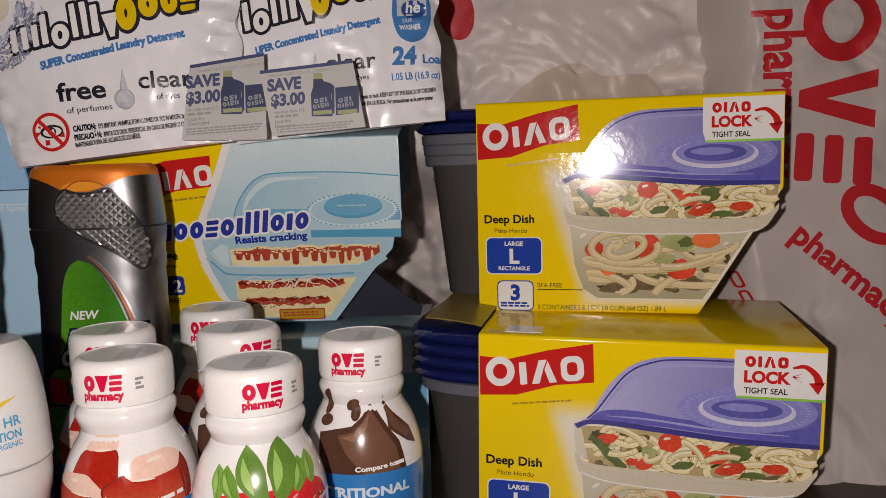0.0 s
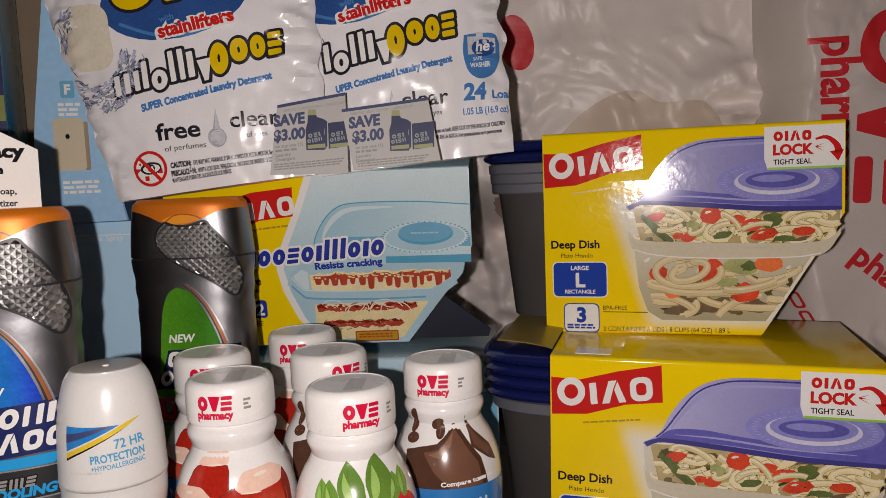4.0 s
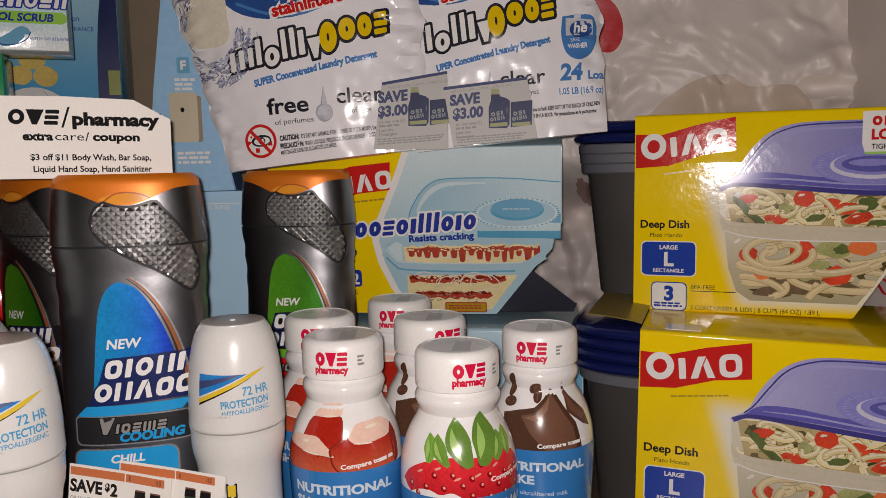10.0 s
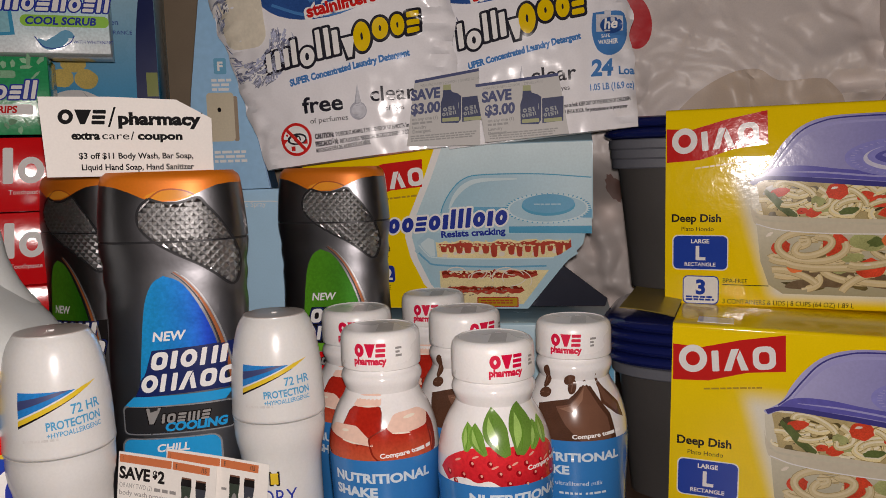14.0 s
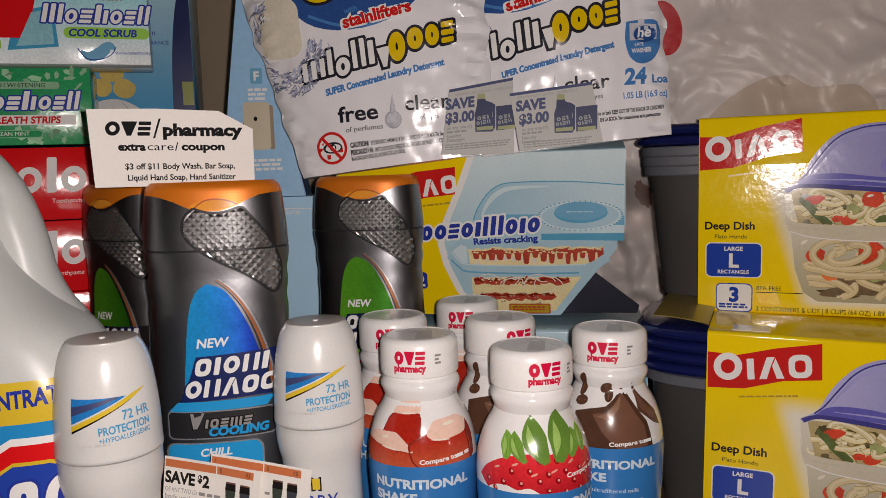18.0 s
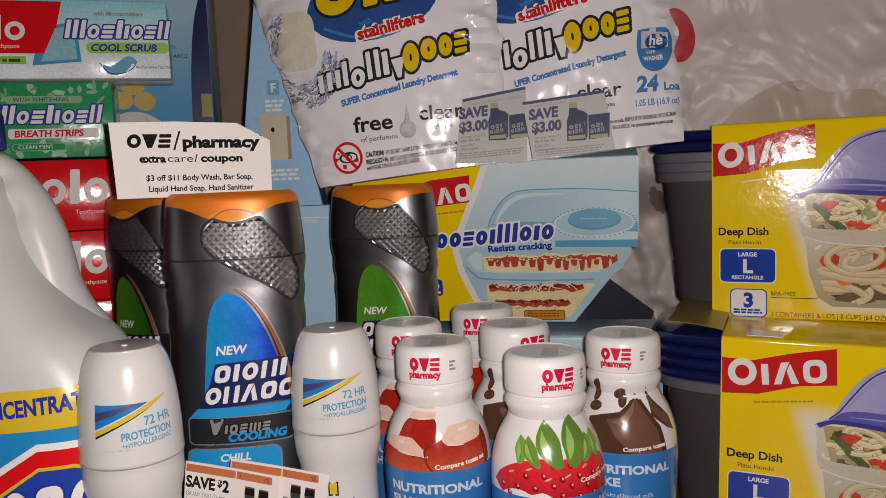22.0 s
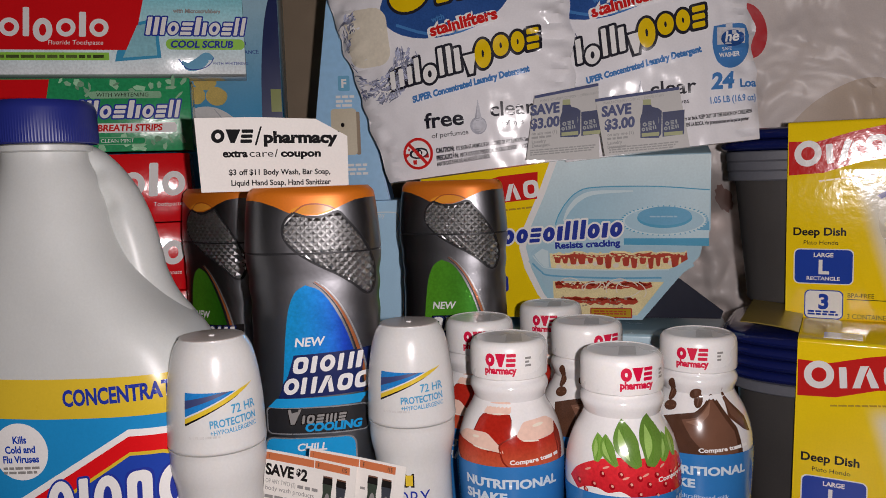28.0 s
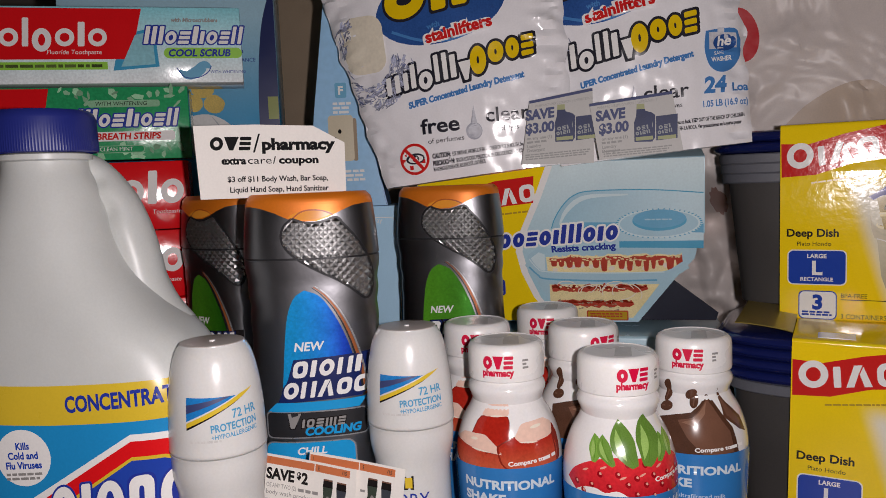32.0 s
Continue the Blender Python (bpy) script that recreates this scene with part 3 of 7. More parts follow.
# ---------------------------------------------------------------- cartons with a die-cut sleeve
def sleeve(u0, u1, h, depth, cut_a, cut_b, r=2.5, wall=0.7):
    """A tube of card open at both sides, its lower right corner cut away along the line from cut_a to cut_b."""
    def ring(o):
        pts = []
        for cd, cw, st in ((r, -r, 1), (r, -h + r, 2), (depth - r, -h + r, 3), (depth - r, -r, 0)):
            for i in range(5):
                th = (st + i / 4) * math.pi / 2
                pts.append((cd + (r - o) * math.cos(th), cw + (r - o) * math.sin(th)))
        return pts
    bm = bmesh.new()
    rows = []
    for o in (0, wall):
        for u in (u0, u1):
            rows.append([bm.verts.new((u * MM, d * MM, w * MM)) for d, w in ring(o)])
    k = len(rows[0])
    for i in range(k):
        j = (i + 1) % k
        bm.faces.new((rows[0][i], rows[0][j], rows[1][j], rows[1][i]))
        bm.faces.new((rows[2][i], rows[2][j], rows[3][j], rows[3][i]))
        bm.faces.new((rows[0][i], rows[0][j], rows[2][j], rows[2][i]))
        bm.faces.new((rows[1][i], rows[1][j], rows[3][j], rows[3][i]))
    if cut_a:
        no = Vector((cut_a[1] - cut_b[1], 0, cut_b[0] - cut_a[0]))
        bmesh.ops.bisect_plane(bm, geom=bm.verts[:] + bm.edges[:] + bm.faces[:], plane_co=(cut_a[0] * MM, 0, cut_a[1] * MM), plane_no=no, clear_outer=True)
    bmesh.ops.recalc_face_normals(bm, faces=bm.faces)
    return bm


def tub(parent, u0, u1, d0, d1, lids, pitch, rims, rim, bottom, lid_mat, body_mat):
    """A nest of storage tubs: a tapered body, stacked rims and lids."""
    cu, cd, a, b = (u0 + u1) / 2, (d0 + d1) / 2, (u1 - u0) / 2, (d1 - d0) / 2

    def ring_mesh(rows):
        bm = loft(lambda z: spline(rows, z), [r[0] for r in rows], 56)
        for v in bm.verts:
            v.co.y += cd * MM
        return bm
    w = rim
    body = [(bottom, a - 26, b - 22, 5, cu), (bottom + 4, a - 22, b - 18, 5, cu), (w - 4, a - 12, b - 8, 5, cu), (w, a - 11, b - 7, 5, cu)]
    part("tub_body", ring_mesh(body), body_mat, parent, "smoky translucent grey plastic tub")
    for i in range(rims):
        z = w + i * 8
        part("tub_rim", ring_mesh([(z - 0.4, a - 7.4 + i, b - 3.4 + i, 5, cu), (z + 0.6, a - 6.4 + i, b - 2.4 + i, 5, cu), (z + 7, a - 6 + i, b - 2 + i, 5, cu), (z + 7.9, a - 6.8 + i, b - 2.8 + i, 5, cu)]), RIM, parent, "paler grey translucent rim")
    z = w + 8 * rims + 0.5
    k = pitch - 0.5
    for i in range(lids):
        part("tub_lid", ring_mesh([(z, a - 5, b - 2, 5, cu), (z + k * 0.25, a - 1.2, b + 1, 5, cu), (z + k * 0.5, a, b + 2, 5, cu), (z + k * 0.75, a - 1.2, b + 1, 5, cu), (z + k, a - 5, b - 2, 5, cu)]), lid_mat, parent, "glossy navy plastic lid")
        z += pitch


def noodles(region, count, seed, size=(7, 17), width=2.6):
    """Curled bands: each a chain of quads that share their corners."""
    rnd = random.Random(seed)
    light, dark = [], []
    for i in range(count):
        cu, cw = region(rnd)
        r, st, sw = rnd.uniform(*size), rnd.uniform(0, 6.28), rnd.uniform(1.2, 4.4)
        flatten, tilt = rnd.uniform(0.35, 0.9), rnd.uniform(-0.5, 0.5)
        line = []
        for k in range(13):
            th = st + sw * k / 12
            x, y = r * math.cos(th), r * flatten * math.sin(th)
            line.append((cu + x * math.cos(tilt) - y * math.sin(tilt), cw + x * math.sin(tilt) + y * math.cos(tilt)))
        for rows, wd in ((dark, width + 0.7), (light, width)):
            loop = ribbon(line, wd)
            n = len(line)
            L, Rr = loop[:n], loop[n:][::-1]
            for j in range(n - 1):
                rows.append((i, [L[j], L[j + 1], Rr[j + 1], Rr[j]]))
    return light, dark


def strand(light, dark, i, line, width):
    """One ribbon of pasta with a darker rim, as chains of quads at level i."""
    n = len(line)
    for rows, wd in ((dark, width + 0.8), (light, width)):
        loop = ribbon(line, wd)
        L, Rr = loop[:n], loop[n:][::-1]
        for j in range(n - 1):
            rows.append((i, [L[j], L[j + 1], Rr[j + 1], Rr[j]]))


def strips(parent, name, rows, material, f, e, rise):
    bm = bmesh.new()
    for i, pts in rows:
        fa = bm.faces.new([bm.verts.new((u, w, i * rise)) for u, w in pts])
        fa.normal_update()
        if fa.normal.z < 0:
            fa.normal_flip()
    bmesh.ops.remove_doubles(bm, verts=bm.verts[:], dist=0.0005)
    for v in bm.verts:
        v.co = f(v.co.x, v.co.y, e + v.co.z)
    return tagged(link(name, bm, material, parent), kind="stuff")


def glad_carton(m, seed, lids, pitch, rims):
    """Yellow carton of deep storage tubs with a picture of pasta salad."""
    box = thing("storage_tub_carton", "yellow glossy carton of navy-lidded storage tubs with pasta picture", "food container box", m, "stacked tub cartons")
    part("sleeve", sleeve(0, 209, 155, 150, (211, -62), (154, -156)), YELLOW, box, "bright yellow printed card sleeve")
    tub(box, -56, 190, 6, 146, lids, pitch, rims, -3 - lids * pitch - rims * 8, -151, NAVY_PL, SMOKE)
    f = flat()
    # the white glow behind the dish, the tray, its food and the violet lid
    shape(box, "printed_glow", [(36, -38), (40, -70), (50, -110), (62, -153.5), (100, -153.5), (156, -153.5), (207, -68), (207, -38)], GLOW_ART, f, 0.05)
    shape(box, "printed_tray", [(62, -64), (64, -82), (67, -92), (70, -119), (76, -137), (86, -143.8), (158, -143.8), (170, -126), (195, -84), (207, -66), (207, -60), (62, -60)], TRAY_ART, f, 0.10)

    def inside(u, w):
        return (-87 < w < -56 and 66 < u < 207) or (-142 < w < -92 and 82 - (w + 141) * 0.28 < u < 163 + (w + 141) * 0.58)

    def keep(polys):
        return [p for p in polys if all(inside(*q) for q in p)]

    def blobs(name, material, rows, e, wob=0.35):
        for k, piece in enumerate(keep([oval(u, w, a, b, 18, turn, wob, 7 * i + len(name)) for i, (u, w, a, b, turn) in enumerate(rows)])):
            cu, cw = sum(p[0] for p in piece) / len(piece), sum(p[1] for p in piece) / len(piece)
            shape(box, name, [(cu + (u - cu) * 1.12, cw + (w - cw) * 1.12) for u, w in piece], material, f, e + 0.0006 * k)
    rnd = random.Random(seed)
    # dark gaps between the pieces of the salad
    shape(box, "printed_salad_ground", [(66, -58), (206, -58), (206, -72), (200, -86), (120, -88), (72, -86)], SALAD, f, 0.115)
    gaps = []
    for i in range(120):
        top = i < 80
        u, w = (rnd.uniform(72, 203), rnd.uniform(-85, -60)) if top else (rnd.uniform(84, 185), rnd.uniform(-139, -112))
        gaps.append(oval(u, w, rnd.uniform(2, 7 if top else 9), rnd.uniform(1, 2.6 if top else 4), 10, rnd.uniform(-0.7, 0.7), 0.5, i))
    patches(box, "printed_gap", keep(gaps), OLIVE_FOOD, f, 0.13, 0.0004)
    blobs("printed_mushroom", DARK_FOOD, ((118, -130, 15, 7, 0.15), (104, -126, 8, 5, 0.6), (163, -116, 13, 5.5, 0.1), (150, -132, 10, 4.5, 2.9), (98, -136, 9, 3.5, 0.1), (150, -64, 8, 2.5, 0.2), (186, -84, 9, 2.4, 0.1)), 0.20)
    light, dark, sheen, hazy, hazy_dark, hazy_sheen = [], [], [], [], [], []

    def pasta(line, i, width, frosted):
        strand(hazy if frosted else light, hazy_dark if frosted else dark, i, line, width)
        strand(hazy_sheen if frosted else sheen, [], i, [(u + width * 0.05, w + width * 0.16) for u, w in line], width * 0.34)

    def arc(cu, cw, a, b, t0, t1, tilt=0.0, n=22):
        out = []
        for q in range(n + 1):
            th = t0 + (t1 - t0) * q / n
            x, y = a * math.cos(th), b * math.sin(th)
            out.append((cu + x * math.cos(tilt) - y * math.sin(tilt), cw + x * math.sin(tilt) + y * math.cos(tilt)))
        return out
    # the salad heaped over the rim
    for j in range(46):
        cu, cw = 72 + 132 * ((j * 0.618) % 1), rnd.uniform(-84, -60)
        r, t0 = rnd.uniform(7, 15), rnd.uniform(0, 6.28)
        pasta(arc(cu, cw, r, r * rnd.uniform(0.32, 0.6), t0, t0 + rnd.uniform(1.5, 3.6), rnd.uniform(-0.6, 0.6)), j, rnd.uniform(3.4, 5.2), False)
    for j, (cu, cw, a, b, t0, t1, tilt) in enumerate(((93, -66, 14, 6, 0.3, 3.4, -0.4), (101, -71, 13, 5, 3.2, 6.0, 0.3), (133, -76, 16, 7, 0.6, 4.6, 0.2), (131, -76, 10, 4, -0.6, 3.0, 0.2), (186, -70, 17, 8, 0.2, 4.4, 0.1), (186, -71, 10, 4.5, 0.6, 5.0, 0.1), (172, -80, 12, 4, 0.2, 3.0, 0.1), (88, -79, 12, 4, 0.2, 3.2, -0.1), (139, -66, 13, 5, 1.2, 3.6, -0.7))):
        pasta(arc(cu, cw, a, b, t0, t1, tilt), 60 + j, 3.8, False)
    # the layer seen through the frosted tray
    for j in range(22):
        cu, cw = rnd.uniform(82, 180), rnd.uniform(-139, -98)
        r, t0 = rnd.uniform(10, 22), rnd.uniform(3.2, 5.2)
        pasta(arc(cu, cw, r, r * rnd.uniform(0.22, 0.45), t0, t0 + rnd.uniform(1.2, 2.4), rnd.uniform(-0.3, 0.3)), j, rnd.uniform(3.2, 4.8), True)
    for j, (cu, cw, a, b, t0, t1, tilt) in enumerate(((96, -125, 22, 9, 1.0, 2.9, -0.3), (92, -133, 18, 6, 0.4, 2.6, -0.3), (154, -128, 26, 6, 3.4, 5.9, 0.0), (150, -112, 30, 9, 3.7, 5.5, 0.25), (137, -136, 14, 5, 0.3, 2.6, 0.6), (172, -122, 14, 5, 3.6, 5.8, 0.2), (92, -113, 16, 6, 3.3, 5.2, 0.1))):
        pasta(arc(cu, cw, a, b, t0, t1, tilt), 40 + j, 4.6, True)
    def lay(chosen, name, material, e):
        strips(box, name, [r for r in chosen if all(inside(*p) for p in r[1])], material, f, e, 0.0012)
    lay(hazy_dark, "printed_pasta_edge", CREAM_HD, 0.215)
    lay(hazy, "printed_pasta", CREAM_H, 0.2154)
    lay(hazy_sheen, "printed_pasta_sheen", CREAM_HL, 0.2158)
    lay(dark, "printed_pasta_edge", CREAM_D, 0.215)
    lay(light, "printed_pasta", CREAM, 0.2154)
    lay(sheen, "printed_pasta_sheen", CREAM_S, 0.2158)
    blobs("printed_tomato", TOMATO, ((121, -65.5, 6.5, 5.6, 0.1), (149, -73, 7, 4.0, 0.2), (157, -80, 8.4, 3.8, 0.3), (106, -81, 5, 3.2, 0.4), (82, -66, 7, 3.0, 0.3), (183, -78, 7, 3, 0), (139, -69, 5, 3, 0.2), (79, -101, 9.5, 8, 2.7), (84, -108, 6, 5, 0.4), (121, -106, 8, 9, 0.3), (144, -122.5, 8.6, 6.4, 0.2), (175, -107, 8, 8, 0), (98, -80, 3.5, 2.2, 0.2)), 0.40, 0.2)
    blobs("printed_carrot", CARROT, ((160, -101.5, 8.5, 5.2, 0), (95, -122, 6.2, 4.6, 0.4)), 0.41, 0.14)
    blobs("printed_pepper", PEPPER, ((110, -75, 6.5, 4.0, 2.3), (141, -103, 11, 5.6, 3.0), (124, -124, 4, 3.4, 0.5), (132, -115, 7, 3, 0.1)), 0.395, 0.25)
    blobs("printed_herb", HERB, ((81, -73, 11, 2.8, 2.35), (88, -80, 8, 2.4, 2.6), (162, -69.5, 6.5, 4.6, 0.5), (129, -80, 6, 2.2, 0.2), (147, -103, 5, 3.2, 0.2), (170, -83, 7, 2.0, 0.0)), 0.405)
    # a few ribbons that lie over the vegetables, the largest a double curl
    for rows in (light, dark, sheen, hazy, hazy_dark, hazy_sheen):
        rows.clear()
    for j, (cu, cw, a, b, t0, t1, tilt) in enumerate(((105, -107, 23, 11.5, 0.9, 6.6, 0.0), (106, -107, 13, 6.2, 2.2, 7.4, 0.35), (122, -117, 34, 6, 3.3, 5.7, 0.05), (150, -113, 22, 6, 3.4, 5.4, 0.25))):
        pasta(arc(cu, cw, a, b, t0, t1, tilt, 30), 170 + j, 4.6, True)
    for j, (cu, cw, a, b, t0, t1, tilt) in enumerate(((114, -71, 10, 4, 2.4, 4.6, 0.8), (134, -71, 9, 3, 0.4, 2.8, -0.8), (152, -76, 11, 3.5, 0.3, 2.6, 0.2), (92, -72, 10, 3.5, 3.6, 5.8, 0.2))):
        pasta(arc(cu, cw, a, b, t0, t1, tilt), 172 + j, 3.2, False)
    for chosen, material, e in ((hazy_dark, CREAM_HD, 0.215), (hazy, CREAM_H, 0.2154), (hazy_sheen, CREAM_HL, 0.2158), (dark, CREAM_D, 0.215), (light, CREAM, 0.2154), (sheen, CREAM_S, 0.2158)):
        lay(chosen, "printed_top_ribbon", material, e)
    blobs("printed_highlight", CREAM_L, ((119, -63, 2, 0.8, 0.2), (76, -98, 2.4, 1.0, 0.6), (142, -120, 2.4, 0.8, 0.1), (173, -104, 1.8, 0.9, 0.5), (148, -71.5, 1.8, 0.6, 0.2), (155, -78.6, 2.0, 0.6, 0.3)), 0.4275)
    flecks = [oval(rnd.uniform(70, 200), rnd.uniform(-85, -60), rnd.uniform(0.3, 0.8), rnd.uniform(0.2, 0.5), 6) for i in range(26)]
    patches(box, "printed_pepper_fleck", keep(flecks), BLACK, f, 0.4285)
    shape(box, "printed_tray_rim", curve([(62, -71), (64.5, -79), (75, -83.5), (120, -85.5), (175, -86.5), (198, -84), (206.5, -76)], 24) + curve([(206.5, -80), (196, -94), (175, -97), (120, -97.5), (84, -95), (67, -91), (63, -82)], 24), TRAY_RIM, f, 0.43)
    shape(box, "printed_rim_edge", ribbon(curve([(66, -84), (76, -87.5), (120, -89), (175, -89.5), (200, -87)], 24), 1.6), TRAY, f, 0.435)
    shape(box, "printed_rim_edge", ribbon(curve([(66.5, -90), (84, -94.6), (120, -97), (175, -96.6), (194, -94)], 24), 0.8), WHITE, f, 0.436)
    lid = curve([(61, -58), (72, -50), (78, -38), (86, -26), (97, -16), (112, -10.5), (135, -9), (207, -9)], 30) + curve([(207, -62), (160, -62), (110, -58), (76, -56), (64, -60.5)], 16)
    shape(box, "printed_lid", lid, LID_TOP, f, 0.44)
    shape(box, "printed_lid_slope", curve([(70, -54), (80, -47), (100, -46), (135, -50), (207, -52)], 20) + curve([(207, -59), (160, -59), (110, -55), (70, -55)], 10), LID_SKIRT, f, 0.455)
    shape(box, "printed_lid_corner", curve([(150, -60.5), (180, -58), (200, -50), (207, -40)], 14) + [(207, -61.5)], LID_SKIRT, f, 0.457)
    shape(box, "printed_lid_edge", curve([(62, -57), (75, -53.4), (110, -55.4), (160, -59.6), (207, -60.6)], 20) + curve([(207, -63.4), (160, -63.2), (110, -59), (75, -56.4), (64, -60)], 20), LID_D, f, 0.46)
    shape(box, "printed_lid_rim", ribbon(curve([(70, -53), (76, -47), (84, -35), (94, -22), (107, -14.5), (130, -11), (207, -11)], 30), 1.1), LID_D, f, 0.46)
    shape(box, "printed_lid_gloss", ribbon(curve([(79, -47), (87, -35), (96.5, -24), (109, -17.6), (130, -14.6), (207, -14.2)], 24), lambda t: 0.7 + 2.0 * math.sin(math.pi * t)), LID_L, f, 0.47)
    shape(box, "printed_lid_gloss", ribbon(curve([(82, -50.4), (110, -51.2), (150, -55), (190, -56)], 24), lambda t: 0.4 + 1.0 * math.sin(math.pi * t)), LID_L, f, 0.47)
    for cu, cw, a, b, material, e in ((165, -41, 40, 14.4, LID_RING, 0.48), (165, -41.6, 28, 9.8, LID_W, 0.50), (165, -40.2, 25.5, 8.4, LID_RING, 0.52), (165, -40.6, 20.5, 5.8, LID_D2, 0.54), (163, -39.6, 14, 2.6, LID_RING, 0.56)):
        shape(box, "printed_lid_ring", [(min(u, 207), w) for u, w in oval(cu, cw, a, b, 40)], material, f, e)
    ticks = []
    for i in range(44):
        th = 6.2831853 * i / 44
        u, w = 165 + 33.5 * math.cos(th), -41.2 + 11.8 * math.sin(th)
        if u < 205:
            ticks.append(ribbon([(u, w), (u + 3.0 * math.cos(th), w + 1.1 * math.sin(th))], 0.55))
    patches(box, "printed_lid_tick", ticks, LID_L, f, 0.58)
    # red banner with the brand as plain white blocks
    shape(box, "banner", [(0.6, -15), (20, -16), (45, -9), (73, -3.5), (74, -29), (50, -32), (25, -40), (1, -41.5)], RED, f, 0.20)
    mark(box, 5.5, -36, [19, 4.6, 16, 14.5], 15.5, WHITE, f, 0.34, 3.0, 0.05, 7.5, heights=[20, 15, 15.5, 16.5], forms="oiad")
    bars(box, 22, -47, [38], 1.3, mat_gold_text, f, 0.2, 7)
    words(box, "Deep Dish", 6.0, 4.5, -88.5, BLACK, f, 0.2, bold=0.25)
    words(box, "Plato Hondo", 3.3, 12, -95.8, BLACK, f, 0.2)
    shape(box, "size_badge", rrect(5.5, 47, -127, -99, 4), WHITE, f, 0.18)
    shape(box, "badge_field", rrect(6.3, 46.2, -126.2, -99.8, 3.6), BADGE, f, 0.24)
    words(box, "LARGE", 3.2, 26.2, -105.5, WHITE, f, 0.3, align="CENTER", bold=0.15)
    words(box, "L", 10.5, 26.2, -118.5, WHITE, f, 0.3, align="CENTER", bold=0.6)
    words(box, "RECTANGLE", 2.9, 26.2, -123.8, WHITE, f, 0.3, align="CENTER", bold=0.1)
    shape(box, "count_badge", rrect(13.5, 40.5, -154.4, -131.5, 4), BADGE, f, 0.18)
    shape(box, "count_field", rrect(14.3, 39.7, -153.6, -132.3, 3.5), WHITE, f, 0.24)
    words(box, "3", 11, 27, -146, BADGE, f, 0.3, align="CENTER", bold=0.7)
    bars(box, 16, -149.3, [21, 21], 1.5, BADGE, f, 0.3, pitch=1.4)
    words(box, "BPA-FREE", 3.4, 43, -136.5, BLACK, f, 0.2, wide=0.9)
    shape(box, "rule", [(43, -137.8), (76, -137.8), (76, -138.4), (43, -138.4)], BLACK, f, 0.2)
    words(box, "3 CONTAINERS & LIDS | 8 CUPS (64 OZ) 1.89 L", 3.7, 43, -153, BLACK, f, 0.46, wide=0.84)
    shape(box, "lock_panel", [(157, -3), (208.5, -3), (208.5, -33), (159, -33), (157, -26)], WHITE, f, 0.62)
    shape(box, "lock_panel_edge", [(159, -32), (208.5, -32), (208.5, -33.6), (159, -33.6)], LIME, f, 0.64)
    mark(box, 163, -13.5, [6.2, 2.2, 6.6, 5.8], 7, RED, f, 0.7, 1.2, forms="oiad", stroke=0.3)
    words(box, "LOCK", 7.0, 162.5, -23, RED, f, 0.7, bold=0.5, wide=0.95)
    words(box, "TIGHT SEAL", 3.6, 163, -30, BLACK, f, 0.7, wide=0.9, bold=0.1)
    shape(box, "arrow", ribbon(curve([(190, -13), (197, -12), (203, -17), (205, -23)], 12), lambda t: 1.5 + 3.5 * t), RED, f, 0.7)
    shape(box, "arrow_head", [(199, -22), (208, -21), (204.5, -29)], RED, f, 0.7)
    patches(box, "spark", [[(190, -18), (196, -16 - 3 * i), (190, -18.8)] for i in range(3)], RED, f, 0.7)
    return box


mat_gold_text = mat("print_ochre", (0.48, 0.30, 0.01), 0.3)
R = lambda yaw, lean, roll=0: Matrix.Rotation(radians(yaw), 4, "Z") @ Matrix.Rotation(radians(lean), 4, "X") @ Matrix.Rotation(radians(roll), 4, "Y")
def askew(k):
    """A carton pressed slightly out of square: its foot stands k times its height to the right."""
    m = Matrix.Identity(4)
    m[0][2] = -k
    return m


upper = glad_carton(Matrix.Translation((0.0, 0.560, 0.279)) @ R(-8.3, -0.4, 1) @ askew(0.024) @ Matrix.Diagonal((1, 1, 0.983, 1)), 3, 2, 9, 3)
lower = glad_carton(Matrix.Translation((0.001, 0.480, 0.127)) @ R(-8, 0.5, 1.8) @ askew(0.014) @ Matrix.Diagonal((0.993, 1, 0.975, 1)), 3, 4, 9, 1)
fl = bmesh.new()
rows = []
for i in range(9):
    u = -40 + 5 * i
    z = 1.5 + 3.5 * math.sin(i / 8 * 1.6 + 1.4)
    rows.append([fl.verts.new((u * MM, d * MM, (z + t) * MM)) for d, t in ((10 + 2.5 * (8 - i) ** 0.5, 0), (120, 0), (120, 0.7), (10 + 2.5 * (8 - i) ** 0.5, 0.7))])
for a, b in zip(rows, rows[1:]):
    for k in range(4):
        fl.faces.new((a[k], a[(k + 1) % 4], b[(k + 1) % 4], b[k]))
fl.faces.new(rows[0])
fl.faces.new(rows[-1])
bmesh.ops.recalc_face_normals(fl, faces=fl.faces)
part("side_flap", fl, FLAP_CARD, lower, "lifted card flap, dull olive inner side up")
part("price_sticker", block(16, 40, 8, 26, 0.1, 0.5, 0), WHITE, lower, "small white sticker on the top panel")


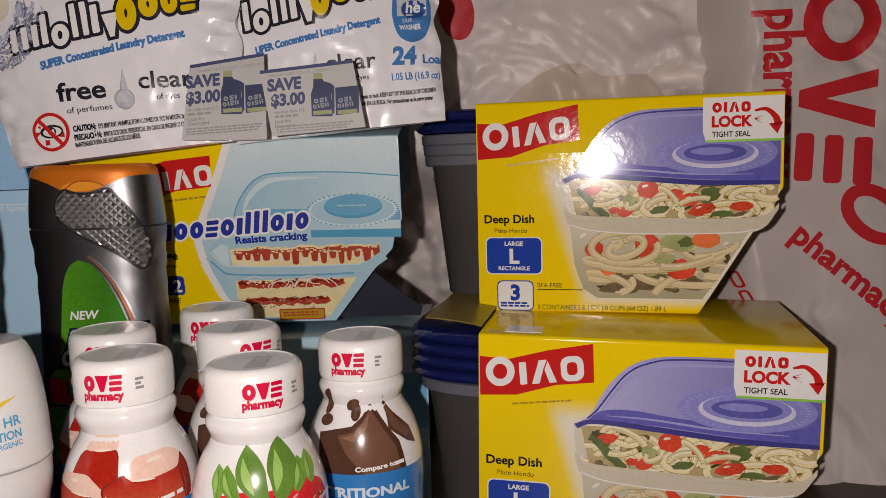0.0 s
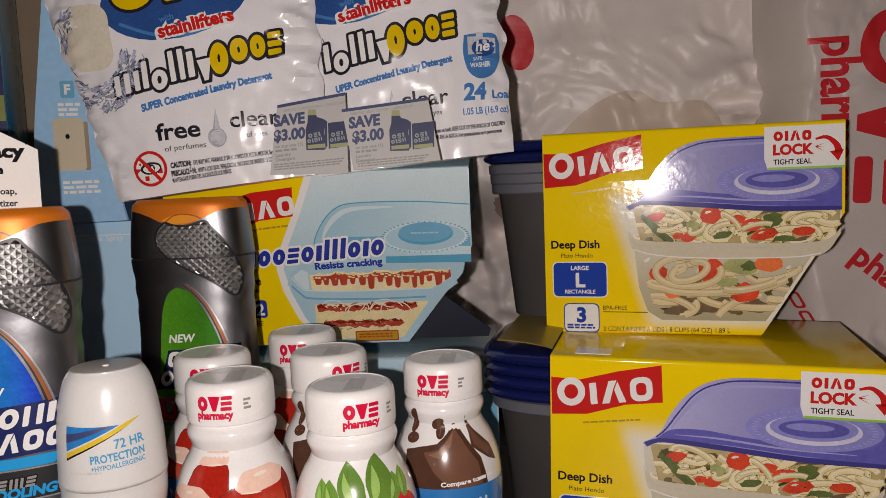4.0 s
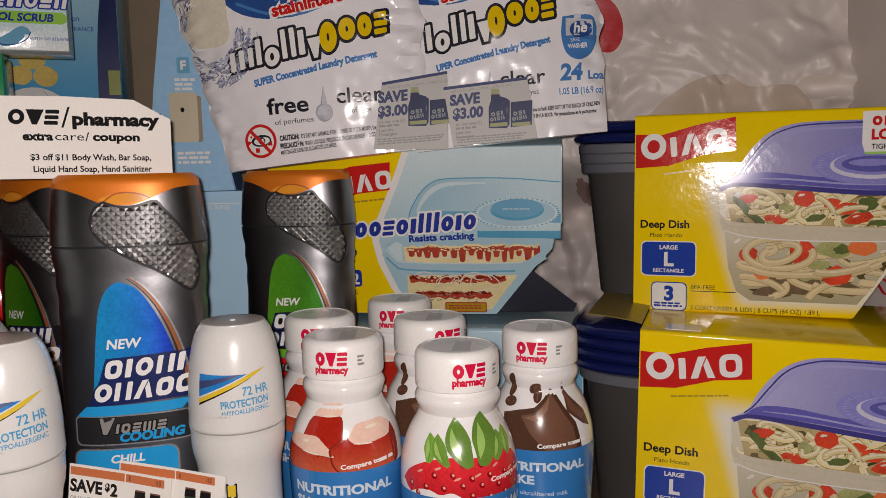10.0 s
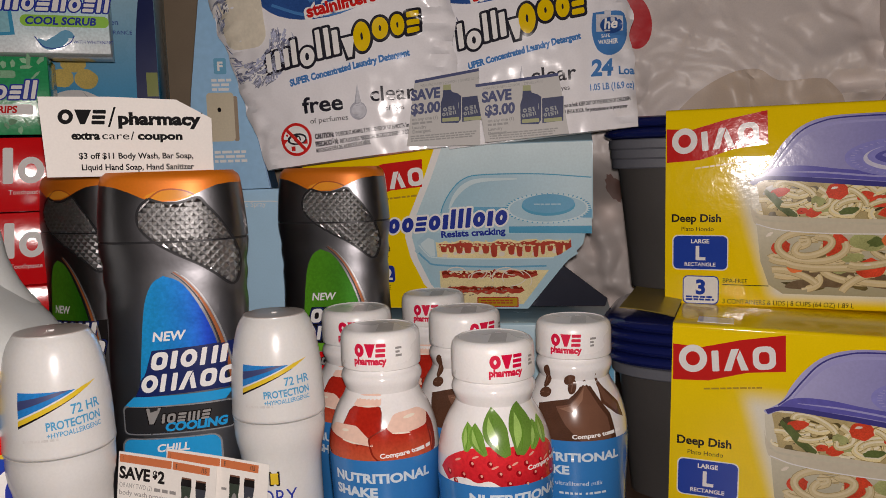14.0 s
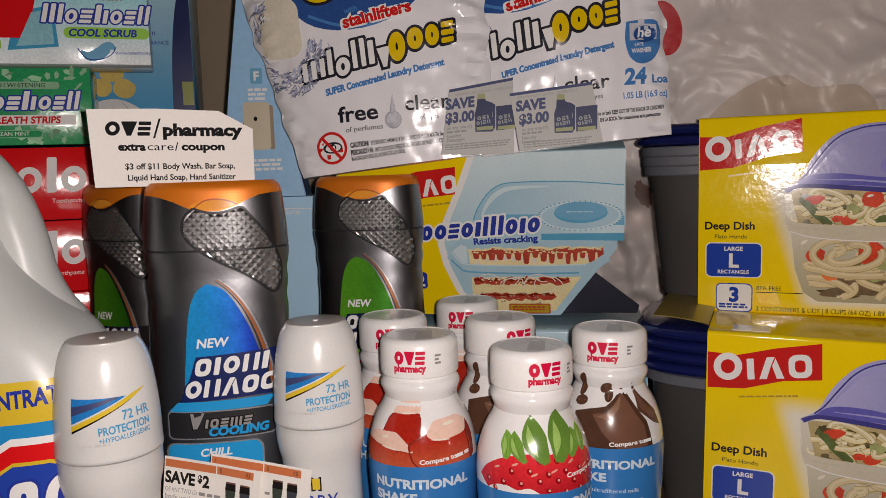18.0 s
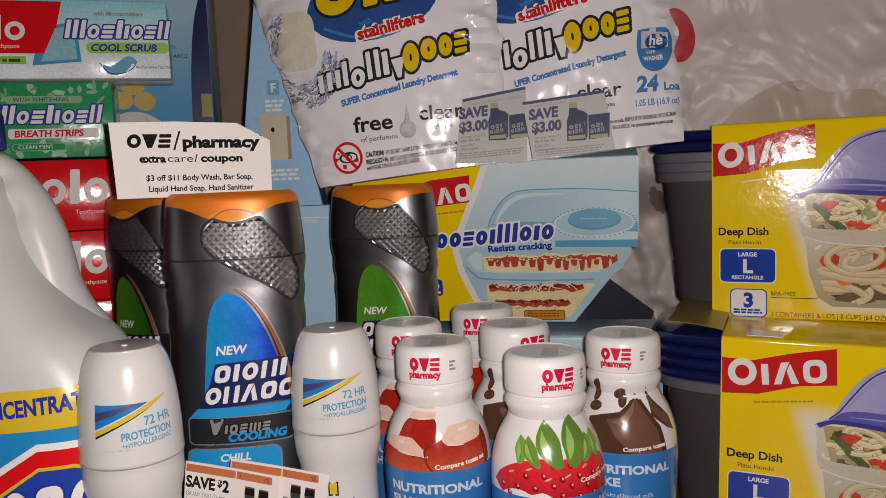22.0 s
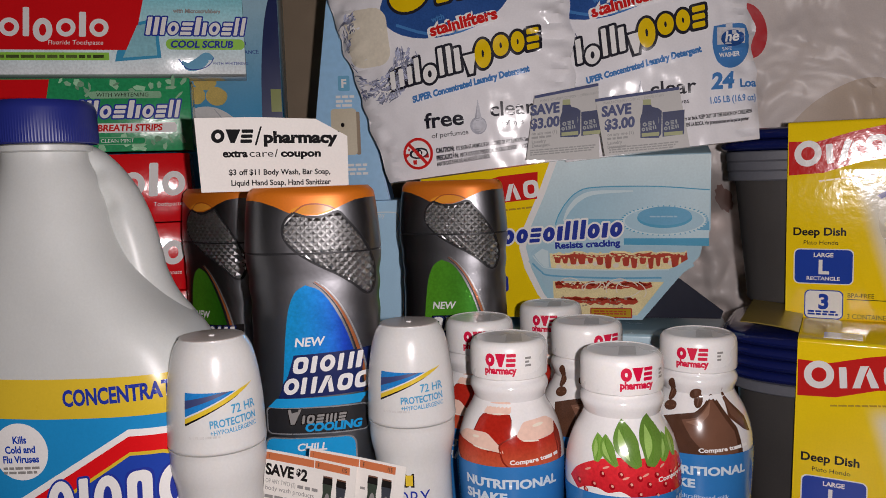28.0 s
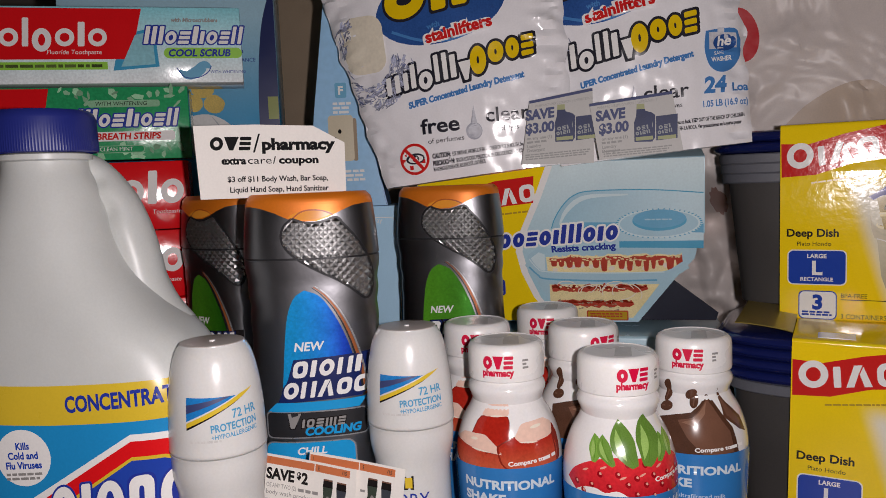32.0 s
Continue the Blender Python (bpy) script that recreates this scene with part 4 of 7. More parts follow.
# ---------------------------------------------------------------- pale blue freezer tub cartons
def freezer_carton(m, full):
    box = thing("freezer_tub_carton", "yellow and pale blue carton of freezer tubs with a lasagne picture", "food container box", m, "stacked freezer cartons")
    part("sleeve", sleeve(-240, 0, 140.5, 150, (0, -62.5) if full else None, (-57.5, -141.5)), FW_SKY, box, "printed card sleeve")
    part("tub_body", block(-225, -64, 12, 140, -140, -40, 8, 3), FW_BLUE if full else FW_SKY, box, "pale blue plastic tubs inside")
    if full:
        part("bottom_flap", slab([(-56, -143.5), (-50, -134), (-30, -103), (12, -137), (10, -143.5)], 16, 18), FLAP, box, "dark navy flap of the open side")
    f = flat()
    if not full:
        shape(box, "printed_wave", [(-60, -30), (-1, -28), (-1, -70), (-60, -80)], FW_BLUE, f, 0.1)
        bars(box, -62, -92, [56, 50, 56], 2.4, WHITE, f, 0.2)
        return box
    shape(box, "printed_field", [(-239.6, -1.2), (-110, -1.2), (-110, -139.3), (-239.6, -139.3)], YELLOW, f, 0.04)
    sky = [(-120, -0.8), (-132, -30), (-147, -62), (-150, -76), (-146, -95), (-136, -118), (-118, -139.8), (-58, -139.8), (-1, -62.5), (-0.5, -0.8)]
    shape(box, "printed_glow", [(u - 6 if u < -100 else u, w) for u, w in sky], WHITE, f, 0.08)
    shape(box, "printed_backdrop", sky, SKY_ART, f, 0.14)
    # lid with a round button, the tub and the layers of lasagne
    rim = curve([(-124, -56), (-121, -48), (-114, -37), (-104.5, -28.5), (-90, -25), (-44, -25.5), (-1, -29.5)], 26)
    shape(box, "printed_lid", rim + [(-1, -73), (-68, -70), (-124, -70)], LID_SKY, f, 0.18)
    shape(box, "printed_lid_edge", ribbon(rim, 0.9), FW_LINE, f, 0.22)
    shape(box, "printed_lid_glare", ribbon(curve([(-117, -53), (-112, -43), (-103, -34), (-90, -29.5), (-60, -29)], 16), lambda q: 1.2 + 3.0 * math.sin(math.pi * q)), FW_PALE, f, 0.21)
    shape(box, "printed_lid_band", [(-98, -51.5), (-60, -52.5), (-1, -55), (-1, -62.5), (-60, -60), (-98, -56)], FW_BLUE, f, 0.205)
    shape(box, "printed_lid_ring", oval(-36, -54, 34, 12.4, 36), FW_PALE, f, 0.24)
    shape(box, "printed_lid_dish", oval(-36, -54, 31, 11.0, 36), FW_SKY, f, 0.26)
    patches(box, "printed_ring_tick", [ribbon([(-36 + 32.4 * math.cos(0.1309 * i), -54 + 11.8 * math.sin(0.1309 * i)), (-36 + 34.4 * math.cos(0.1309 * i), -54 + 12.7 * math.sin(0.1309 * i))], 0.9) for i in range(48)], FW_LINE, f, 0.27)
    shape(box, "printed_button_side", oval(-35.5, -51.6, 21.5, 8.6, 36), FW_LINE, f, 0.28)
    shape(box, "printed_button", oval(-35.5, -50, 21, 7.8, 36), FW_BLUE, f, 0.30)
    bars(box, -47, -51, [23], 1.2, FW_SKY, f, 0.32, -1)
    shape(box, "printed_lid_fold", [(-68, -68.5), (-1, -69), (-1, -75.5), (-68, -74)], FW_LINE, f, 0.24)
    shape(box, "printed_tub", [(-146, -80), (-136, -72), (-120, -74), (-6, -75.5), (-8, -84), (-24, -102), (-54, -140), (-116, -140), (-134, -112), (-142, -96)], FW_SKY, f, 0.22)
    shape(box, "printed_tub_glare", [(-143, -82), (-136, -77), (-131, -79), (-131, -93), (-138, -96)], FW_PALE, f, 0.26)
    rnd = random.Random(4)
    top = [(-130 + i * 3.5, -80.5 + rnd.uniform(-1.2, 1.6)) for i in range(33)]
    shape(box, "printed_pasta_layer", top + [(-18, -86), (-25, -96), (-129, -95)], CREAM, f, 0.28)
    # sauce that runs down the side in rounded drips
    drips = []
    u = -17.0
    while u > -126:
        wide, long = rnd.uniform(3.0, 5.6), rnd.uniform(3.5, 9.5)
        drips += [(u - wide * 0.5 + wide * 0.5 * math.cos(math.pi * k / 6), -85.5 - long * (0.6 if k in (0, 6) else 1) + (0 if k in (0, 6) else long * 0.25 * (1 - math.sin(math.pi * k / 6)))) for k in range(7)]
        u -= wide
        gap = rnd.uniform(1.8, 3.6)
        drips += [(u - gap * 0.2, -85.4 + rnd.uniform(-0.6, 0.6)), (u - gap * 0.8, -85.4 + rnd.uniform(-0.6, 0.6))]
        u -= gap
    shape(box, "printed_sauce", [(a, b - 1.6 + rnd.uniform(-0.6, 0.6)) for a, b in top[1:]] + drips + [(-128, -84)], SAUCE, f, 0.32)
    patches(box, "printed_cheese", [oval(-127 + i * 1.5 + rnd.uniform(-1, 1), rnd.uniform(-85.5, -80.5), rnd.uniform(0.5, 1.7), rnd.uniform(0.4, 0.9), 7, 0, 0.6, i) for i in range(72)], CREAM, f, 0.36, 0.0004)
    patches(box, "printed_cream_lump", [oval(-122 + i * 8.1 + rnd.uniform(-2, 2), rnd.uniform(-93, -89.5), rnd.uniform(1.4, 2.6), rnd.uniform(1.4, 2.4), 10, 0, 0.3, i) for i in range(12)], CREAM_L, f, 0.31, 0.0004)
    shape(box, "printed_tub_rim", ribbon(curve([(-145.5, -86), (-140, -93), (-130, -97.5), (-80, -99.5), (-34, -99), (-14, -89)], 24), 7.5), FW_SKY, f, 0.38)
    shape(box, "printed_rim_shade", ribbon(curve([(-145, -90), (-138, -97), (-129, -101), (-80, -103), (-38, -102.5)], 20), 1.5), FW_BLUE, f, 0.40)
    shape(box, "printed_rim_gloss", ribbon(curve([(-144.5, -83), (-138, -91), (-129, -94.5), (-80, -96), (-32, -95.5)], 20), 1.0), FW_PALE, f, 0.40)
    shape(box, "printed_lasagne", [(-128, -106), (-36, -106), (-44, -117), (-58, -136), (-116, -136), (-128, -121)], CREAM, f, 0.30)
    for i, w in enumerate((-109.5, -123)):
        for row, (mat_row, lift) in enumerate(((SAUCE, 0.36), (SAUCE_D, 0.37))):
            pts = [(-126 + 4 * i + k * 3.2, w + 1.2 * row + rnd.uniform(-1.2, 1.2)) for k in range(27 - 3 * i)]
            pts = [p for p in pts if p[0] < -42 + (p[1] + 106) * 0.85]
            shape(box, "printed_sauce_layer", ribbon(pts, lambda q, row=row: (5.6 if row == 0 else 1.8) + 1.4 * math.sin(q * 37)), mat_row, f, lift + 0.02 * i)
        patches(box, "printed_crumb", [oval(rnd.uniform(-120, -66), w + rnd.uniform(-7, 3), rnd.uniform(0.5, 1.5), rnd.uniform(0.4, 0.9), 7, 0, 0.5, k) for k in range(34)], CREAM if i == 0 else TAN, f, 0.41, 0.0004)
    li, da = noodles(lambda r: (r.uniform(-118, -60), r.uniform(-114, -107)), 12, 9, (6, 12), 0.8)
    strips(box, "printed_noodle", li, CREAM_L, f, 0.42, 0.003)
    shape(box, "seal_outline", rrect(-97, -62, -138.5, -129.5, 1), SAUCE, f, 0.5)
    shape(box, "seal", rrect(-96, -63, -137.5, -130.5, 0.8), mat_gold_text, f, 0.52)
    bars(box, -94, -133.2, [27, 27], 1.3, SAUCE, f, 0.56)
    # brand banner, product name as plain blocks, readable words
    shape(box, "banner", [(-196, -21), (-170, -13.5), (-137, -10.5), (-138.5, -33.5), (-165, -36), (-196, -46)], RED, f, 0.2)
    mark(box, -190, -37.5, [15, 4, 14, 13], 15, WHITE, f, 0.3, 2.6, 0.05, 6, heights=[17, 14, 14, 15], forms="oiad")
    bars(box, -172, -44, [30], 1.6, mat_gold_text, f, 0.2, 5)
    mark(box, -184, -74, [5, 4.5, 10, 10, 9, 10, 4.5, 17, 10, 4.5, 10], 10, FW_INK, f, 0.62, 2.0, 0.2, 3.6, back=WHITE, grow=1.6, heights=[16.5, 12.5, 12.5, 12.5, 12.5, 12.5, 12.5, 16.5, 12.5, 12.5, 12.5], forms="iioozoimoio", stroke=0.32)
    words(box, "Resists cracking", 5.4, -125, -77, FW_INK, f, 0.62, bold=0.34, turn=2.5, span=54)
    words(box, "Large", 6.5, -190, -88, BLACK, f, 0.2, bold=0.2)
    words(box, "Grande", 3.4, -186, -94.5, BLACK, f, 0.2)
    shape(box, "count_badge", rrect(-196, -167, -116, -101, 3), FW_INK, f, 0.2)
    words(box, "2", 9.5, -176, -113.5, WHITE, f, 0.3, bold=0.4)
    words(box, "BPA-FREE", 4.0, -196, -122.5, BLACK, f, 0.2, wide=1.05)
    return box


freezer_carton(Matrix.Translation((-0.056, 0.547, 0.258)) @ R(4, 9), True)
freezer_carton(Matrix.Translation((-0.040, 0.545, 0.1125)) @ R(4, -2), False)


# ---------------------------------------------------------------- detergent pouches
def pouch(m, uL, uR, wB, wT, bulge, seed, second):
    """A stand-up pouch; uL, uR give its sides at a height, wB its bottom edge, in mm."""
    bag = thing("detergent_pouch", "white glossy laundry detergent pouch, " + ("partly hidden behind its twin" if second else "leaning with crinkled seams"), "detergent pouch", m, "detergent pouches")

    def height(u, w):
        a, b = uL(w), uR(w)
        s = min(max((u - a) / (b - a), 0), 1)
        t = min(max((w - wB(u)) / (wT - wB(u)), 0), 1)
        body = (max(math.sin(math.pi * s), 0) ** 0.6) * (max(math.sin(math.pi * min(t * 0.62 + 0.10, 1)), 0) ** 0.7)
        edge = 1 - min(s, 1 - s) * 6
        fold = noise.noise(Vector((u * 0.022 + 0.3 * w * 0.02, w * 0.05, seed + 2)))
        crinkle = max(edge, 0) * 10 * noise.noise(Vector((u * 0.05, w * 0.14, seed))) + 1.6 * noise.noise(Vector((u * 0.03, w * 0.03, seed + 5))) + 0.7 * noise.noise(Vector((u * 0.12, w * 0.10, seed + 9))) + 2.2 * max(0.0, 0.16 - abs(fold)) * max(edge + 0.25, 0.1) * 5
        return bulge * body + crinkle * min(1, 14 * s * (1 - s) + 0.35)
    def f(u, w, e):
        return Vector((u * MM, -(height(u, w) + e) * MM, w * MM))
    bm = bmesh.new()
    n = 64
    front, back = [], []
    for j in range(n + 1):
        fr, bk = [], []
        for i in range(n + 1):
            s, t = i / n, j / n
            u, w = 0.0, wT * t
            for _ in range(6):
                w = wB(u) + t * (wT - wB(u))
                u = uL(w) + s * (uR(w) - uL(w))
            wig = 4.5 * noise.noise(Vector((w * 0.06, seed, s))) * (abs(s - 0.5) * 2) ** 6
            fr.append(bm.verts.new(f(u + wig, w, 0)))
            bk.append(bm.verts.new((u * MM + wig * MM, (0.6 + bulge * 0.6 * math.sin(math.pi * s) * math.sin(math.pi * min(t * 0.7 + 0.05, 1))) * MM, w * MM)))
        front.append(fr)
        back.append(bk)
    for g, rev in ((front, 0), (back, 1)):
        for j in range(n):
            for i in range(n):
                q = (g[j][i], g[j][i + 1], g[j + 1][i + 1], g[j + 1][i])
                bm.faces.new(q[::-1] if rev else q)
    rim = [(0, i) for i in range(n)] + [(j, n) for j in range(n)] + [(n, n - i) for i in range(n)] + [(n - j, 0) for j in range(n)]
    for k in range(len(rim)):
        a, b = rim[k], rim[(k + 1) % len(rim)]
        bm.faces.new((front[a[0]][a[1]], back[a[0]][a[1]], back[b[0]][b[1]], front[b[0]][b[1]]))
    part("pouch_film", bm, POUCH, bag)
    return bag, f


pm = Matrix.Translation((-0.26, 0.497, 0.26)) @ R(8, -5)
left_pouch, pf = pouch(pm, lambda w: -52 - 0.335 * w, lambda w: 108 - 0.05 * w, lambda u: -18 + 0.10 * (u + 44), 190, 20, 3, False)
pm2 = Matrix.Translation((-0.26, 0.512, 0.26)) @ R(8, -5)
right_pouch, pg = pouch(pm2, lambda w: 92 - 0.1 * w, lambda w: 242 - 0.06 * w, lambda u: -6 + 0.085 * (u - 90), 190, 18, 8, True)
for bag, f, du, dw, cut in ((left_pouch, pf, 0, 0, 0), (right_pouch, pg, 122, 10, 1)):
    S = 5.0
    shape(bag, "logo_oval", [(u + du, w + dw) for u, w in oval(5, 124, 53, 30, 32, 0.15)], POUCH_DEEP, f, 0.8, S)
    shape(bag, "logo_gleam", [(u + du, w + dw) for u, w in ribbon(curve([(-34, 106), (-10, 97.5), (14, 96.5), (38, 104)], 12), 2.2)], POUCH_BLUE, f, 1.0, S)
    mark(bag, -39 + du, 113 + dw, [34, 12, 12], 30, POUCH_YEL, f, 1.9, 5, 0.12, 9, back=POUCH_INK, grow=2.2, heights=[29, 44, 44], forms="oii", under=0.5, step=4.0, stroke=0.36)
    words(bag, "with", 4.2, -4 + du, 105 + dw, POUCH_BLUE, f, 2.5, 11, bold=0.2)
    words(bag, "stainlifters", 8.6, -6 + du, 94 + dw, WHITE, f, 2.5, 11.4, bold=1.7, span=56, name="lettering_edge")
    words(bag, "stainlifters", 8.6, -5 + du, 94.3 + dw, RED, f, 2.65, 11.4, bold=0.55, span=54)
    # the tablet in a splash of water
    if not cut:
        sr = random.Random(21)
        for material, cnt in ((SPLASH, 240), (SPLASH_D, 110), (WHITE, 90)):
            strokes = []
            for i in range(cnt):
                th = sr.uniform(2.2, 6.2)
                r = sr.uniform(0.85, 1.35)
                u, w = -56 + 24 * r * math.cos(th), 90 + 30 * r * math.sin(th)
                if u > -52 - 0.335 * w + 3:
                    strokes.append(oval(u + du, w + dw, sr.uniform(1.0, 4.2), sr.uniform(0.3, 1.0), 8, th + 1.57 + sr.uniform(-0.6, 0.6), 0.8, i))
            patches(bag, "splash", strokes, material, f, 1.15, 0.002)
        shape(bag, "tablet_picture", [(u + du, w + dw) for u, w in rrect(-76, -39, 76, 122, 11, 5, -0.1)], TABLET, f, 1.0, S)
    sp = random.Random(11)
    drops = []
    for i in range(200):
        t = i / 199
        u, w = -48 + 26 * t + sp.uniform(-5, 5), 52 + 26 * t * t + sp.uniform(-6, 6)
        drops.append(oval(u + du, w + dw, sp.uniform(0.8, 3.4), sp.uniform(0.25, 0.8), 8, sp.uniform(0, 3), 0.7, i))
    lim = 100 if cut else -200
    drops = [d for d in drops if min(p[0] for p in d) > lim]
    patches(bag, "splash", drops, SPLASH, f, 1.15, 0.001)
    ws, hs, fs, low, start = [19, 4.2, 11.5, 10.5, 4.6, 10.5], [14, 19, 14, 21, 18, 15], "mioniv", [0, 0, 3.5, 0, 0, 4.5], 0.0
    if cut:
        ws, hs, fs, low, start = ws[1:], hs[1:], fs[1:], low[1:], 22.5
    mark(bag, -39.5 + du + start, 55.6 + dw + start * 0.194, ws, 14, WHITE, f, 1.7, 2.3, 0.10, 11, back=POUCH_INK, grow=2.0, heights=hs, forms=fs, name="name_mark", under=0.45, step=3.0, stroke=0.30, drops=low)
    mark(bag, 29.5 + du, 72.5 + dw, [13, 12.5, 10.5, 9.5], 16, POUCH_YEL, f, 1.8, 1.7, 0.10, 11, back=POUCH_INK, grow=2.2, heights=[22, 16, 16, 16], forms="oooz", name="name_mark", under=0.45, step=3.0, stroke=0.36, drops=[6, 0, 0, 0])
    if cut:
        words(bag, "UPER Concentrated Laundry Detergent", 4.6, 112, 54, POUCH_BLUE, f, 1.5, 12.5, 0.1, bold=0.4, span=88)
        words(bag, "ee", 11.5, 128, 35, POUCH_INK, f, 1.5, 4, 0, 1.28, bold=0.38)
        words(bag, "clear", 11, 159.5, 41, POUCH_INK, f, 1.5, 3, bold=0.2, span=34)
        words(bag, "of dyes", 3.6, 174, 34, POUCH_INK, f, 1.5, 4)
    else:
        words(bag, "SUPER Concentrated Laundry Detergent", 4.8, -21.5, 44.2, POUCH_BLUE, f, 1.5, 12.2, 0.1, bold=0.4, span=95)
        words(bag, "free", 11.5, -12.5, 23.6, POUCH_INK, f, 1.5, 3.5, bold=0.38, span=32)
        words(bag, "of perfumes", 3.8, -7.5, 15.6, POUCH_INK, f, 1.5, 4, 0, 1.15)
        words(bag, "clear", 11, 40, 30.4, POUCH_INK, f, 1.5, 3, bold=0.2, span=34)
        words(bag, "of dyes", 3.6, 51, 23.4, POUCH_INK, f, 1.5, 4)
    for wd, material, e in ((6.6, POUCH_GREY, 1.0), (5.4, DROP, 1.1)):
        shape(bag, "drop_picture", [(30.5 + du, 44 + dw)] + [(u + du, w + dw) for u, w in oval(30.5 + (6.6 - wd) * 0.5, 24, wd, wd + 0.2, 16)[5:] + oval(30.5 + (6.6 - wd) * 0.5, 24, wd, wd + 0.2, 16)[:4]], material, f, e)
    if not cut:
        for r0, material, e in ((12.6, RED, 1.0), (10.4, WHITE, 1.05)):
            shape(bag, "warning_disc", oval(-19.6, 4.2, r0, r0, 28), material, f, e, S)
        shape(bag, "eye_outline", oval(-19.0, 4.5, 8, 4.4, 16, 0.1), POUCH_INK, f, 1.3)
        shape(bag, "eye_white", oval(-18.6, 4.3, 6.4, 3.0, 16, 0.1), WHITE, f, 1.5)
        shape(bag, "eye_pupil", oval(-18.6, 4.5, 2.8, 2.8, 14), POUCH_INK, f, 1.6)
        shape(bag, "eye_glint", oval(-17.9, 5.3, 0.8, 0.8, 8), WHITE, f, 1.7)
        shape(bag, "warning_bar", ribbon(curve([(-27.6, 12.4), (-19.5, 4), (-11.5, -4.6)], 6), 2.6), RED, f, 1.9)
        words(bag, "CAUTION:", 3.6, -4.2, 3.9, POUCH_INK, f, 1.5, 5.6, bold=0.3, span=15)
        words(bag, "EYE IRRITANT. HARMFUL IF SWALLOWED OR PUT IN MOUTH. See cau", 3.0, 12.2, 5.5, POUCH_INK, f, 1.5, 5.6, bold=0.12, span=60)
        words(bag, "PRECAUCI\u00d3N:", 3.6, -4.0, -1.9, POUCH_INK, f, 1.5, 6.2, bold=0.3, span=18)
        words(bag, "IRRITA LOS OJOS. PERJUDICIAL EN CASO DE INGERIR O COLO", 3.0, 15.2, 0.2, POUCH_INK, f, 1.5, 6.2, bold=0.12, span=56)
        words(bag, "MANTENGASE FUERA DEL ALCANCE DE LOS NI\u00d1OS.", 3.0, -3.8, -6.4, POUCH_INK, f, 1.5, 6.8, bold=0.12, span=43)
    else:
        words(bag, "24", 11.5, 205, 45, POUCH_BLUE, f, 1.5, 3, 0.12, bold=0.7)
        words(bag, "Loa", 6, 226, 46.2, POUCH_BLUE, f, 1.5, 3, bold=0.3)
        words(bag, "1.05 LB (16.9 oz)", 4.8, 203.5, 34, POUCH_BLUE, f, 1.5, 4, bold=0.15, span=34)
        words(bag, "tions on back. KEEP OUT OF THE REACH OF CHILDREN", 2.8, 183, 21.8, POUCH_INK, f, 1.5, 5, bold=0.15, span=52)
        words(bag, "AR EN LA BOCA. Ver precauciones en la parte poster", 2.8, 183, 17.0, POUCH_INK, f, 1.5, 4.6, bold=0.15, span=50)
        shape(bag, "washer_badge", curve([(207, 92), (219, 94), (231, 92.5), (233, 78), (229, 66), (219, 60.5), (210, 65), (206, 78), (207, 92)], 28)[:-1], POUCH_BLUE, f, 1.0, S)
        shape(bag, "washer_picture", [(209.5, 78), (209.5, 91), (216, 91.5), (216, 94.5), (221, 94.8), (221, 91), (230, 90.5), (230, 79)], DROP, f, 1.15, S)
        shape(bag, "washer_door", oval(221, 83, 8.6, 6.6, 22, 0.1), POUCH_DEEP, f, 1.25, S)
        words(bag, "he", 7.5, 215, 80.5, WHITE, f, 1.8, 4, 0.2, bold=0.3)
        words(bag, "SAFE", 2.6, 213, 73.4, WHITE, f, 1.8, 4, wide=0.9)
        words(bag, "WASHER", 3.2, 211, 68.4, WHITE, f, 1.8, 4, wide=0.8, bold=0.15)


# ---------------------------------------------------------------- paper coupons
def paper(name, label, m, pts, curl, group="", thick=0.25, material=PAPER):
    ob = thing(name, label, "coupon", m, group)
    def f(u, w, e):
        return Vector((u * MM, (curl(u, w) - e) * MM, w * MM))
    bm = bmesh.new()
    bm.faces.new([bm.verts.new((u, w, 0)) for u, w in pts])
    for axis in (0, 1):
        lo, hi = min(p[axis] for p in pts), max(p[axis] for p in pts)
        for k in range(1, 10):
            co, no = [0, 0, 0], [0, 0, 0]
            co[axis], no[axis] = lo + (hi - lo) * k / 10, 1
            bmesh.ops.bisect_plane(bm, geom=bm.verts[:] + bm.edges[:] + bm.faces[:], plane_co=co, plane_no=no)
    out = bmesh.ops.extrude_face_region(bm, geom=bm.faces[:])
    for v in [g for g in out["geom"] if isinstance(g, bmesh.types.BMVert)]:
        v.co.z = thick
    for v in bm.verts:
        v.co = f(v.co.x, v.co.y, v.co.z - thick)
    bmesh.ops.recalc_face_normals(bm, faces=bm.faces)
    part("paper_sheet", bm, material, ob)
    return ob, f


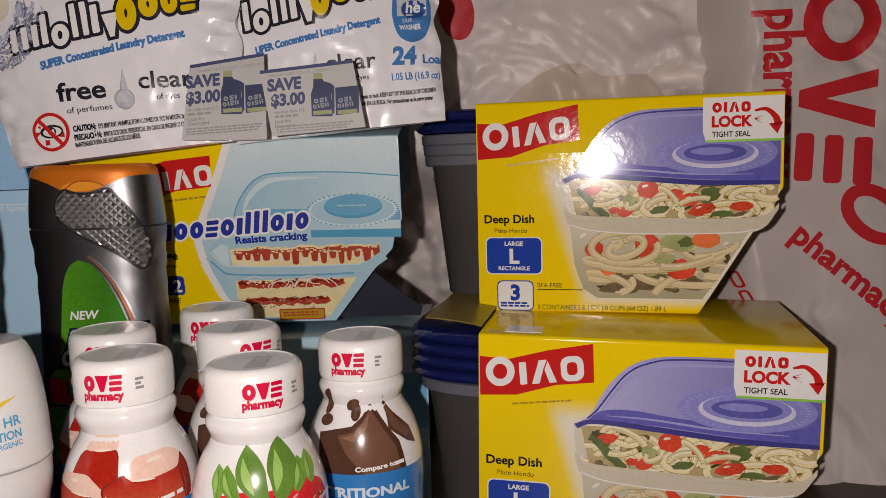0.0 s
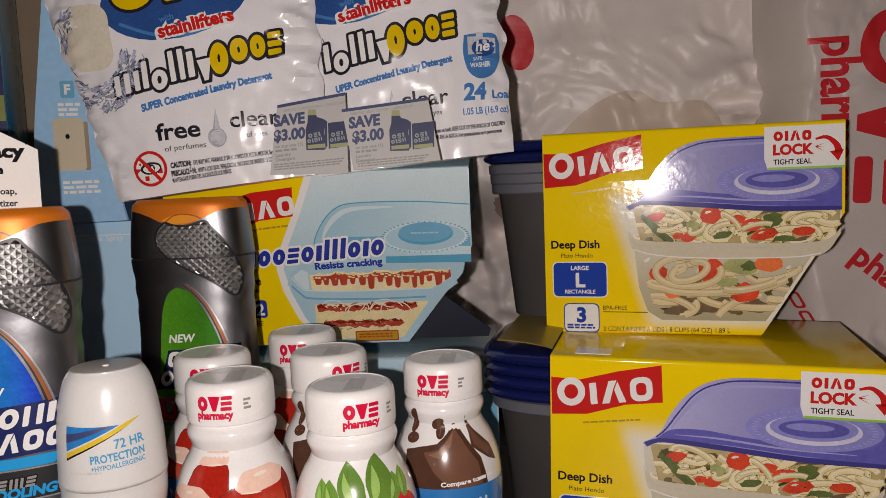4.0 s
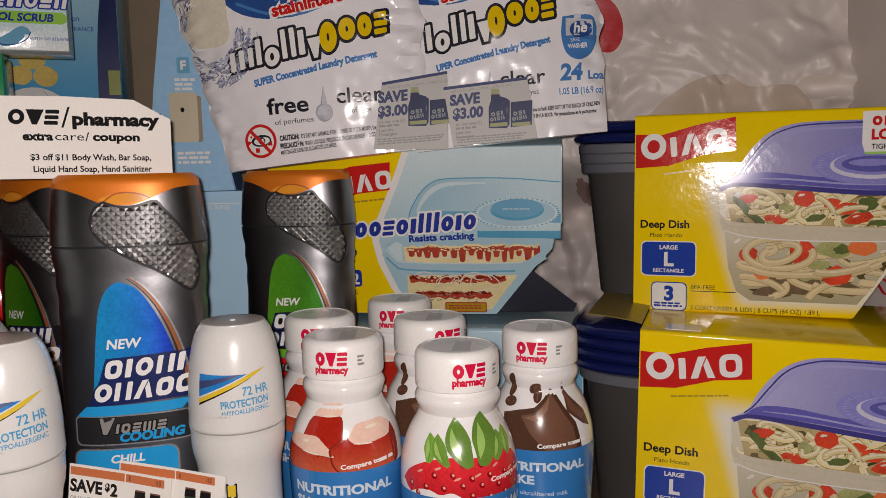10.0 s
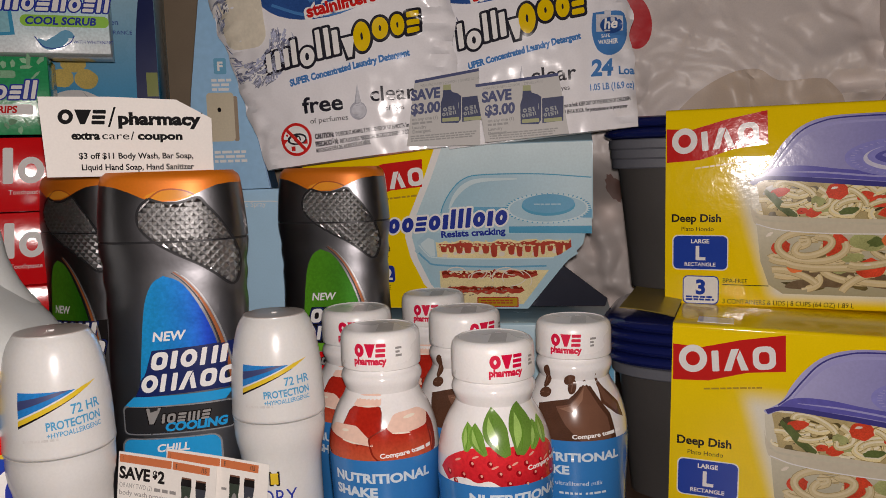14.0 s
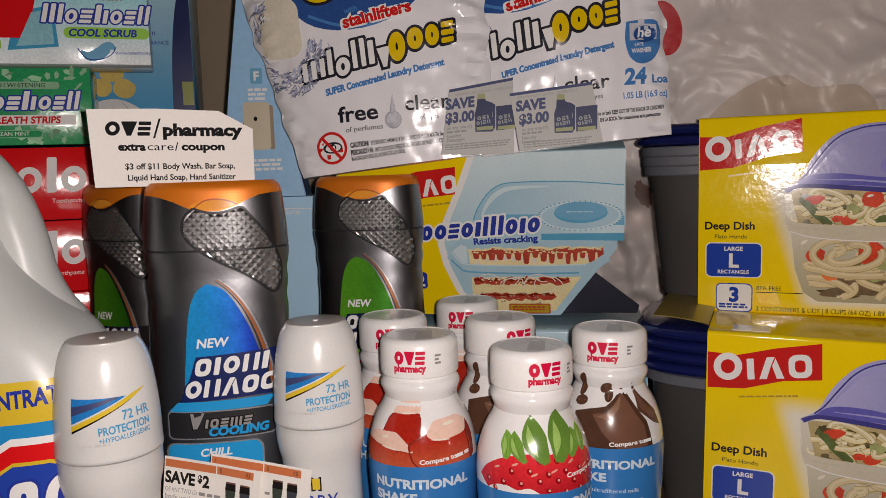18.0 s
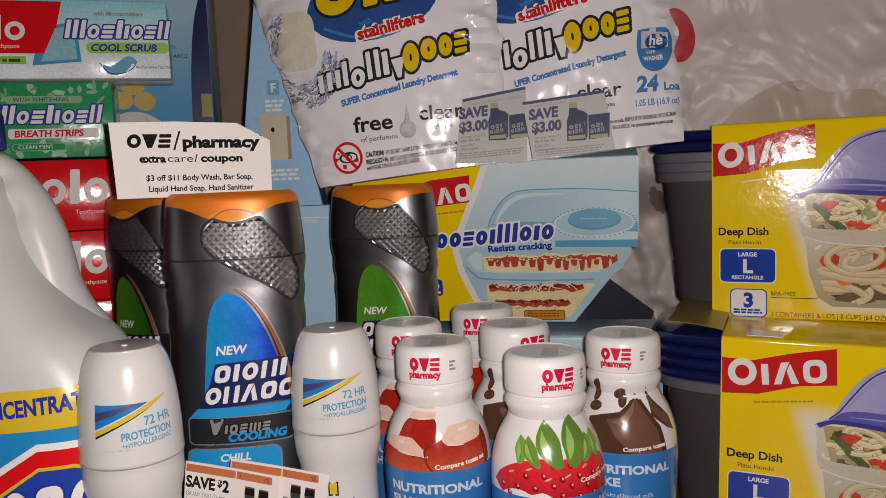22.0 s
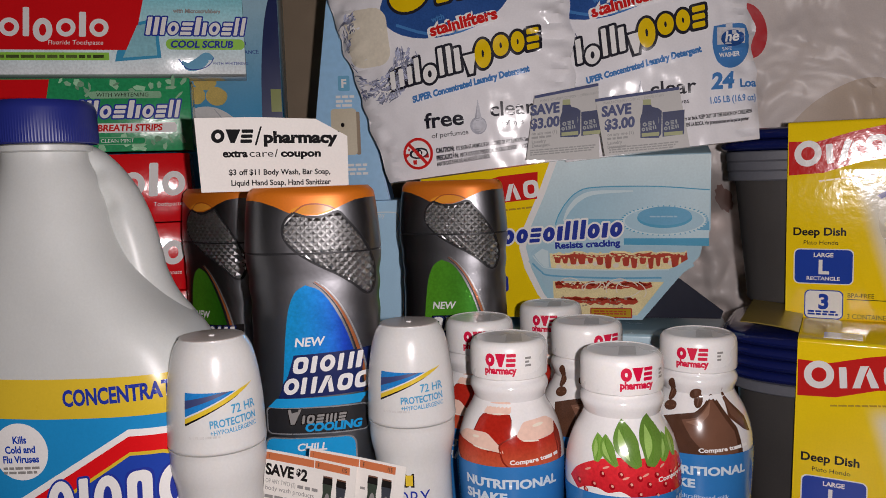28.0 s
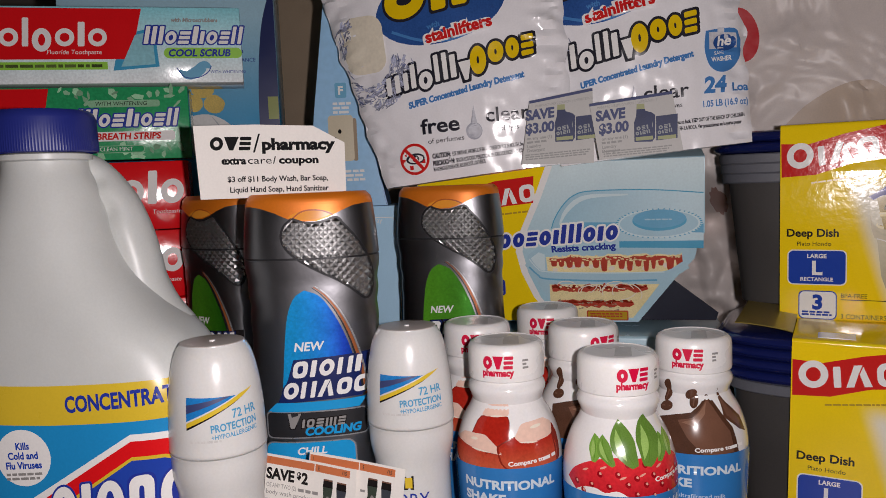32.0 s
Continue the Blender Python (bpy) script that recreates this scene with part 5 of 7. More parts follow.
for u0, w0, tilt, extra in ((68, -5, 0.14, 0.0), (127, -4.5, -0.13, 2.5)):
    q = [(0, 0), (58, 3), (58 - 2 if tilt > 0 else 52, 50 if tilt < 0 else 55), (-1, 43)]
    sheet = [(0, 0), (61 if tilt < 0 else 55, 4.5 if tilt < 0 else -1), (54 if tilt < 0 else 55, 49 if tilt < 0 else 56), (-6.5 if tilt < 0 else 7, 43 if tilt < 0 else 49)]
    ob, f = paper("discount_coupon", "grey newsprint discount coupon with dark blue top edge", Matrix.Translation((-0.26, 0.497, 0.26)) @ R(8, -5) @ Matrix.Translation((u0 * MM, (-21 - extra) * MM, w0 * MM)), sheet, lambda u, w: 1.2 * math.sin(u * 0.05) + 0.02 * w, "pouch coupons", material=NEWSPRINT)
    sh = 0.0 if tilt < 0 else 6.0
    lo = sheet[3]
    hi = sheet[2]
    shape(ob, "edge_print", [(lo[0], lo[1] - 2.2), (hi[0], hi[1] - 2.2), hi, lo], NEWS_INK, f, 0.1)
    k = -0.15 if tilt < 0 else 0.14
    words(ob, "MANUFACTURER'S COUPON  |  EXPIRES 5/31/15", 1.9, lo[0] * 0.9 + 5, 38.5 if tilt < 0 else 43.8, NEWS_BAR, f, 0.1, 5.5, span=44)
    words(ob, "SAVE", 7.4, -2 + sh, 29.5 if tilt < 0 else 34, NEWS_INK, f, 0.1, 5, 0.12, 0.92, bold=0.5)
    words(ob, "$3.00", 7.4, 0 + sh * 0.6, 19.5 if tilt < 0 else 23.5, NEWS_INK, f, 0.1, 5, 0.12, 0.92, bold=0.5)
    for row, text in enumerate(("on any one (1)", "", "Laundry", "Detergent")):
        if text:
            words(ob, text, 2.3, 2 + sh * 0.4, (14.6 if tilt < 0 else 18.6) - 3.1 * row, NEWS_BAR, f, 0.1, 4, bold=0.1)
        else:
            bars(ob, 2 + sh * 0.4, (14.9 if tilt < 0 else 18.9) - 3.1 * row, [15], 1.6, NEWS_BAR, f, 0.1, 4)
    bars(ob, 3, 5.5 if tilt < 0 else 6.5, [50, 48, 46], 1.0, NEWS_BAR, f, 0.1, 3)
    y0 = 12.0 if tilt < 0 else 16.0
    # a jug with a loop handle, and a pouch beside it
    shape(ob, "bottle_picture", [(26, y0 + 0.5), (39, y0 + 0.2), (41, y0 + 3), (41.5, y0 + 20), (39, y0 + 22), (34.5, y0 + 23.5), (34, y0 + 25), (28, y0 + 25), (27.6, y0 + 20), (26, y0 + 15)], NEWS_DARK, f, 0.1)
    shape(ob, "handle_gap", oval(38.6, y0 + 14.5, 0.9, 4.0, 12, 0.1), NEWS_PALE, f, 0.14)
    shape(ob, "cap_picture", [(28, y0 + 25), (34, y0 + 25), (33.8, y0 + 29), (28.2, y0 + 29)], NEWS_CAP, f, 0.12)
    shape(ob, "pouch_picture", [(41.8, y0 + 0.8), (57, y0 + 2.0), (57.6, y0 + 20), (42, y0 + 19)], NEWS_DARK, f, 0.12)
    for k, (a, b) in enumerate(((27, 39.5), (43, 56))):
        shape(ob, "picture_label", [(a, y0 + 1.4), (b, y0 + 1.8), (b, y0 + 4.6), (a, y0 + 4.0)], NEWS_CAP, f, 0.16)
        mark(ob, a + 1, y0 + 8.8, [3, 2.6, 1.2], 3, NEWS_PALE, f, 0.2, 0.9, 0, 9, forms="ozi", stroke=0.3)
        mark(ob, a + 0.2, y0 + 5.2, [2.6, 1, 2.4, 2.4], 2.8, NEWS_PALE, f, 0.2, 0.7, 0, 9, forms="oizn", stroke=0.3)

ob, f = paper("store_coupon", "white paper store coupon with clipped corner behind body wash", Matrix.Translation((-0.3531, 0.3159, 0.2735)) @ R(39, 0), [(-8, 14.5), (30, 15), (68, 13.6), (88.5, 2), (88, -31), (40, -32.5), (-6.3, -32)], lambda u, w: 1.5 * math.sin(u * 0.04))
mark(ob, 1.2, -1.2, [8.2, 9.2, 7.2], 8.6, PAPER_INK, f, 0.1, 0.5, 0.08, -0.5, forms="ovz", stroke=0.27)
shape(ob, "slash", [(28.2, -3), (29.4, -3), (33.4, 9), (32.2, 9)], PAPER_INK, f, 0.1)
words(ob, "pharmacy", 7.0, 34.0, -1.2, PAPER_INK, f, 0.1, -1.0, bold=0.5, span=48)
shape(ob, "small_mark", oval(82.8, 5.2, 0.45, 0.45, 8), PAPER_INK, f, 0.1)
words(ob, "extra", 4.6, 8, -10.0, PAPER_INK, f, 0.1, -1, bold=0.3, span=15.6)
words(ob, "care", 4.6, 24.2, -10.2, PAPER_INK, f, 0.1, -1, span=15.2)
words(ob, "/", 4.9, 40.6, -10.6, PAPER_INK, f, 0.1, -1, bold=0.1)
words(ob, "coupon", 4.6, 44.5, -10.5, PAPER_INK, f, 0.1, -1, bold=0.3, span=26)
words(ob, "$3 off $11 Body Wash, Bar Soap,", 3.5, 11, -21.5, PAPER_INK, f, 0.1, -1, bold=0.12, span=65)
words(ob, "Liquid Hand Soap, Hand Sanitizer", 3.5, 12, -28.3, PAPER_INK, f, 0.1, -1, bold=0.12, span=64)

def slim_bottle(ob, f, u, w, body):
    """A small picture of a body wash bottle: waisted body, broad cap, a paler leaf."""
    shape(ob, "bottle_picture", [(u - 3.2, w - 30), (u + 3.2, w - 30), (u + 3.1, w - 16), (u + 2.6, w - 11), (u + 3.1, w - 5), (u - 3.1, w - 5), (u - 2.6, w - 11), (u - 3.1, w - 16)], body, f, 0.1)
    shape(ob, "cap_picture", [(u - 3.2, w - 5), (u + 3.2, w - 5), (u + 2.9, w), (u - 2.9, w)], BLACK, f, 0.12)
    shape(ob, "cap_line", [(u - 2.9, w - 0.9), (u + 2.9, w - 0.9), (u + 2.8, w), (u - 2.8, w)], BROWN_INK, f, 0.14)
    shape(ob, "leaf_picture", oval(u + 0.3, w - 15.5, 1.7, 5.2, 14), GREY, f, 0.14)


for u0, w0, d0, wd in ((29.5, 1.4, 0.5, 60), (2.5, 0.3, -2.5, 58)):
    ob, f = paper("bottle_coupon", "buff paper coupon with orange headers and bottle pictures", Matrix.Translation((-0.3085, 0.2905, 0.0880)) @ R(5, 0) @ Matrix.Translation((u0 * MM, d0 * MM, w0 * MM)) @ R(0, 0, 7.3), [(0, -80), (wd, -80), (wd, 0), (0, 0)], lambda u, w: 0.8 * math.sin(u * 0.06), "bottle coupons")
    for a, b in ((0.6, 31.2), (31.8, 54)):
        shape(ob, "header_strip", [(a, -6.0), (b, -6.0), (b, -1.4), (a, -1.4)], SALMON, f, 0.1)
        words(ob, "MANUFACTURER'S COUPON" if a < 10 else "EXPIRES 06/14/15", 2.4, a + 1.8, -4.9, BROWN_INK, f, 0.15, bold=0.15, span=27 if a < 10 else 18.5)
    slim_bottle(ob, f, 40.5, -9.5, DARK_GREEN)
    slim_bottle(ob, f, 49.2, -9.8, COUPON_SLATE)
    if wd == 60:
        bars(ob, 33, -19, [3], 1.5, GREY, f, 0.1)
        continue
    words(ob, "SAVE", 6.7, 0.8, -15.2, BLACK, f, 0.1, bold=0.4, span=18)
    words(ob, "$", 4.0, 20.3, -12.6, BLACK, f, 0.1, 0, 0, 0.9, bold=0.3)
    words(ob, "2", 6.7, 23.4, -15.2, BLACK, f, 0.1, 0, 0, 0.85, bold=0.4)
    words(ob, "Off ANY TWO (2)", 2.8, 1, -20.6, GREY, f, 0.1, span=19)
    bars(ob, 21.5, -20.6, [13], 2.0, GREY, f, 0.1)
    words(ob, "body wash products", 3.0, 1, -25, GREY, f, 0.1, wide=0.9)
    bars(ob, 1, -30, [33, 28], 2.0, GREY, f, 0.1, 0)


# ---------------------------------------------------------------- body wash bottles
RG_KEYS = [(0, 36, 22, 2.45, 0), (4, 39.5, 25, 2.45, 0), (60, 41.6, 26, 2.45, 0), (100, 41.8, 26, 2.45, 0), (145, 41.0, 25.5, 2.45, 0), (168, 40.2, 25, 2.45, 0), (178, 40.6, 25, 2.45, 0), (186, 40.0, 25, 2.45, 0), (195, 41.2, 25, 2.45, 0), (202, 40.8, 25, 2.45, 0), (210, 42.2, 25.5, 2.45, 0), (218, 42.6, 26, 2.45, 0), (232, 41.8, 25.5, 2.45, 0), (250, 40, 24, 2.45, 0), (258, 38.5, 23, 2.45, 0)]


def rg_section(z):
    return spline(RG_KEYS, z)


def body_wash(m, blue):
    col = "blue" if blue else "green"
    ob = thing("body_wash_bottle", "gunmetal grey body wash bottle with orange flip cap and " + col + " label", "body wash", m, "body wash bottles")
    zs = [0, 1.5, 4] + [10 + 6 * i for i in range(26)] + [164 + 2.5 * i for i in range(21)] + [216.6]
    part("bottle_body", loft(rg_section, zs), STEEL, ob)
    part("seam", loft(lambda z: [c - 0.9 if i < 2 else c for i, c in enumerate(rg_section(z))], [216.2, 218.4]), GRIP_D, ob)
    part("cap_base", loft(rg_section, [218, 219, 224, 230, 236, 242, 246, 250.4]), STEEL, ob, "gunmetal cap collar")
    cap = loft(lambda z: [c - (0.0 if z < 255 else (z - 255) * 0.9) if i < 2 else c for i, c in enumerate(rg_section(min(z, 258)))], [250.5, 252, 254, 255.5, 257, 258])
    part("flip_cap", cap, ORANGE, ob, "translucent orange flip cap")
    f = front_of(rg_section)
    shape(ob, "cap_tongue", [(-36, 250.8), (-28, 249.4), (-20, 246.5), (-12, 242.6), (-4, 240.6), (6, 240.6), (13, 242.6), (21, 246.5), (28, 249.4), (37, 250.8)], ORANGE, f, 0.5, 3, "orange thumb lip of the cap")
    # bright glow at the translucent cap's centre, painted as paler orange
    shape(ob, "cap_glow", curve([(-11, 243.4), (-5, 241.6), (4, 241.4), (10, 242.6), (16, 244.6)], 12) + curve([(14, 246), (8, 247.6), (2, 248), (-5, 246.6), (-10, 244.6)], 12), ORANGE_GLOW, f, 0.62, 3, "pale orange glow painted on the thumb lip")
    # thumb recess shaded in with a dark orange line
    shape(ob, "cap_crease", ribbon(curve([(-9, 242.2), (-3, 246.6), (4, 247.6), (11, 246.4), (16, 244)], 14), 0.9), ORANGE_D, f, 0.7, 3)
    # the knurled grip
    edge = curve([(-9, 242.5), (-14, 238), (-16, 231), (-13.5, 224), (-6.5, 217), (5, 209.5), (16, 203.5), (25, 197), (33, 190), (37, 194), (38, 206), (35.5, 217), (29, 229), (22, 238), (17.5, 242.5), (8, 239.8), (-1, 239.8), (-9, 242.5)], 68)
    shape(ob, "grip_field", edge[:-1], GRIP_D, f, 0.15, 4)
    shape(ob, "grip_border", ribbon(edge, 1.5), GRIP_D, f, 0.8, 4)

    def in_grip(u, w):
        hit = False
        for (x0, y0), (x1, y1) in zip(edge, edge[1:]):
            if (y0 > w) != (y1 > w) and u < (x1 - x0) * (w - y0) / (y1 - y0) + x0:
                hit = not hit
        return hit
    def held(u, w):
        """The point itself, or the nearest one on the outline."""
        if in_grip(u, w):
            return u, w, True
        best = None
        for (x0, y0), (x1, y1) in zip(edge, edge[1:]):
            dx, dy = x1 - x0, y1 - y0
            t = min(max(((u - x0) * dx + (w - y0) * dy) / (dx * dx + dy * dy + 1e-9), 0), 1)
            px, py = x0 + dx * t, y0 + dy * t
            d = (px - u) ** 2 + (py - w) ** 2
            if best is None or d < best[0]:
                best = (d, px, py)
        return best[1], best[2], False
    bm = bmesh.new()
    g = 5.0
    for i in range(-12, 30):
        for j in range(-20, 22):
            u, w = (i - j) * g * 0.5, 216 + (i + j) * g * 0.52 - 10
            corners = [(u + a * g * 0.5, w + b * g * 0.52) for a, b in ((1, 0), (0, 1), (-1, 0), (0, -1))]
            if not any(in_grip(*c) for c in corners):
                continue
            q = [bm.verts.new(f(*held(*c)[:2], 0.15)) for c in corners]
            cu, cw, free = held(u, w)
            t = bm.verts.new(f(cu, cw, 1.6 if free else 0.6))
            for k in range(4):
                if len({tuple(round(x, 6) for x in v.co) for v in (q[k], q[(k + 1) % 4], t)}) == 3:
                    bm.faces.new((q[k], q[(k + 1) % 4], t))
    bmesh.ops.recalc_face_normals(bm, faces=bm.faces)
    tagged(part("grip_studs", bm, GRIP, ob, "silver knurled diamond studs", smooth=False), kind="stuff")
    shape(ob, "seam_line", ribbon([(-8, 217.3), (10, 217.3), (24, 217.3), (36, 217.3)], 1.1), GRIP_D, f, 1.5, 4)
    # leaf-shaped label
    main, side = (LEAF_BLUE, RG_CYAN) if blue else (LEAF_GREEN, RG_LEAF2)
    outline = curve([(-4, 197.5), (-10, 193.5), (-14.5, 184), (-17, 170), (-19, 150), (-21, 128)], 16)
    inner = curve([(28, 128), (25, 148), (20, 166), (13, 182), (5, 193.5), (-4, 197.5)], 16)
    shape(ob, "leaf_label", outline + inner[:-1], main, f, 0.25, 4)
    shape(ob, "copper_stripe", ribbon(curve([(1.5, 199.5), (8.5, 193.5), (16.2, 182.5), (23, 166.5), (28, 148), (30.7, 128)], 18), lambda q: 0.5 + 2.0 * q), COPPER, f, 0.35, 4)
    shape(ob, "dark_stripe", ribbon(curve([(0.6, 199), (7.2, 193.2), (14.8, 182.5), (21.6, 166.5), (26.5, 148), (29.2, 128)], 18), lambda q: 0.4 + 1.0 * q), GRIP_D, f, 0.36, 4)
    shape(ob, "silver_stripe", ribbon(curve([(2.6, 200), (9.8, 194), (17.6, 183), (24.6, 167), (29.6, 148.4), (32.4, 128)], 18), lambda q: 0.4 + 1.0 * q), SILVER, f, 0.38, 4)
    words(ob, "NEW", 5.4, -12.5, 159, WHITE, f, 0.42, 1.5, 0.2, 1.0, bold=0.2)
    shape(ob, "name_field", [(-24, 126), (33, 128.5), (35, 141), (35, 156), (-13, 153.6), (-17, 141)], RG_NAVY if blue else BLACK, f, 0.36, 4)
    mark(ob, -14.5, 141.8, [9, 3.2, 9.2, 9, 3.4], 10.5, WHITE, f, 0.5, 2.0, 0.24, 2.5, back=RG_NAVY, grow=1.0, forms="dioni", stroke=0.27, under=0.08)
    mark(ob, -21, 128.4, [9.4, 9, 10, 9, 9.6], 10.5, WHITE, f, 0.5, 1.5, 0.24, 2.5, back=RG_NAVY, grow=1.0, forms="onadd", stroke=0.27, under=0.08)
    shape(ob, "blue_swash", [(-31, 120), (26, 121), (31, 127), (-25, 126)], side, f, 0.3, 4)
    shape(ob, "band_frame", rrect(-32, 31, 103, 120.5, 3), SILVER, f, 0.28, 4)
    shape(ob, "band", rrect(-31.2, 30.2, 103.8, 119.7, 2.6), GRIP_D if blue else PASTE_RED, f, 0.34, 4)
    mark(ob, -20, 109.5, [8.5, 1.6, 4.6, 4.4, 6.4, 4.4], 5.5, GREY, f, 0.42, 1.3, 0.2, 1.5, back=BLACK, grow=0.6, heights=[9.5, 5.5, 5.5, 5.5, 5.5, 5.5], forms="vidzmz", stroke=0.26)
    if blue:
        words(ob, "COOLING", 5.0, -8.5, 105, RG_CYAN, f, 0.42, 1, 0.2, 1.05, bold=0.35)
    shape(ob, "scent_frame", rrect(-34, 23, 60, 101, 6), SILVER, f, 0.28, 4)
    shape(ob, "scent_panel", rrect(-33, 22, 60.8, 100.2, 5.4), side if blue else main, f, 0.32, 4)
    if blue:
        words(ob, "CHILL", 4.6, -14, 92.5, WHITE, f, 0.4, 1, 0.2, 1.05, bold=0.2)
    return ob


def stand(x, y, yaw, depth):
    """A pose on the table: the front face's middle stands at x, y."""
    m = Matrix.Rotation(radians(yaw), 4, "Z")
    off = m @ Vector((0, depth, 0))
    return Matrix.Translation((x + off.x, y + off.y, TABLE)) @ m


body_wash(stand(-0.2888, 0.3228, 24, 0.025) @ Matrix.Diagonal((1.025, 1.03, 1, 1)), True)
body_wash(stand(-0.2482, 0.4602, 5, 0.025) @ Matrix.Diagonal((1.015, 1.0, 1, 1)), False)
body_wash(stand(-0.4228, 0.3934, -18, 0.025), False)


# ---------------------------------------------------------------- roll-on deodorants
DEO_KEYS = [(0, 20), (3, 22.5), (30, 24), (66, 23.2), (88, 23.0), (96, 23.9), (102, 25.4), (108, 26.0), (115, 26.1), (118, 26.8), (121, 26.6), (138, 26), (152, 24.6), (162, 22.9), (169, 20.8), (173, 18.6), (174.5, 17.2)]


def deodorant(m):
    ob = thing("roll_on_deodorant", "white plastic roll-on deodorant standing on its cap end", "deodorant", m, "roll-on deodorants")
    rad = lambda z: spline(DEO_KEYS, z)[0]
    zs = [0, 1, 3] + [6 + 5 * i for i in range(21)] + [110, 113, 115, 116.6]
    part("bottle_body", lathe([(rad(z), z) for z in zs]), DEO, ob)
    zs = [117.2, 118, 119, 121] + [124 + 4 * i for i in range(11)] + [167, 169, 171, 173, 174]
    part("cap", lathe([(rad(z) * (0.985 if z < 117.5 else 1), z) for z in zs] + [(17.6, 174.6)]), DEO, ob, "smooth white tapered cap")
    part("cap_top", lathe([(17.2, 174.3), (17.2, 174.9), (16.4, 175.1), (3, 174.7)]), DEO_TOP, ob, "flat greyish cap end")
    # small centre pip, coloured white to paint the glint on the cap end
    part("glint_pip", lathe([(1.6, 174.6), (1.6, 175.3), (0.8, 175.5)], 16), WHITE, ob)
    f = around(rad)
    f2 = lambda u, w, e: f(u, w, e)
    shape(ob, "swoosh_blue", [(-20, 150), (9, 149.2), (-20, 137.5)], DEO_BLUE, f2, 0.15, 2.5)
    shape(ob, "swoosh_navy", [(-20, 146), (2, 149.4), (6, 149.3), (-20, 141.5)], NEWS_INK, f2, 0.2, 2.5)
    shape(ob, "swoosh_gold", [(-20, 136.5), (12, 149.8), (21.5, 152), (13, 148), (-20, 134)], GOLD, f2, 0.2, 2.5)
    shape(ob, "swoosh_dark", [(-20, 134), (13, 148), (8, 145.6), (-20, 132.8)], BLACK, f2, 0.2, 2.5)
    words(ob, "72 HR", 4.6, 21, 138.6, DEO_INK, f2, 0.2, 3, 0, 0.9, "RIGHT", bold=0.12)
    words(ob, "PROTECTION", 3.9, 21, 132.8, DEO_INK, f2, 0.2, 3, 0, 0.84, "RIGHT", bold=0.15, span=27)
    words(ob, "+HYPOALLERGENIC", 2.5, 21, 129.0, DEO_INK, f2, 0.2, 3, 0, 0.86, "RIGHT", bold=0.05, span=27)
    bars(ob, -18, 126.2, [17], 1.2, CAP_GREY, f2, 0.2)
    words(ob, "DRY", 9, -13, 69, FW_INK, f2, 0.2, 0, 0, 0.95)
    shape(ob, "gold_square", [(-7, 80), (0, 80), (0, 88.5), (-7, 88.5)], BLACK, f2, 0.15)
    shape(ob, "gold_field", [(-6, 81), (-1, 81), (-1, 87.5), (-6, 87.5)], GOLD, f2, 0.2)
    return ob


deodorant(Matrix.Translation((-0.3145, 0.2550, TABLE)) @ R(42, 0) @ Matrix.Diagonal((1, 1, 1.024, 1)))
deodorant(Matrix.Translation((-0.2283, 0.331, TABLE)) @ R(22, 0))


# ---------------------------------------------------------------- nutritional shakes
SHAKE_KEYS = [(0, 27), (3, 30), (20, 31.5), (45, 31.5), (70, 32.8), (86, 33.4), (98, 32.6), (108, 30.2), (116, 27), (121, 24.0), (124, 22.3), (126, 21.7), (128.5, 22.2), (131, 23.6), (134, 24.1), (136.5, 23.2), (138.5, 21.2), (141, 20.8)]
shake_rad = lambda z: spline(SHAKE_KEYS, z)[0]


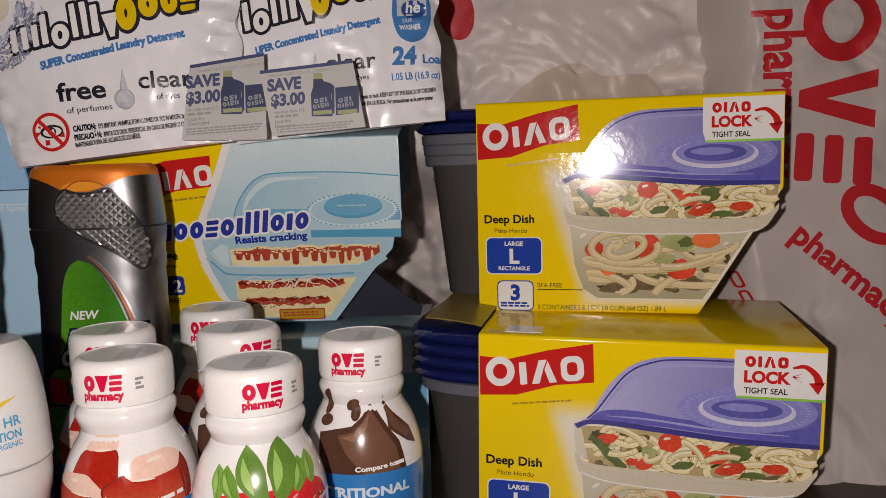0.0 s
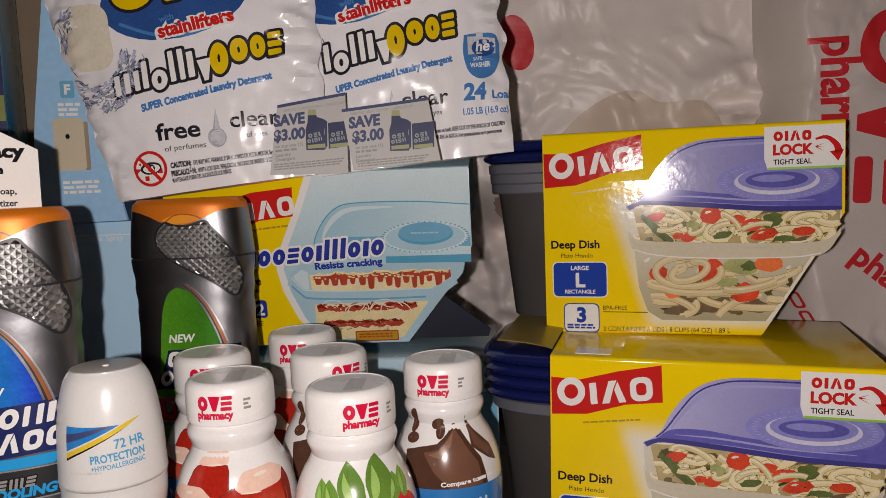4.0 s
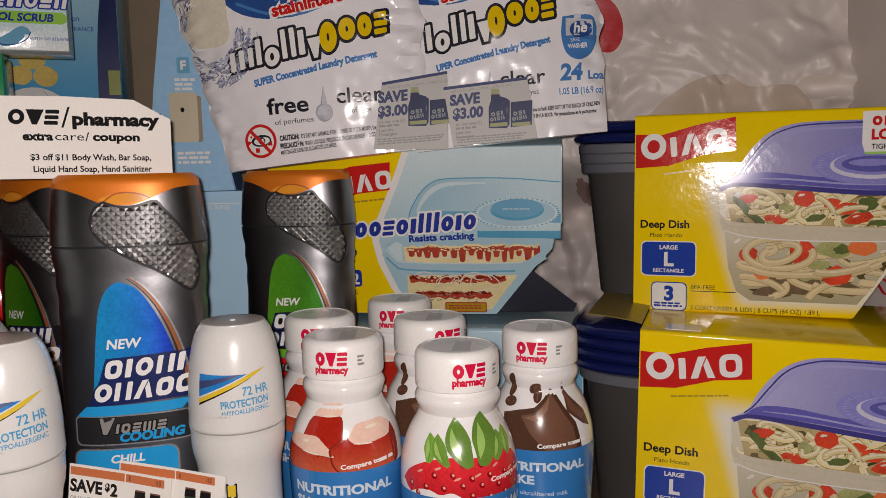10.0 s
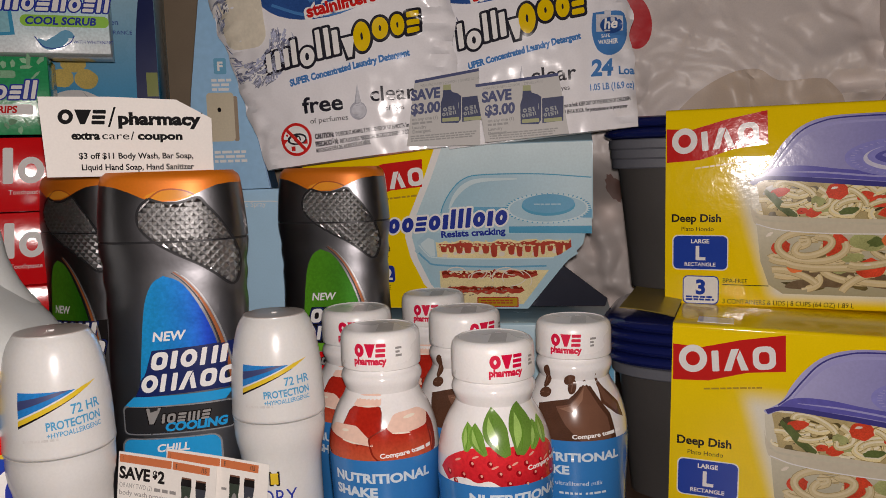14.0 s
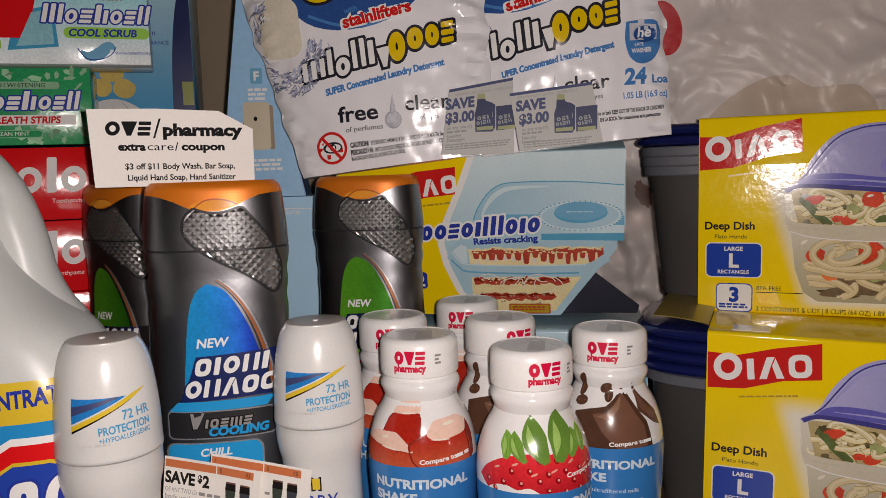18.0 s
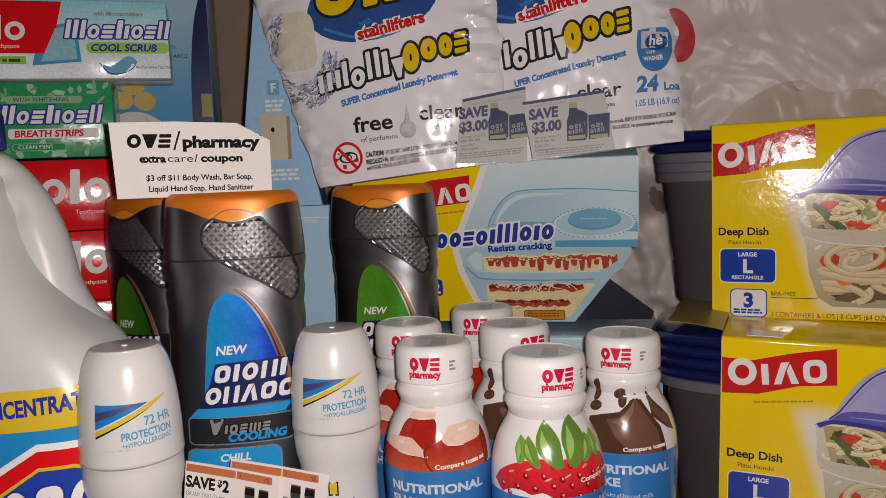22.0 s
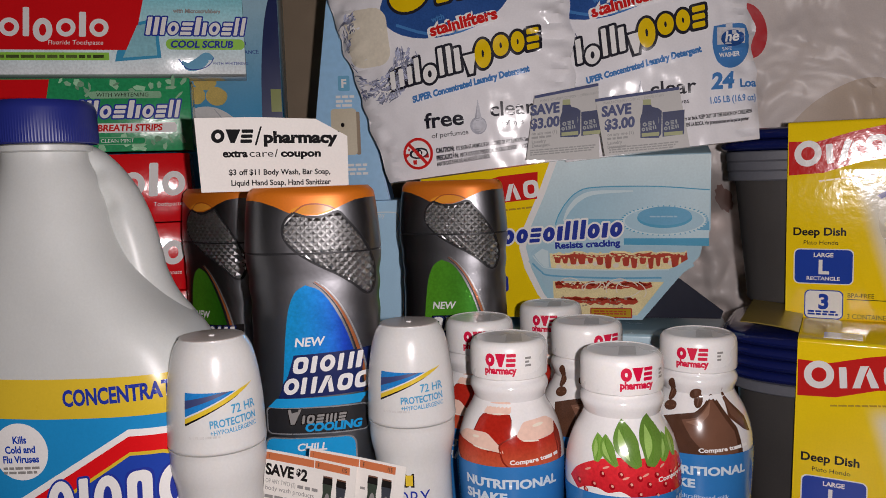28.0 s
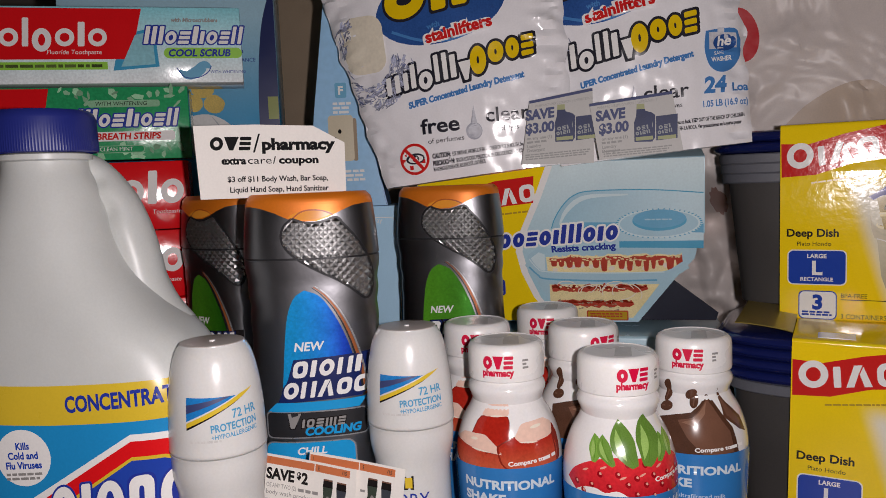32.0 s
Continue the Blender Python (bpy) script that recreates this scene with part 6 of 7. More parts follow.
def shake(x, y, yaw, flavour, cap_turn, tall=1.0):
    ob = thing("shake_bottle", "white plastic nutritional shake bottle with blue label and " + {"caramel": "caramel cubes", "berry": "a strawberry", "choc": "chocolate shards"}[flavour] + " picture", "shake bottle", Matrix.Translation((x, y, TABLE)) @ R(yaw, 0) @ Matrix.Diagonal((1, 1, tall, 1)), "nutritional shake bottles")
    zs = [0, 1, 3] + [6 + 4 * i for i in range(32)] + [132, 134, 136, 137.4, 138.6, 140.4]
    part("bottle_body", lathe([(shake_rad(z), z) for z in zs]), SHAKE, ob)
    cap = part("cap", lathe([(22.8, 139.6), (23.5, 140.2), (23.75, 142), (23.7, 156), (23.2, 159), (22, 161), (20.4, 162.0), (19.6, 162.1), (19.2, 161.6), (3, 161.5)]), CAP, ob, "white screw cap with red lettering")
    fc = around(lambda z: 23.75)
    t = cap_turn
    mark(cap, -11 + t, 148.4, [7.0, 7.4, 6.4], 7.8, CAP_INK, fc, 0.15, 0.25, 0.0, 0, forms="ovz", stroke=0.33)
    words(cap, "pharmacy", 4.0, -11.5 + t, 144.2, CAP_INK, fc, 0.15, 0, 0, 1.0, bold=0.32, span=22.5)
    bars(cap, 17 + t, 152.5, [4.5, 3, 4.5], 1.3, GREY, fc, 0.15, name="cap_note")
    shape(cap, "ink_stamp", [(-3, -14), (7, -14), (9, 8), (0, 9)], CAP_GREY, lambda u, w, e: Vector((u * MM, w * MM, (161.55 + e) * MM)), 0.1)
    f = around(shake_rad)
    S = 2.5
    ring = [(-84.5 + 169 * i / 60, 84.5) for i in range(61)]
    bm = bmesh.new()
    rows = []
    for w in [20 + 4 * i for i in range(15)] + ([78, 80, 82, 83.5] if flavour == "berry" else [78, 80, 82, 84, 86, 88, 89.5]):
        r = [bm.verts.new(f(27.0 * 6.2831853 * i / 64, w + (1.5 * math.cos(6.2831853 * i / 64) if w > 83 else 0), 0.25 if flavour == "berry" else 0.45)) for i in range(64)]
        rows.append(r)
    for a, b in zip(rows, rows[1:]):
        for i in range(64):
            bm.faces.new((a[i], a[(i + 1) % 64], b[(i + 1) % 64], b[i]))
    part("label_band", bm, SHAKE_BLUE, ob, "glossy blue label band")
    arc = lambda x: 33.0 * math.asin(max(-0.96, min(0.96, x / 33.0)))
    if flavour == "caramel":
        cubes = (((-23, 104), (-20, 119.5), (-2, 120), (-2.5, 104)), ((-20, 119.3), (-17, 126), (-1.5, 127), (-1.8, 119.8)),
                 ((-31, 102.5), (-22, 101), (-6, 98.5), (-3, 93), (-3, 87), (-25, 87), (-30.5, 94)), ((-30.8, 103), (-27, 108.8), (-15, 109.8), (-9, 104), (-5.5, 98.6), (-14, 100.3), (-22, 101.2)),
                 ((-8, 103.5), (1, 109), (10, 106), (22, 107), (24, 100), (23, 88), (0, 87), (-6, 94)), ((22, 107), (24.8, 113), (26.2, 106), (25.5, 92), (22.8, 88)), ((0.6, 108.6), (5, 116), (20, 117), (24.8, 113), (22.2, 106.4), (10, 105), (3, 106)))
        for k, (pts, c) in enumerate(zip(cubes, (CARAMEL_ART, CARAMEL_L, CARAMEL_ART, CARAMEL_L, CARAMEL_ART, CARAMEL_D, CARAMEL_L))):
            cu, cw = sum(p[0] for p in pts) / len(pts), sum(p[1] for p in pts) / len(pts)
            round_pts = []
            for a, b, d in zip(pts[-1:] + pts[:-1], pts, pts[1:] + pts[:1]):
                for h in (0, 0.5, 1):
                    p0, p2 = [(b[i] * 0.8 + a[i] * 0.2) for i in (0, 1)], [(b[i] * 0.8 + d[i] * 0.2) for i in (0, 1)]
                    round_pts.append(tuple((1 - h) ** 2 * p0[i] + 2 * h * (1 - h) * b[i] + h * h * p2[i] for i in (0, 1)))
            if c == CARAMEL_ART:
                shape(ob, "caramel_edge", [(arc(cu + (u - cu) * 1.06), cw + (w - cw) * 1.06) for u, w in round_pts], CARAMEL_D, f, 0.11 + 0.02 * k, S)
            shape(ob, "caramel_face", [(arc(u), w) for u, w in round_pts], c, f, 0.12 + 0.02 * k, S)
        patches(ob, "caramel_shine", [oval(-10, 120, 4.4, 0.5, 12, 0.05), oval(-18, 100.6, 5.4, 0.5, 12, -0.1), oval(8, 105.4, 5.0, 0.5, 12, -0.1), oval(-22, 106.5, 2.4, 0.8, 10, 0.1), oval(14, 113.5, 4.0, 0.9, 10, 0.1)], CREAM_L, f, 0.5)
    if flavour == "berry":
        body = curve([(-31, 90), (-26, 97), (-17, 103), (-6, 106.5), (6, 106), (16, 107.5), (26, 107), (33, 103), (36, 96)], 30)
        shape(ob, "strawberry", body + [(34, 80), (16, 77), (0, 77), (-20, 80)], BERRY_ART, f, 0.10, S)
        shape(ob, "milk_splash", curve([(-30, 80), (-21, 87), (-14, 88.5), (-9, 86.5), (-4, 88), (0, 86), (6, 80)], 18), SHAKE, f, 0.15, S)
        rnd = random.Random(5)
        dots = [(-24 + 8.4 * (i % 8) + (i // 8 % 2) * 4, 102 - 5.6 * (i // 8) + rnd.uniform(-1.2, 1.2)) for i in range(32)]
        dots = [(u, w) for u, w in dots if 84.5 < w < 105 - abs(u - 6) * 0.33]
        patches(ob, "seed_pit", [oval(u, w, 1.3, 1.9, 10, 0.3) for u, w in dots], BERRY_PIT, f, 0.2)
        patches(ob, "strawberry_seed", [oval(u + 0.3, w + 0.5, 0.6, 0.85, 8, 0.3) for u, w in dots], SEED, f, 0.25)
        for i, (u0, w0, u1, w1, wd, bend) in enumerate(((-15, 103, -17, 118, 7.5, 1.2), (-5, 102, -12, 118, 7.5, -1.5), (27, 104, 30, 119, 8, -1.0), (18, 103, 23, 118, 8, 1.0), (5, 101.5, -3, 126.5, 13, -1.5), (11, 101.5, 14.5, 129, 15, 1.5))):
            pts = [(u0 + (u1 - u0) * q / 14 + bend * math.sin(math.pi * q / 14), w0 + (w1 - w0) * q / 14) for q in range(15)]
            blade = lambda q, wd=wd: max(wd * (0.25 + 0.75 * min(1, q / 0.45) ** 0.8) * max(0.0, 1 - max(0.0, (q - 0.5) / 0.5) ** 2.2), 0.2)
            shape(ob, "strawberry_leaf", ribbon(pts, blade), LEAF, f, 0.3 + 0.02 * i, S)
            shape(ob, "leaf_shine", ribbon([(u - wd * 0.17, w) for u, w in pts[2:12]], lambda q, wd=wd: max(wd * 0.30 * math.sin(math.pi * min(q, 1)), 0.15)), LEAF_L, f, 0.45 + 0.02 * i)
            shape(ob, "leaf_rib", ribbon(pts[1:13], 0.3), LEAF_D, f, 0.46 + 0.02 * i)
        patches(ob, "berry_shine", [oval(-19 + 9 * i, 98 + 3 * math.sin(i * 2.0), 1.8, 0.6, 10, 0.5) for i in range(6)], SEED, f, 0.3)
    if flavour == "choc":
        for k, (name, pts, c) in enumerate((("chocolate_shard", [(-22, 111), (-14, 114), (-5, 116), (1, 121), (6, 127), (10, 123), (14, 114), (18, 106), (20, 88), (3, 87), (-18, 88), (-20, 98)], CHOC), ("chocolate_face", [(-12, 111), (-4, 113), (6, 124), (9, 119), (12, 112), (16, 104), (17, 91), (2, 90), (-6, 100)], CHOC_L), ("chocolate_ridge", [(-10, 110), (-4, 112), (5, 122), (3, 115), (-3, 108)], CHOC_M),
                             ("chocolate_sliver", [(13.5, 131), (19, 121), (25, 111), (26, 101), (22, 104), (14, 113), (15, 121)], CHOC), ("chocolate_sliver_face", [(15, 126), (19, 118), (24, 109), (22, 106), (16, 114)], CHOC_L))):
            shape(ob, name, [(arc(u), w) for u, w in pts], c, f, 0.12 + 0.03 * k, S)
        for i, (u, w, a) in enumerate(((-5, 127, 0.5), (-20, 118, 0.1), (-21, 125, 1.3), (-3, 123, 1.4), (-20.5, 131, 1.2))):
            shape(ob, "coffee_bean", oval(arc(u), w, 4.6, 3.0, 16, a), CHOC, f, 0.5 + 0.02 * i)
            shape(ob, "bean_groove", ribbon([(arc(u) - 3.2 * math.cos(a), w - 3.2 * math.sin(a)), (arc(u) + 3.2 * math.cos(a), w + 3.2 * math.sin(a))], 0.7), CHOC_L, f, 0.51 + 0.02 * i)
    cx = 14 if flavour == "berry" else -3
    words(ob, "Compare to", 2.6, cx, 92.4, WHITE, f, 0.6, 4, 0, 1.0, bold=0.12)
    bars(ob, cx + 18, 93.4, [9], 2.0, WHITE, f, 0.6, 4)
    nx = -13 if flavour == "berry" else -27
    words(ob, "NUTRITIONAL", 5.3, nx, 78 - (3 if flavour == "berry" else 0), SHAKE_TXT, f, 0.7, 0, 0, 0.98, bold=0.3)
    words(ob, "SHAKE", 5.3, nx, 69.5 - (3 if flavour == "berry" else 0), SHAKE_TXT, f, 0.7, 0, 0, 0.98, bold=0.35)
    words(ob, "ultrafiltered milk", 2.8, -12, 62, SHAKE_TXT, f, 0.6, wide=0.9)
    bars(ob, -10, 56, [26], 1.4, SHAKE_TXT, f, 0.5)
    return ob


shake(-0.174, 0.3598, 20, "caramel", -8)
shake(-0.1046, 0.3535, 12, "berry", 8, 0.98)
shake(-0.0634, 0.4154, 8, "choc", -7, 0.972)
shake(-0.2106, 0.4185, 20, "caramel", -3)
shake(-0.1728, 0.4834, 14, "caramel", -6)
shake(-0.135, 0.4193, 14, "choc", 14)


# ---------------------------------------------------------------- bleach jug
JUG_KEYS = [(0, 78, 46, 3.4, 23), (5, 83, 51, 3.4, 23), (20, 85, 52, 3.4, 23), (150, 85, 52, 3.4, 23), (168, 82.5, 51, 3.2, 22.5), (188, 74.5, 49, 3.0, 18.5), (204, 62.5, 46, 2.8, 10.5), (229, 48.3, 41, 2.4, 2.5), (257, 38.5, 35, 2.1, 0.3), (278, 32, 29, 2.0, 0.5), (288, 27.5, 27, 2.0, 0), (296, 26.5, 26.5, 2.0, 0)]
jug_sec = lambda z: spline(JUG_KEYS, z)
jug = thing("bleach_jug", "large off-white plastic bleach jug with ribbed blue cap and blue label", "bleach jug", Matrix.Translation((-0.421, 0.253, TABLE)) @ R(15, 0) @ Matrix.Diagonal((0.88, 0.88, 0.965, 1)))
part("jug_body", loft(jug_sec, [0, 1, 3, 6] + [12 + 6 * i for i in range(46)] + [285, 288, 292, 296], 80), JUG, jug)
hb = bmesh.new()
hl = curve([(17, 294), (27, 287), (34, 278), (42, 264), (49.5, 248), (54.5, 231), (58, 215), (67, 197), (79, 183)], 40)


def dent(p):
    """The moulded finger dent near the handle's top, and the dip below it."""
    d = math.exp(-((p.x - 38) ** 2 + (p.z - 262) ** 2) / 60) * 6 + math.exp(-((p.x - 31) ** 2 + (p.z - 281) ** 2) / 40) * 4
    return p + Vector((0, d if p.y < 19 else 0, 0))


rings = []
for i, (u, w) in enumerate(hl):
    a, b = hl[max(i - 1, 0)], hl[min(i + 1, len(hl) - 1)]
    d = Vector((b[0] - a[0], 0, b[1] - a[1])).normalized()
    nx = Vector((-d.z, 0, d.x))
    rr = 6 + 9.6 * min(1, i / 15) ** 0.8
    rings.append([hb.verts.new(dent(Vector((u - 5, 19, w)) + nx * rr * math.cos(th) + Vector((0, 1, 0)) * rr * 1.2 * math.sin(th)) * MM) for th in [6.2831853 * k / 40 for k in range(40)]])
for a, b in zip(rings, rings[1:]):
    for k in range(40):
        hb.faces.new((a[k], a[(k + 1) % 40], b[(k + 1) % 40], b[k]))
hb.faces.new(rings[0])
hb.faces.new(rings[-1])
bmesh.ops.recalc_face_normals(hb, faces=hb.faces)
part("handle", hb, JUG, jug, "moulded side handle")
part("neck_ring", lathe([(27, 293), (29.5, 294), (29.5, 297), (27, 298)]), JUG, jug)
seg = 240
jc = bmesh.new()
prev = None
for z, r, rib in ((298, 32.5, 0), (298.6, 33.4, 0.5), (301, 33.6, 0.5), (318, 33.2, 0.5), (321, 32.2, 0.0), (323, 30, 0), (323.4, 4, 0)):
    row = []
    for k in range(seg):
        q = r + (rib * 0.6 if k % 2 == 0 else 0)
        row.append(jc.verts.new((q * MM * math.cos(6.2831853 * k / seg), q * MM * math.sin(6.2831853 * k / seg), z * MM)))
    if prev:
        for k in range(seg):
            jc.faces.new((prev[k], prev[(k + 1) % seg], row[(k + 1) % seg], row[k]))
    prev = row
jc.faces.new(prev)
bmesh.ops.recalc_face_normals(jc, faces=jc.faces)
part("cap", jc, JUG_CAP, jug, "ribbed dark blue screw cap")
jf = front_of(jug_sec)
shape(jug, "label_field", [(-60, 22), (106, 22), (106, 146), (-60, 146)], JUG_BLUE, jf, 0.2, 5)
shape(jug, "yellow_band", [(-60, 145), (20, 143.5), (106, 145), (106, 167), (20, 166), (-60, 167)], GOLD, jf, 0.3, 5)
words(jug, "CONCENTRATED", 8.8, 31, 151, FW_INK, jf, 0.5, 3, 0, 0.76, bold=0.45)
shape(jug, "claim_disc", oval(1, 125, 18, 16.5, 32), WHITE, jf, 0.35, 4)
for k, line in enumerate(("Kills", "Cold and", "Flu Viruses")):
    words(jug, line, 4.0, 1, 130 - 5.6 * k, BADGE, jf, 0.55, 2, 0, 0.95, "CENTER", bold=0.2)
bars(jug, -11, 114.4, [24, 22], 1.5, GREY, jf, 0.55, 2)
for g, c, e in ((4, WHITE, 0.35), (0, PASTE_RED, 0.42), (-9, GOLD, 0.46), (-11, BADGE, 0.5)):
    shape(jug, "house_emblem", [(0 - g, 40 - g), (0 - g, 94 + g * 0.6), (70, 133 + g), (92 + g * 0.3, 133 + g), (106, 127 + g), (106, 40 - g)], c, jf, e, 5)
mark(jug, 16, 80, [17, 6, 17.5, 15, 17, 13], 27, WHITE, jf, 0.7, 3.4, 0.14, 6, back=FW_INK, grow=1.3, forms="oiodov", step=5.0, stroke=0.22)


# ---------------------------------------------------------------- toothpaste cartons
TPM = Matrix.Translation((-0.419, 0.456, 0.335)) @ R(33, 0)
stackf = "toothpaste cartons"
BW, BD = 215, 44


def paste_box(u1, w0, h, material, label, dd=0.0):
    ob = thing("toothpaste_carton", label, "toothpaste box", TPM @ Matrix.Translation((u1 * MM, dd * MM, w0 * MM)), stackf)
    part("carton", block(-BW, 0, 0, BD, 0, h, 0.8), material, ob)
    return ob


ff = flat()
tb = paste_box(3, 0.2, 60, PASTE_ART, "teal and white foil toothpaste carton with red panel")
shape(tb, "red_panel", [(-214, 58.5), (-76, 58.5), (-86, 19), (-214, 19)], PASTE_RED, ff, 0.15)
mark(tb, -199, 29, [15, 14, 4.5, 14, 14, 5, 14], 17, WHITE, ff, 0.3, 2.5, 0.08, 0, heights=[20, 14, 22, 18, 14, 19, 14], drops=[0, 0, 0, 4, 0, 0, 0], forms="ooiooio", stroke=0.25)
words(tb, "Fluoride Toothpaste", 3.4, -148, 23, WHITE, ff, 0.3, 0, 0.15)
shape(tb, "lime_strip", [(-214, 17), (-104, 17), (-104, 11), (-214, 11)], LIME, ff, 0.15)
bars(tb, -200, 12.7, [92], 2.4, HERB, ff, 0.2)
shape(tb, "pool_picture", [(-84, 40), (-67, 44), (-65, 13), (-100, 10), (-98, 18)], FW_DEEP, ff, 0.14)
shape(tb, "pool_water", [(-82, 38), (-69, 41), (-68, 15), (-94, 13)], TEAL, ff, 0.18)
mark(tb, -76, 31, [14, 8.5, 8.5, 4, 3.2, 8.5, 7.5, 8], 10, WHITE, ff, 0.3, 1.9, 0.22, 0, back=FW_INK, grow=1.1, heights=[14, 10, 10, 14, 10, 10, 10, 14], forms="moziiozn", stroke=0.26)
words(tb, "with Microscrubbers", 3.0, -54, 48.5, GREY, ff, 0.3, 0, 0.15, bold=0.2)
shape(tb, "scrub_pill", rrect(-61, 0, 19.5, 28, 4), LIME, ff, 0.2)
words(tb, "COOL SCRUB", 5.4, -58, 21.2, FW_INK, ff, 0.3, 0, 0.2, 1.02, bold=0.3)
shape(tb, "paste_swirl", ribbon(curve([(-50, 10), (-44, 6), (-36, 9), (-30, 14), (-25, 12)], 16), lambda t: 2 + 7 * math.sin(math.pi * t)), FW_BLUE, ff, 0.25)
shape(tb, "swirl_line", ribbon(curve([(-52, 12), (-46, 4.5), (-36, 4), (-28, 8), (-25, 13)], 16), 0.7), FW_INK, ff, 0.3)
words(tb, "WITH WHITENING", 2.3, -26, 7.5, FW_INK, ff, 0.3, 0, 0.1)
rnd = random.Random(2)
g2 = paste_box(-42, -60.5, 58, MINT, "green foil toothpaste carton with mint crystals")
shape(g2, "red_panel", [(-214, 57), (-104, 57), (-112, 19), (-214, 19)], PASTE_RED, ff, 0.15)
patches(g2, "crystal_print", [oval(rnd.uniform(-100, -4), (rnd.uniform(44, 56) if i % 2 else rnd.uniform(2, 12)), rnd.uniform(2, 6), rnd.uniform(1, 2.8), 5, rnd.uniform(0, 3), 0.5, i) for i in range(46)], MINT_L, ff, 0.15, 0.0005)
shape(g2, "white_strip", rrect(-76, -22, 42, 47.5, 2), MINT_L, ff, 0.2)
words(g2, "WITH WHITENING", 3.2, -71, 43.3, BLACK, ff, 0.3, 0, 0.15)
mark(g2, -86, 26.5, [14, 8.5, 8.5, 4, 3.2, 8.5, 7.5, 8], 10, WHITE, ff, 0.3, 1.9, 0.22, 0, back=FW_INK, grow=1.1, heights=[14, 10, 10, 14, 10, 10, 10, 14], forms="moziiozn", stroke=0.26)
shape(g2, "strip_pill", rrect(-76, -12, 15, 22.5, 2), WHITE, ff, 0.2)
words(g2, "BREATH STRIPS", 5.0, -72, 16.4, RED, ff, 0.3, 0, 0.15, 1.0, bold=0.25)
shape(g2, "mint_pill", rrect(-74, -36, 5.5, 11.5, 2.5), MINT_L, ff, 0.2)
shape(g2, "mint_field", rrect(-73.4, -36.6, 6.1, 10.9, 2.2), MINT, ff, 0.24)
words(g2, "CLEAN MINT", 3.0, -70, 7.2, WHITE, ff, 0.3)
for k in range(5):
    h = 55.5 if k < 2 else 38
    w0 = -61.5 - 56.5 * (k + 1) if k < 2 else -61.5 - 113 - 39 * (k - 1)
    rb = paste_box(-46 - 4 * (k % 2), w0, h, PASTE_RED, "glossy red toothpaste carton with white lettering blocks", 2 if k % 2 else 0)
    if k < 2:
        mark(rb, -128, 21, [20, 18, 6, 18, 18, 7, 18], 20, WHITE, ff, 0.3, 3, 0.08, 0, heights=[26, 20, 28, 24, 20, 27, 20], drops=[0, 0, 0, 5, 0, 0, 0], forms="ooiooio", stroke=0.25)
        words(rb, "Toothpaste", 3.4, -30, 13, WHITE, ff, 0.3, 0, 0.15)

# ---------------------------------------------------------------- cartons behind
sc = thing("softener_carton", "light blue laundry softener carton with navy edge stripe", "softener box", Matrix.Translation((-0.4566, 0.579, TABLE)) @ R(28, 0))
part("carton", block(-202, 0, 0, 107, 0, 530, 1.5), SOFT_ART, sc)
shape(sc, "navy_stripe", curve([(-21, 296), (-19, 367), (-14, 416), (-7, 444), (-1, 456)], 14) + [(-0.5, 456), (-0.5, 296)], RG_NAVY, ff, 0.15)
shape(sc, "lime_tab", [(-11, 330), (-1, 330), (-1, 352), (-11, 352)], LIME_DULL, ff, 0.2)
towel = curve([(-116, 296), (-108, 314), (-98, 327), (-84, 335), (-68, 336), (-54, 330), (-42, 320), (-30, 314), (-24, 310), (-32, 302), (-44, 296)], 28)
shape(sc, "towel_picture", towel, TOWEL, ff, 0.15)
for keys in (((-96, 326), (-88, 316), (-84, 302)), ((-66, 334), (-58, 322), (-54, 304)), ((-44, 320), (-46, 312), (-42, 300))):
    shape(sc, "towel_fold", ribbon(curve(keys, 10), lambda t: 0.6 + 2.0 * t), TOWEL_D, ff, 0.17)
# plain yellow blobs that stand in for the printed bear
patches(sc, "bear_stand_in", [oval(-83, 347, 9.5, 8.5, 18, 0, 0.08, 1), oval(-63, 346, 10, 9, 18, 0, 0.08, 2), oval(-73, 361, 11, 9, 18, 0, 0.08, 3), oval(-85, 366, 5, 5, 14)], BEAR_YELLOW, ff, 0.2, 0.004)
words(sc, "Linen", 5.2, -48, 395, FW_INK, ff, 0.2)
words(sc, "FRAGRANCE", 3.6, -50, 386.5, FW_INK, ff, 0.2)

cb = thing("cardboard_carton", "plain brown corrugated cardboard carton with a round hand hole", "cardboard box", Matrix.Translation((-0.397, 0.705, TABLE)) @ R(12, 0))
part("carton", block(-220, 190, 0, 200, 0, 660, 3), TAN, cb)
shape(cb, "hand_hole", oval(13, 432, 14, 20, 24), BLACK, ff, 0.2, 0, "dark round hand hole")
shape(cb, "hole_edge", oval(16, 426, 7.5, 10, 16), GREY, ff, 0.4)

# upper carton: a gable that narrows to the top; lower carton: a plain block
ax = thing("air_freshener_carton", "pale blue air freshener carton narrowing upward with device picture", "air freshener box", Matrix.Translation((-0.3244, 0.525, 0.2275)) @ R(20, 0), "air freshener cartons")
part("carton", slab([(-66, 0), (2, 0), (-10, 60), (-22, 125), (-36, 180), (-44, 182), (-58, 80)], 0, 60), AIR_DIM, ax)
part("carton_side", slab([(2.2, 0), (3.0, 0), (-9, 60), (-21, 125), (-37, 180), (-38, 180), (-22.5, 125), (-10.5, 60)], 0.5, 59.5), AIR_D, ax, "darker blue side panel")
words(ax, "F", 7, -36, 98, WHITE, ff, 0.2, bold=0.4)
shape(ax, "letter_frame", rrect(-38.5, -28.5, 95, 108, 1.5), FW_BLUE, ff, 0.1)
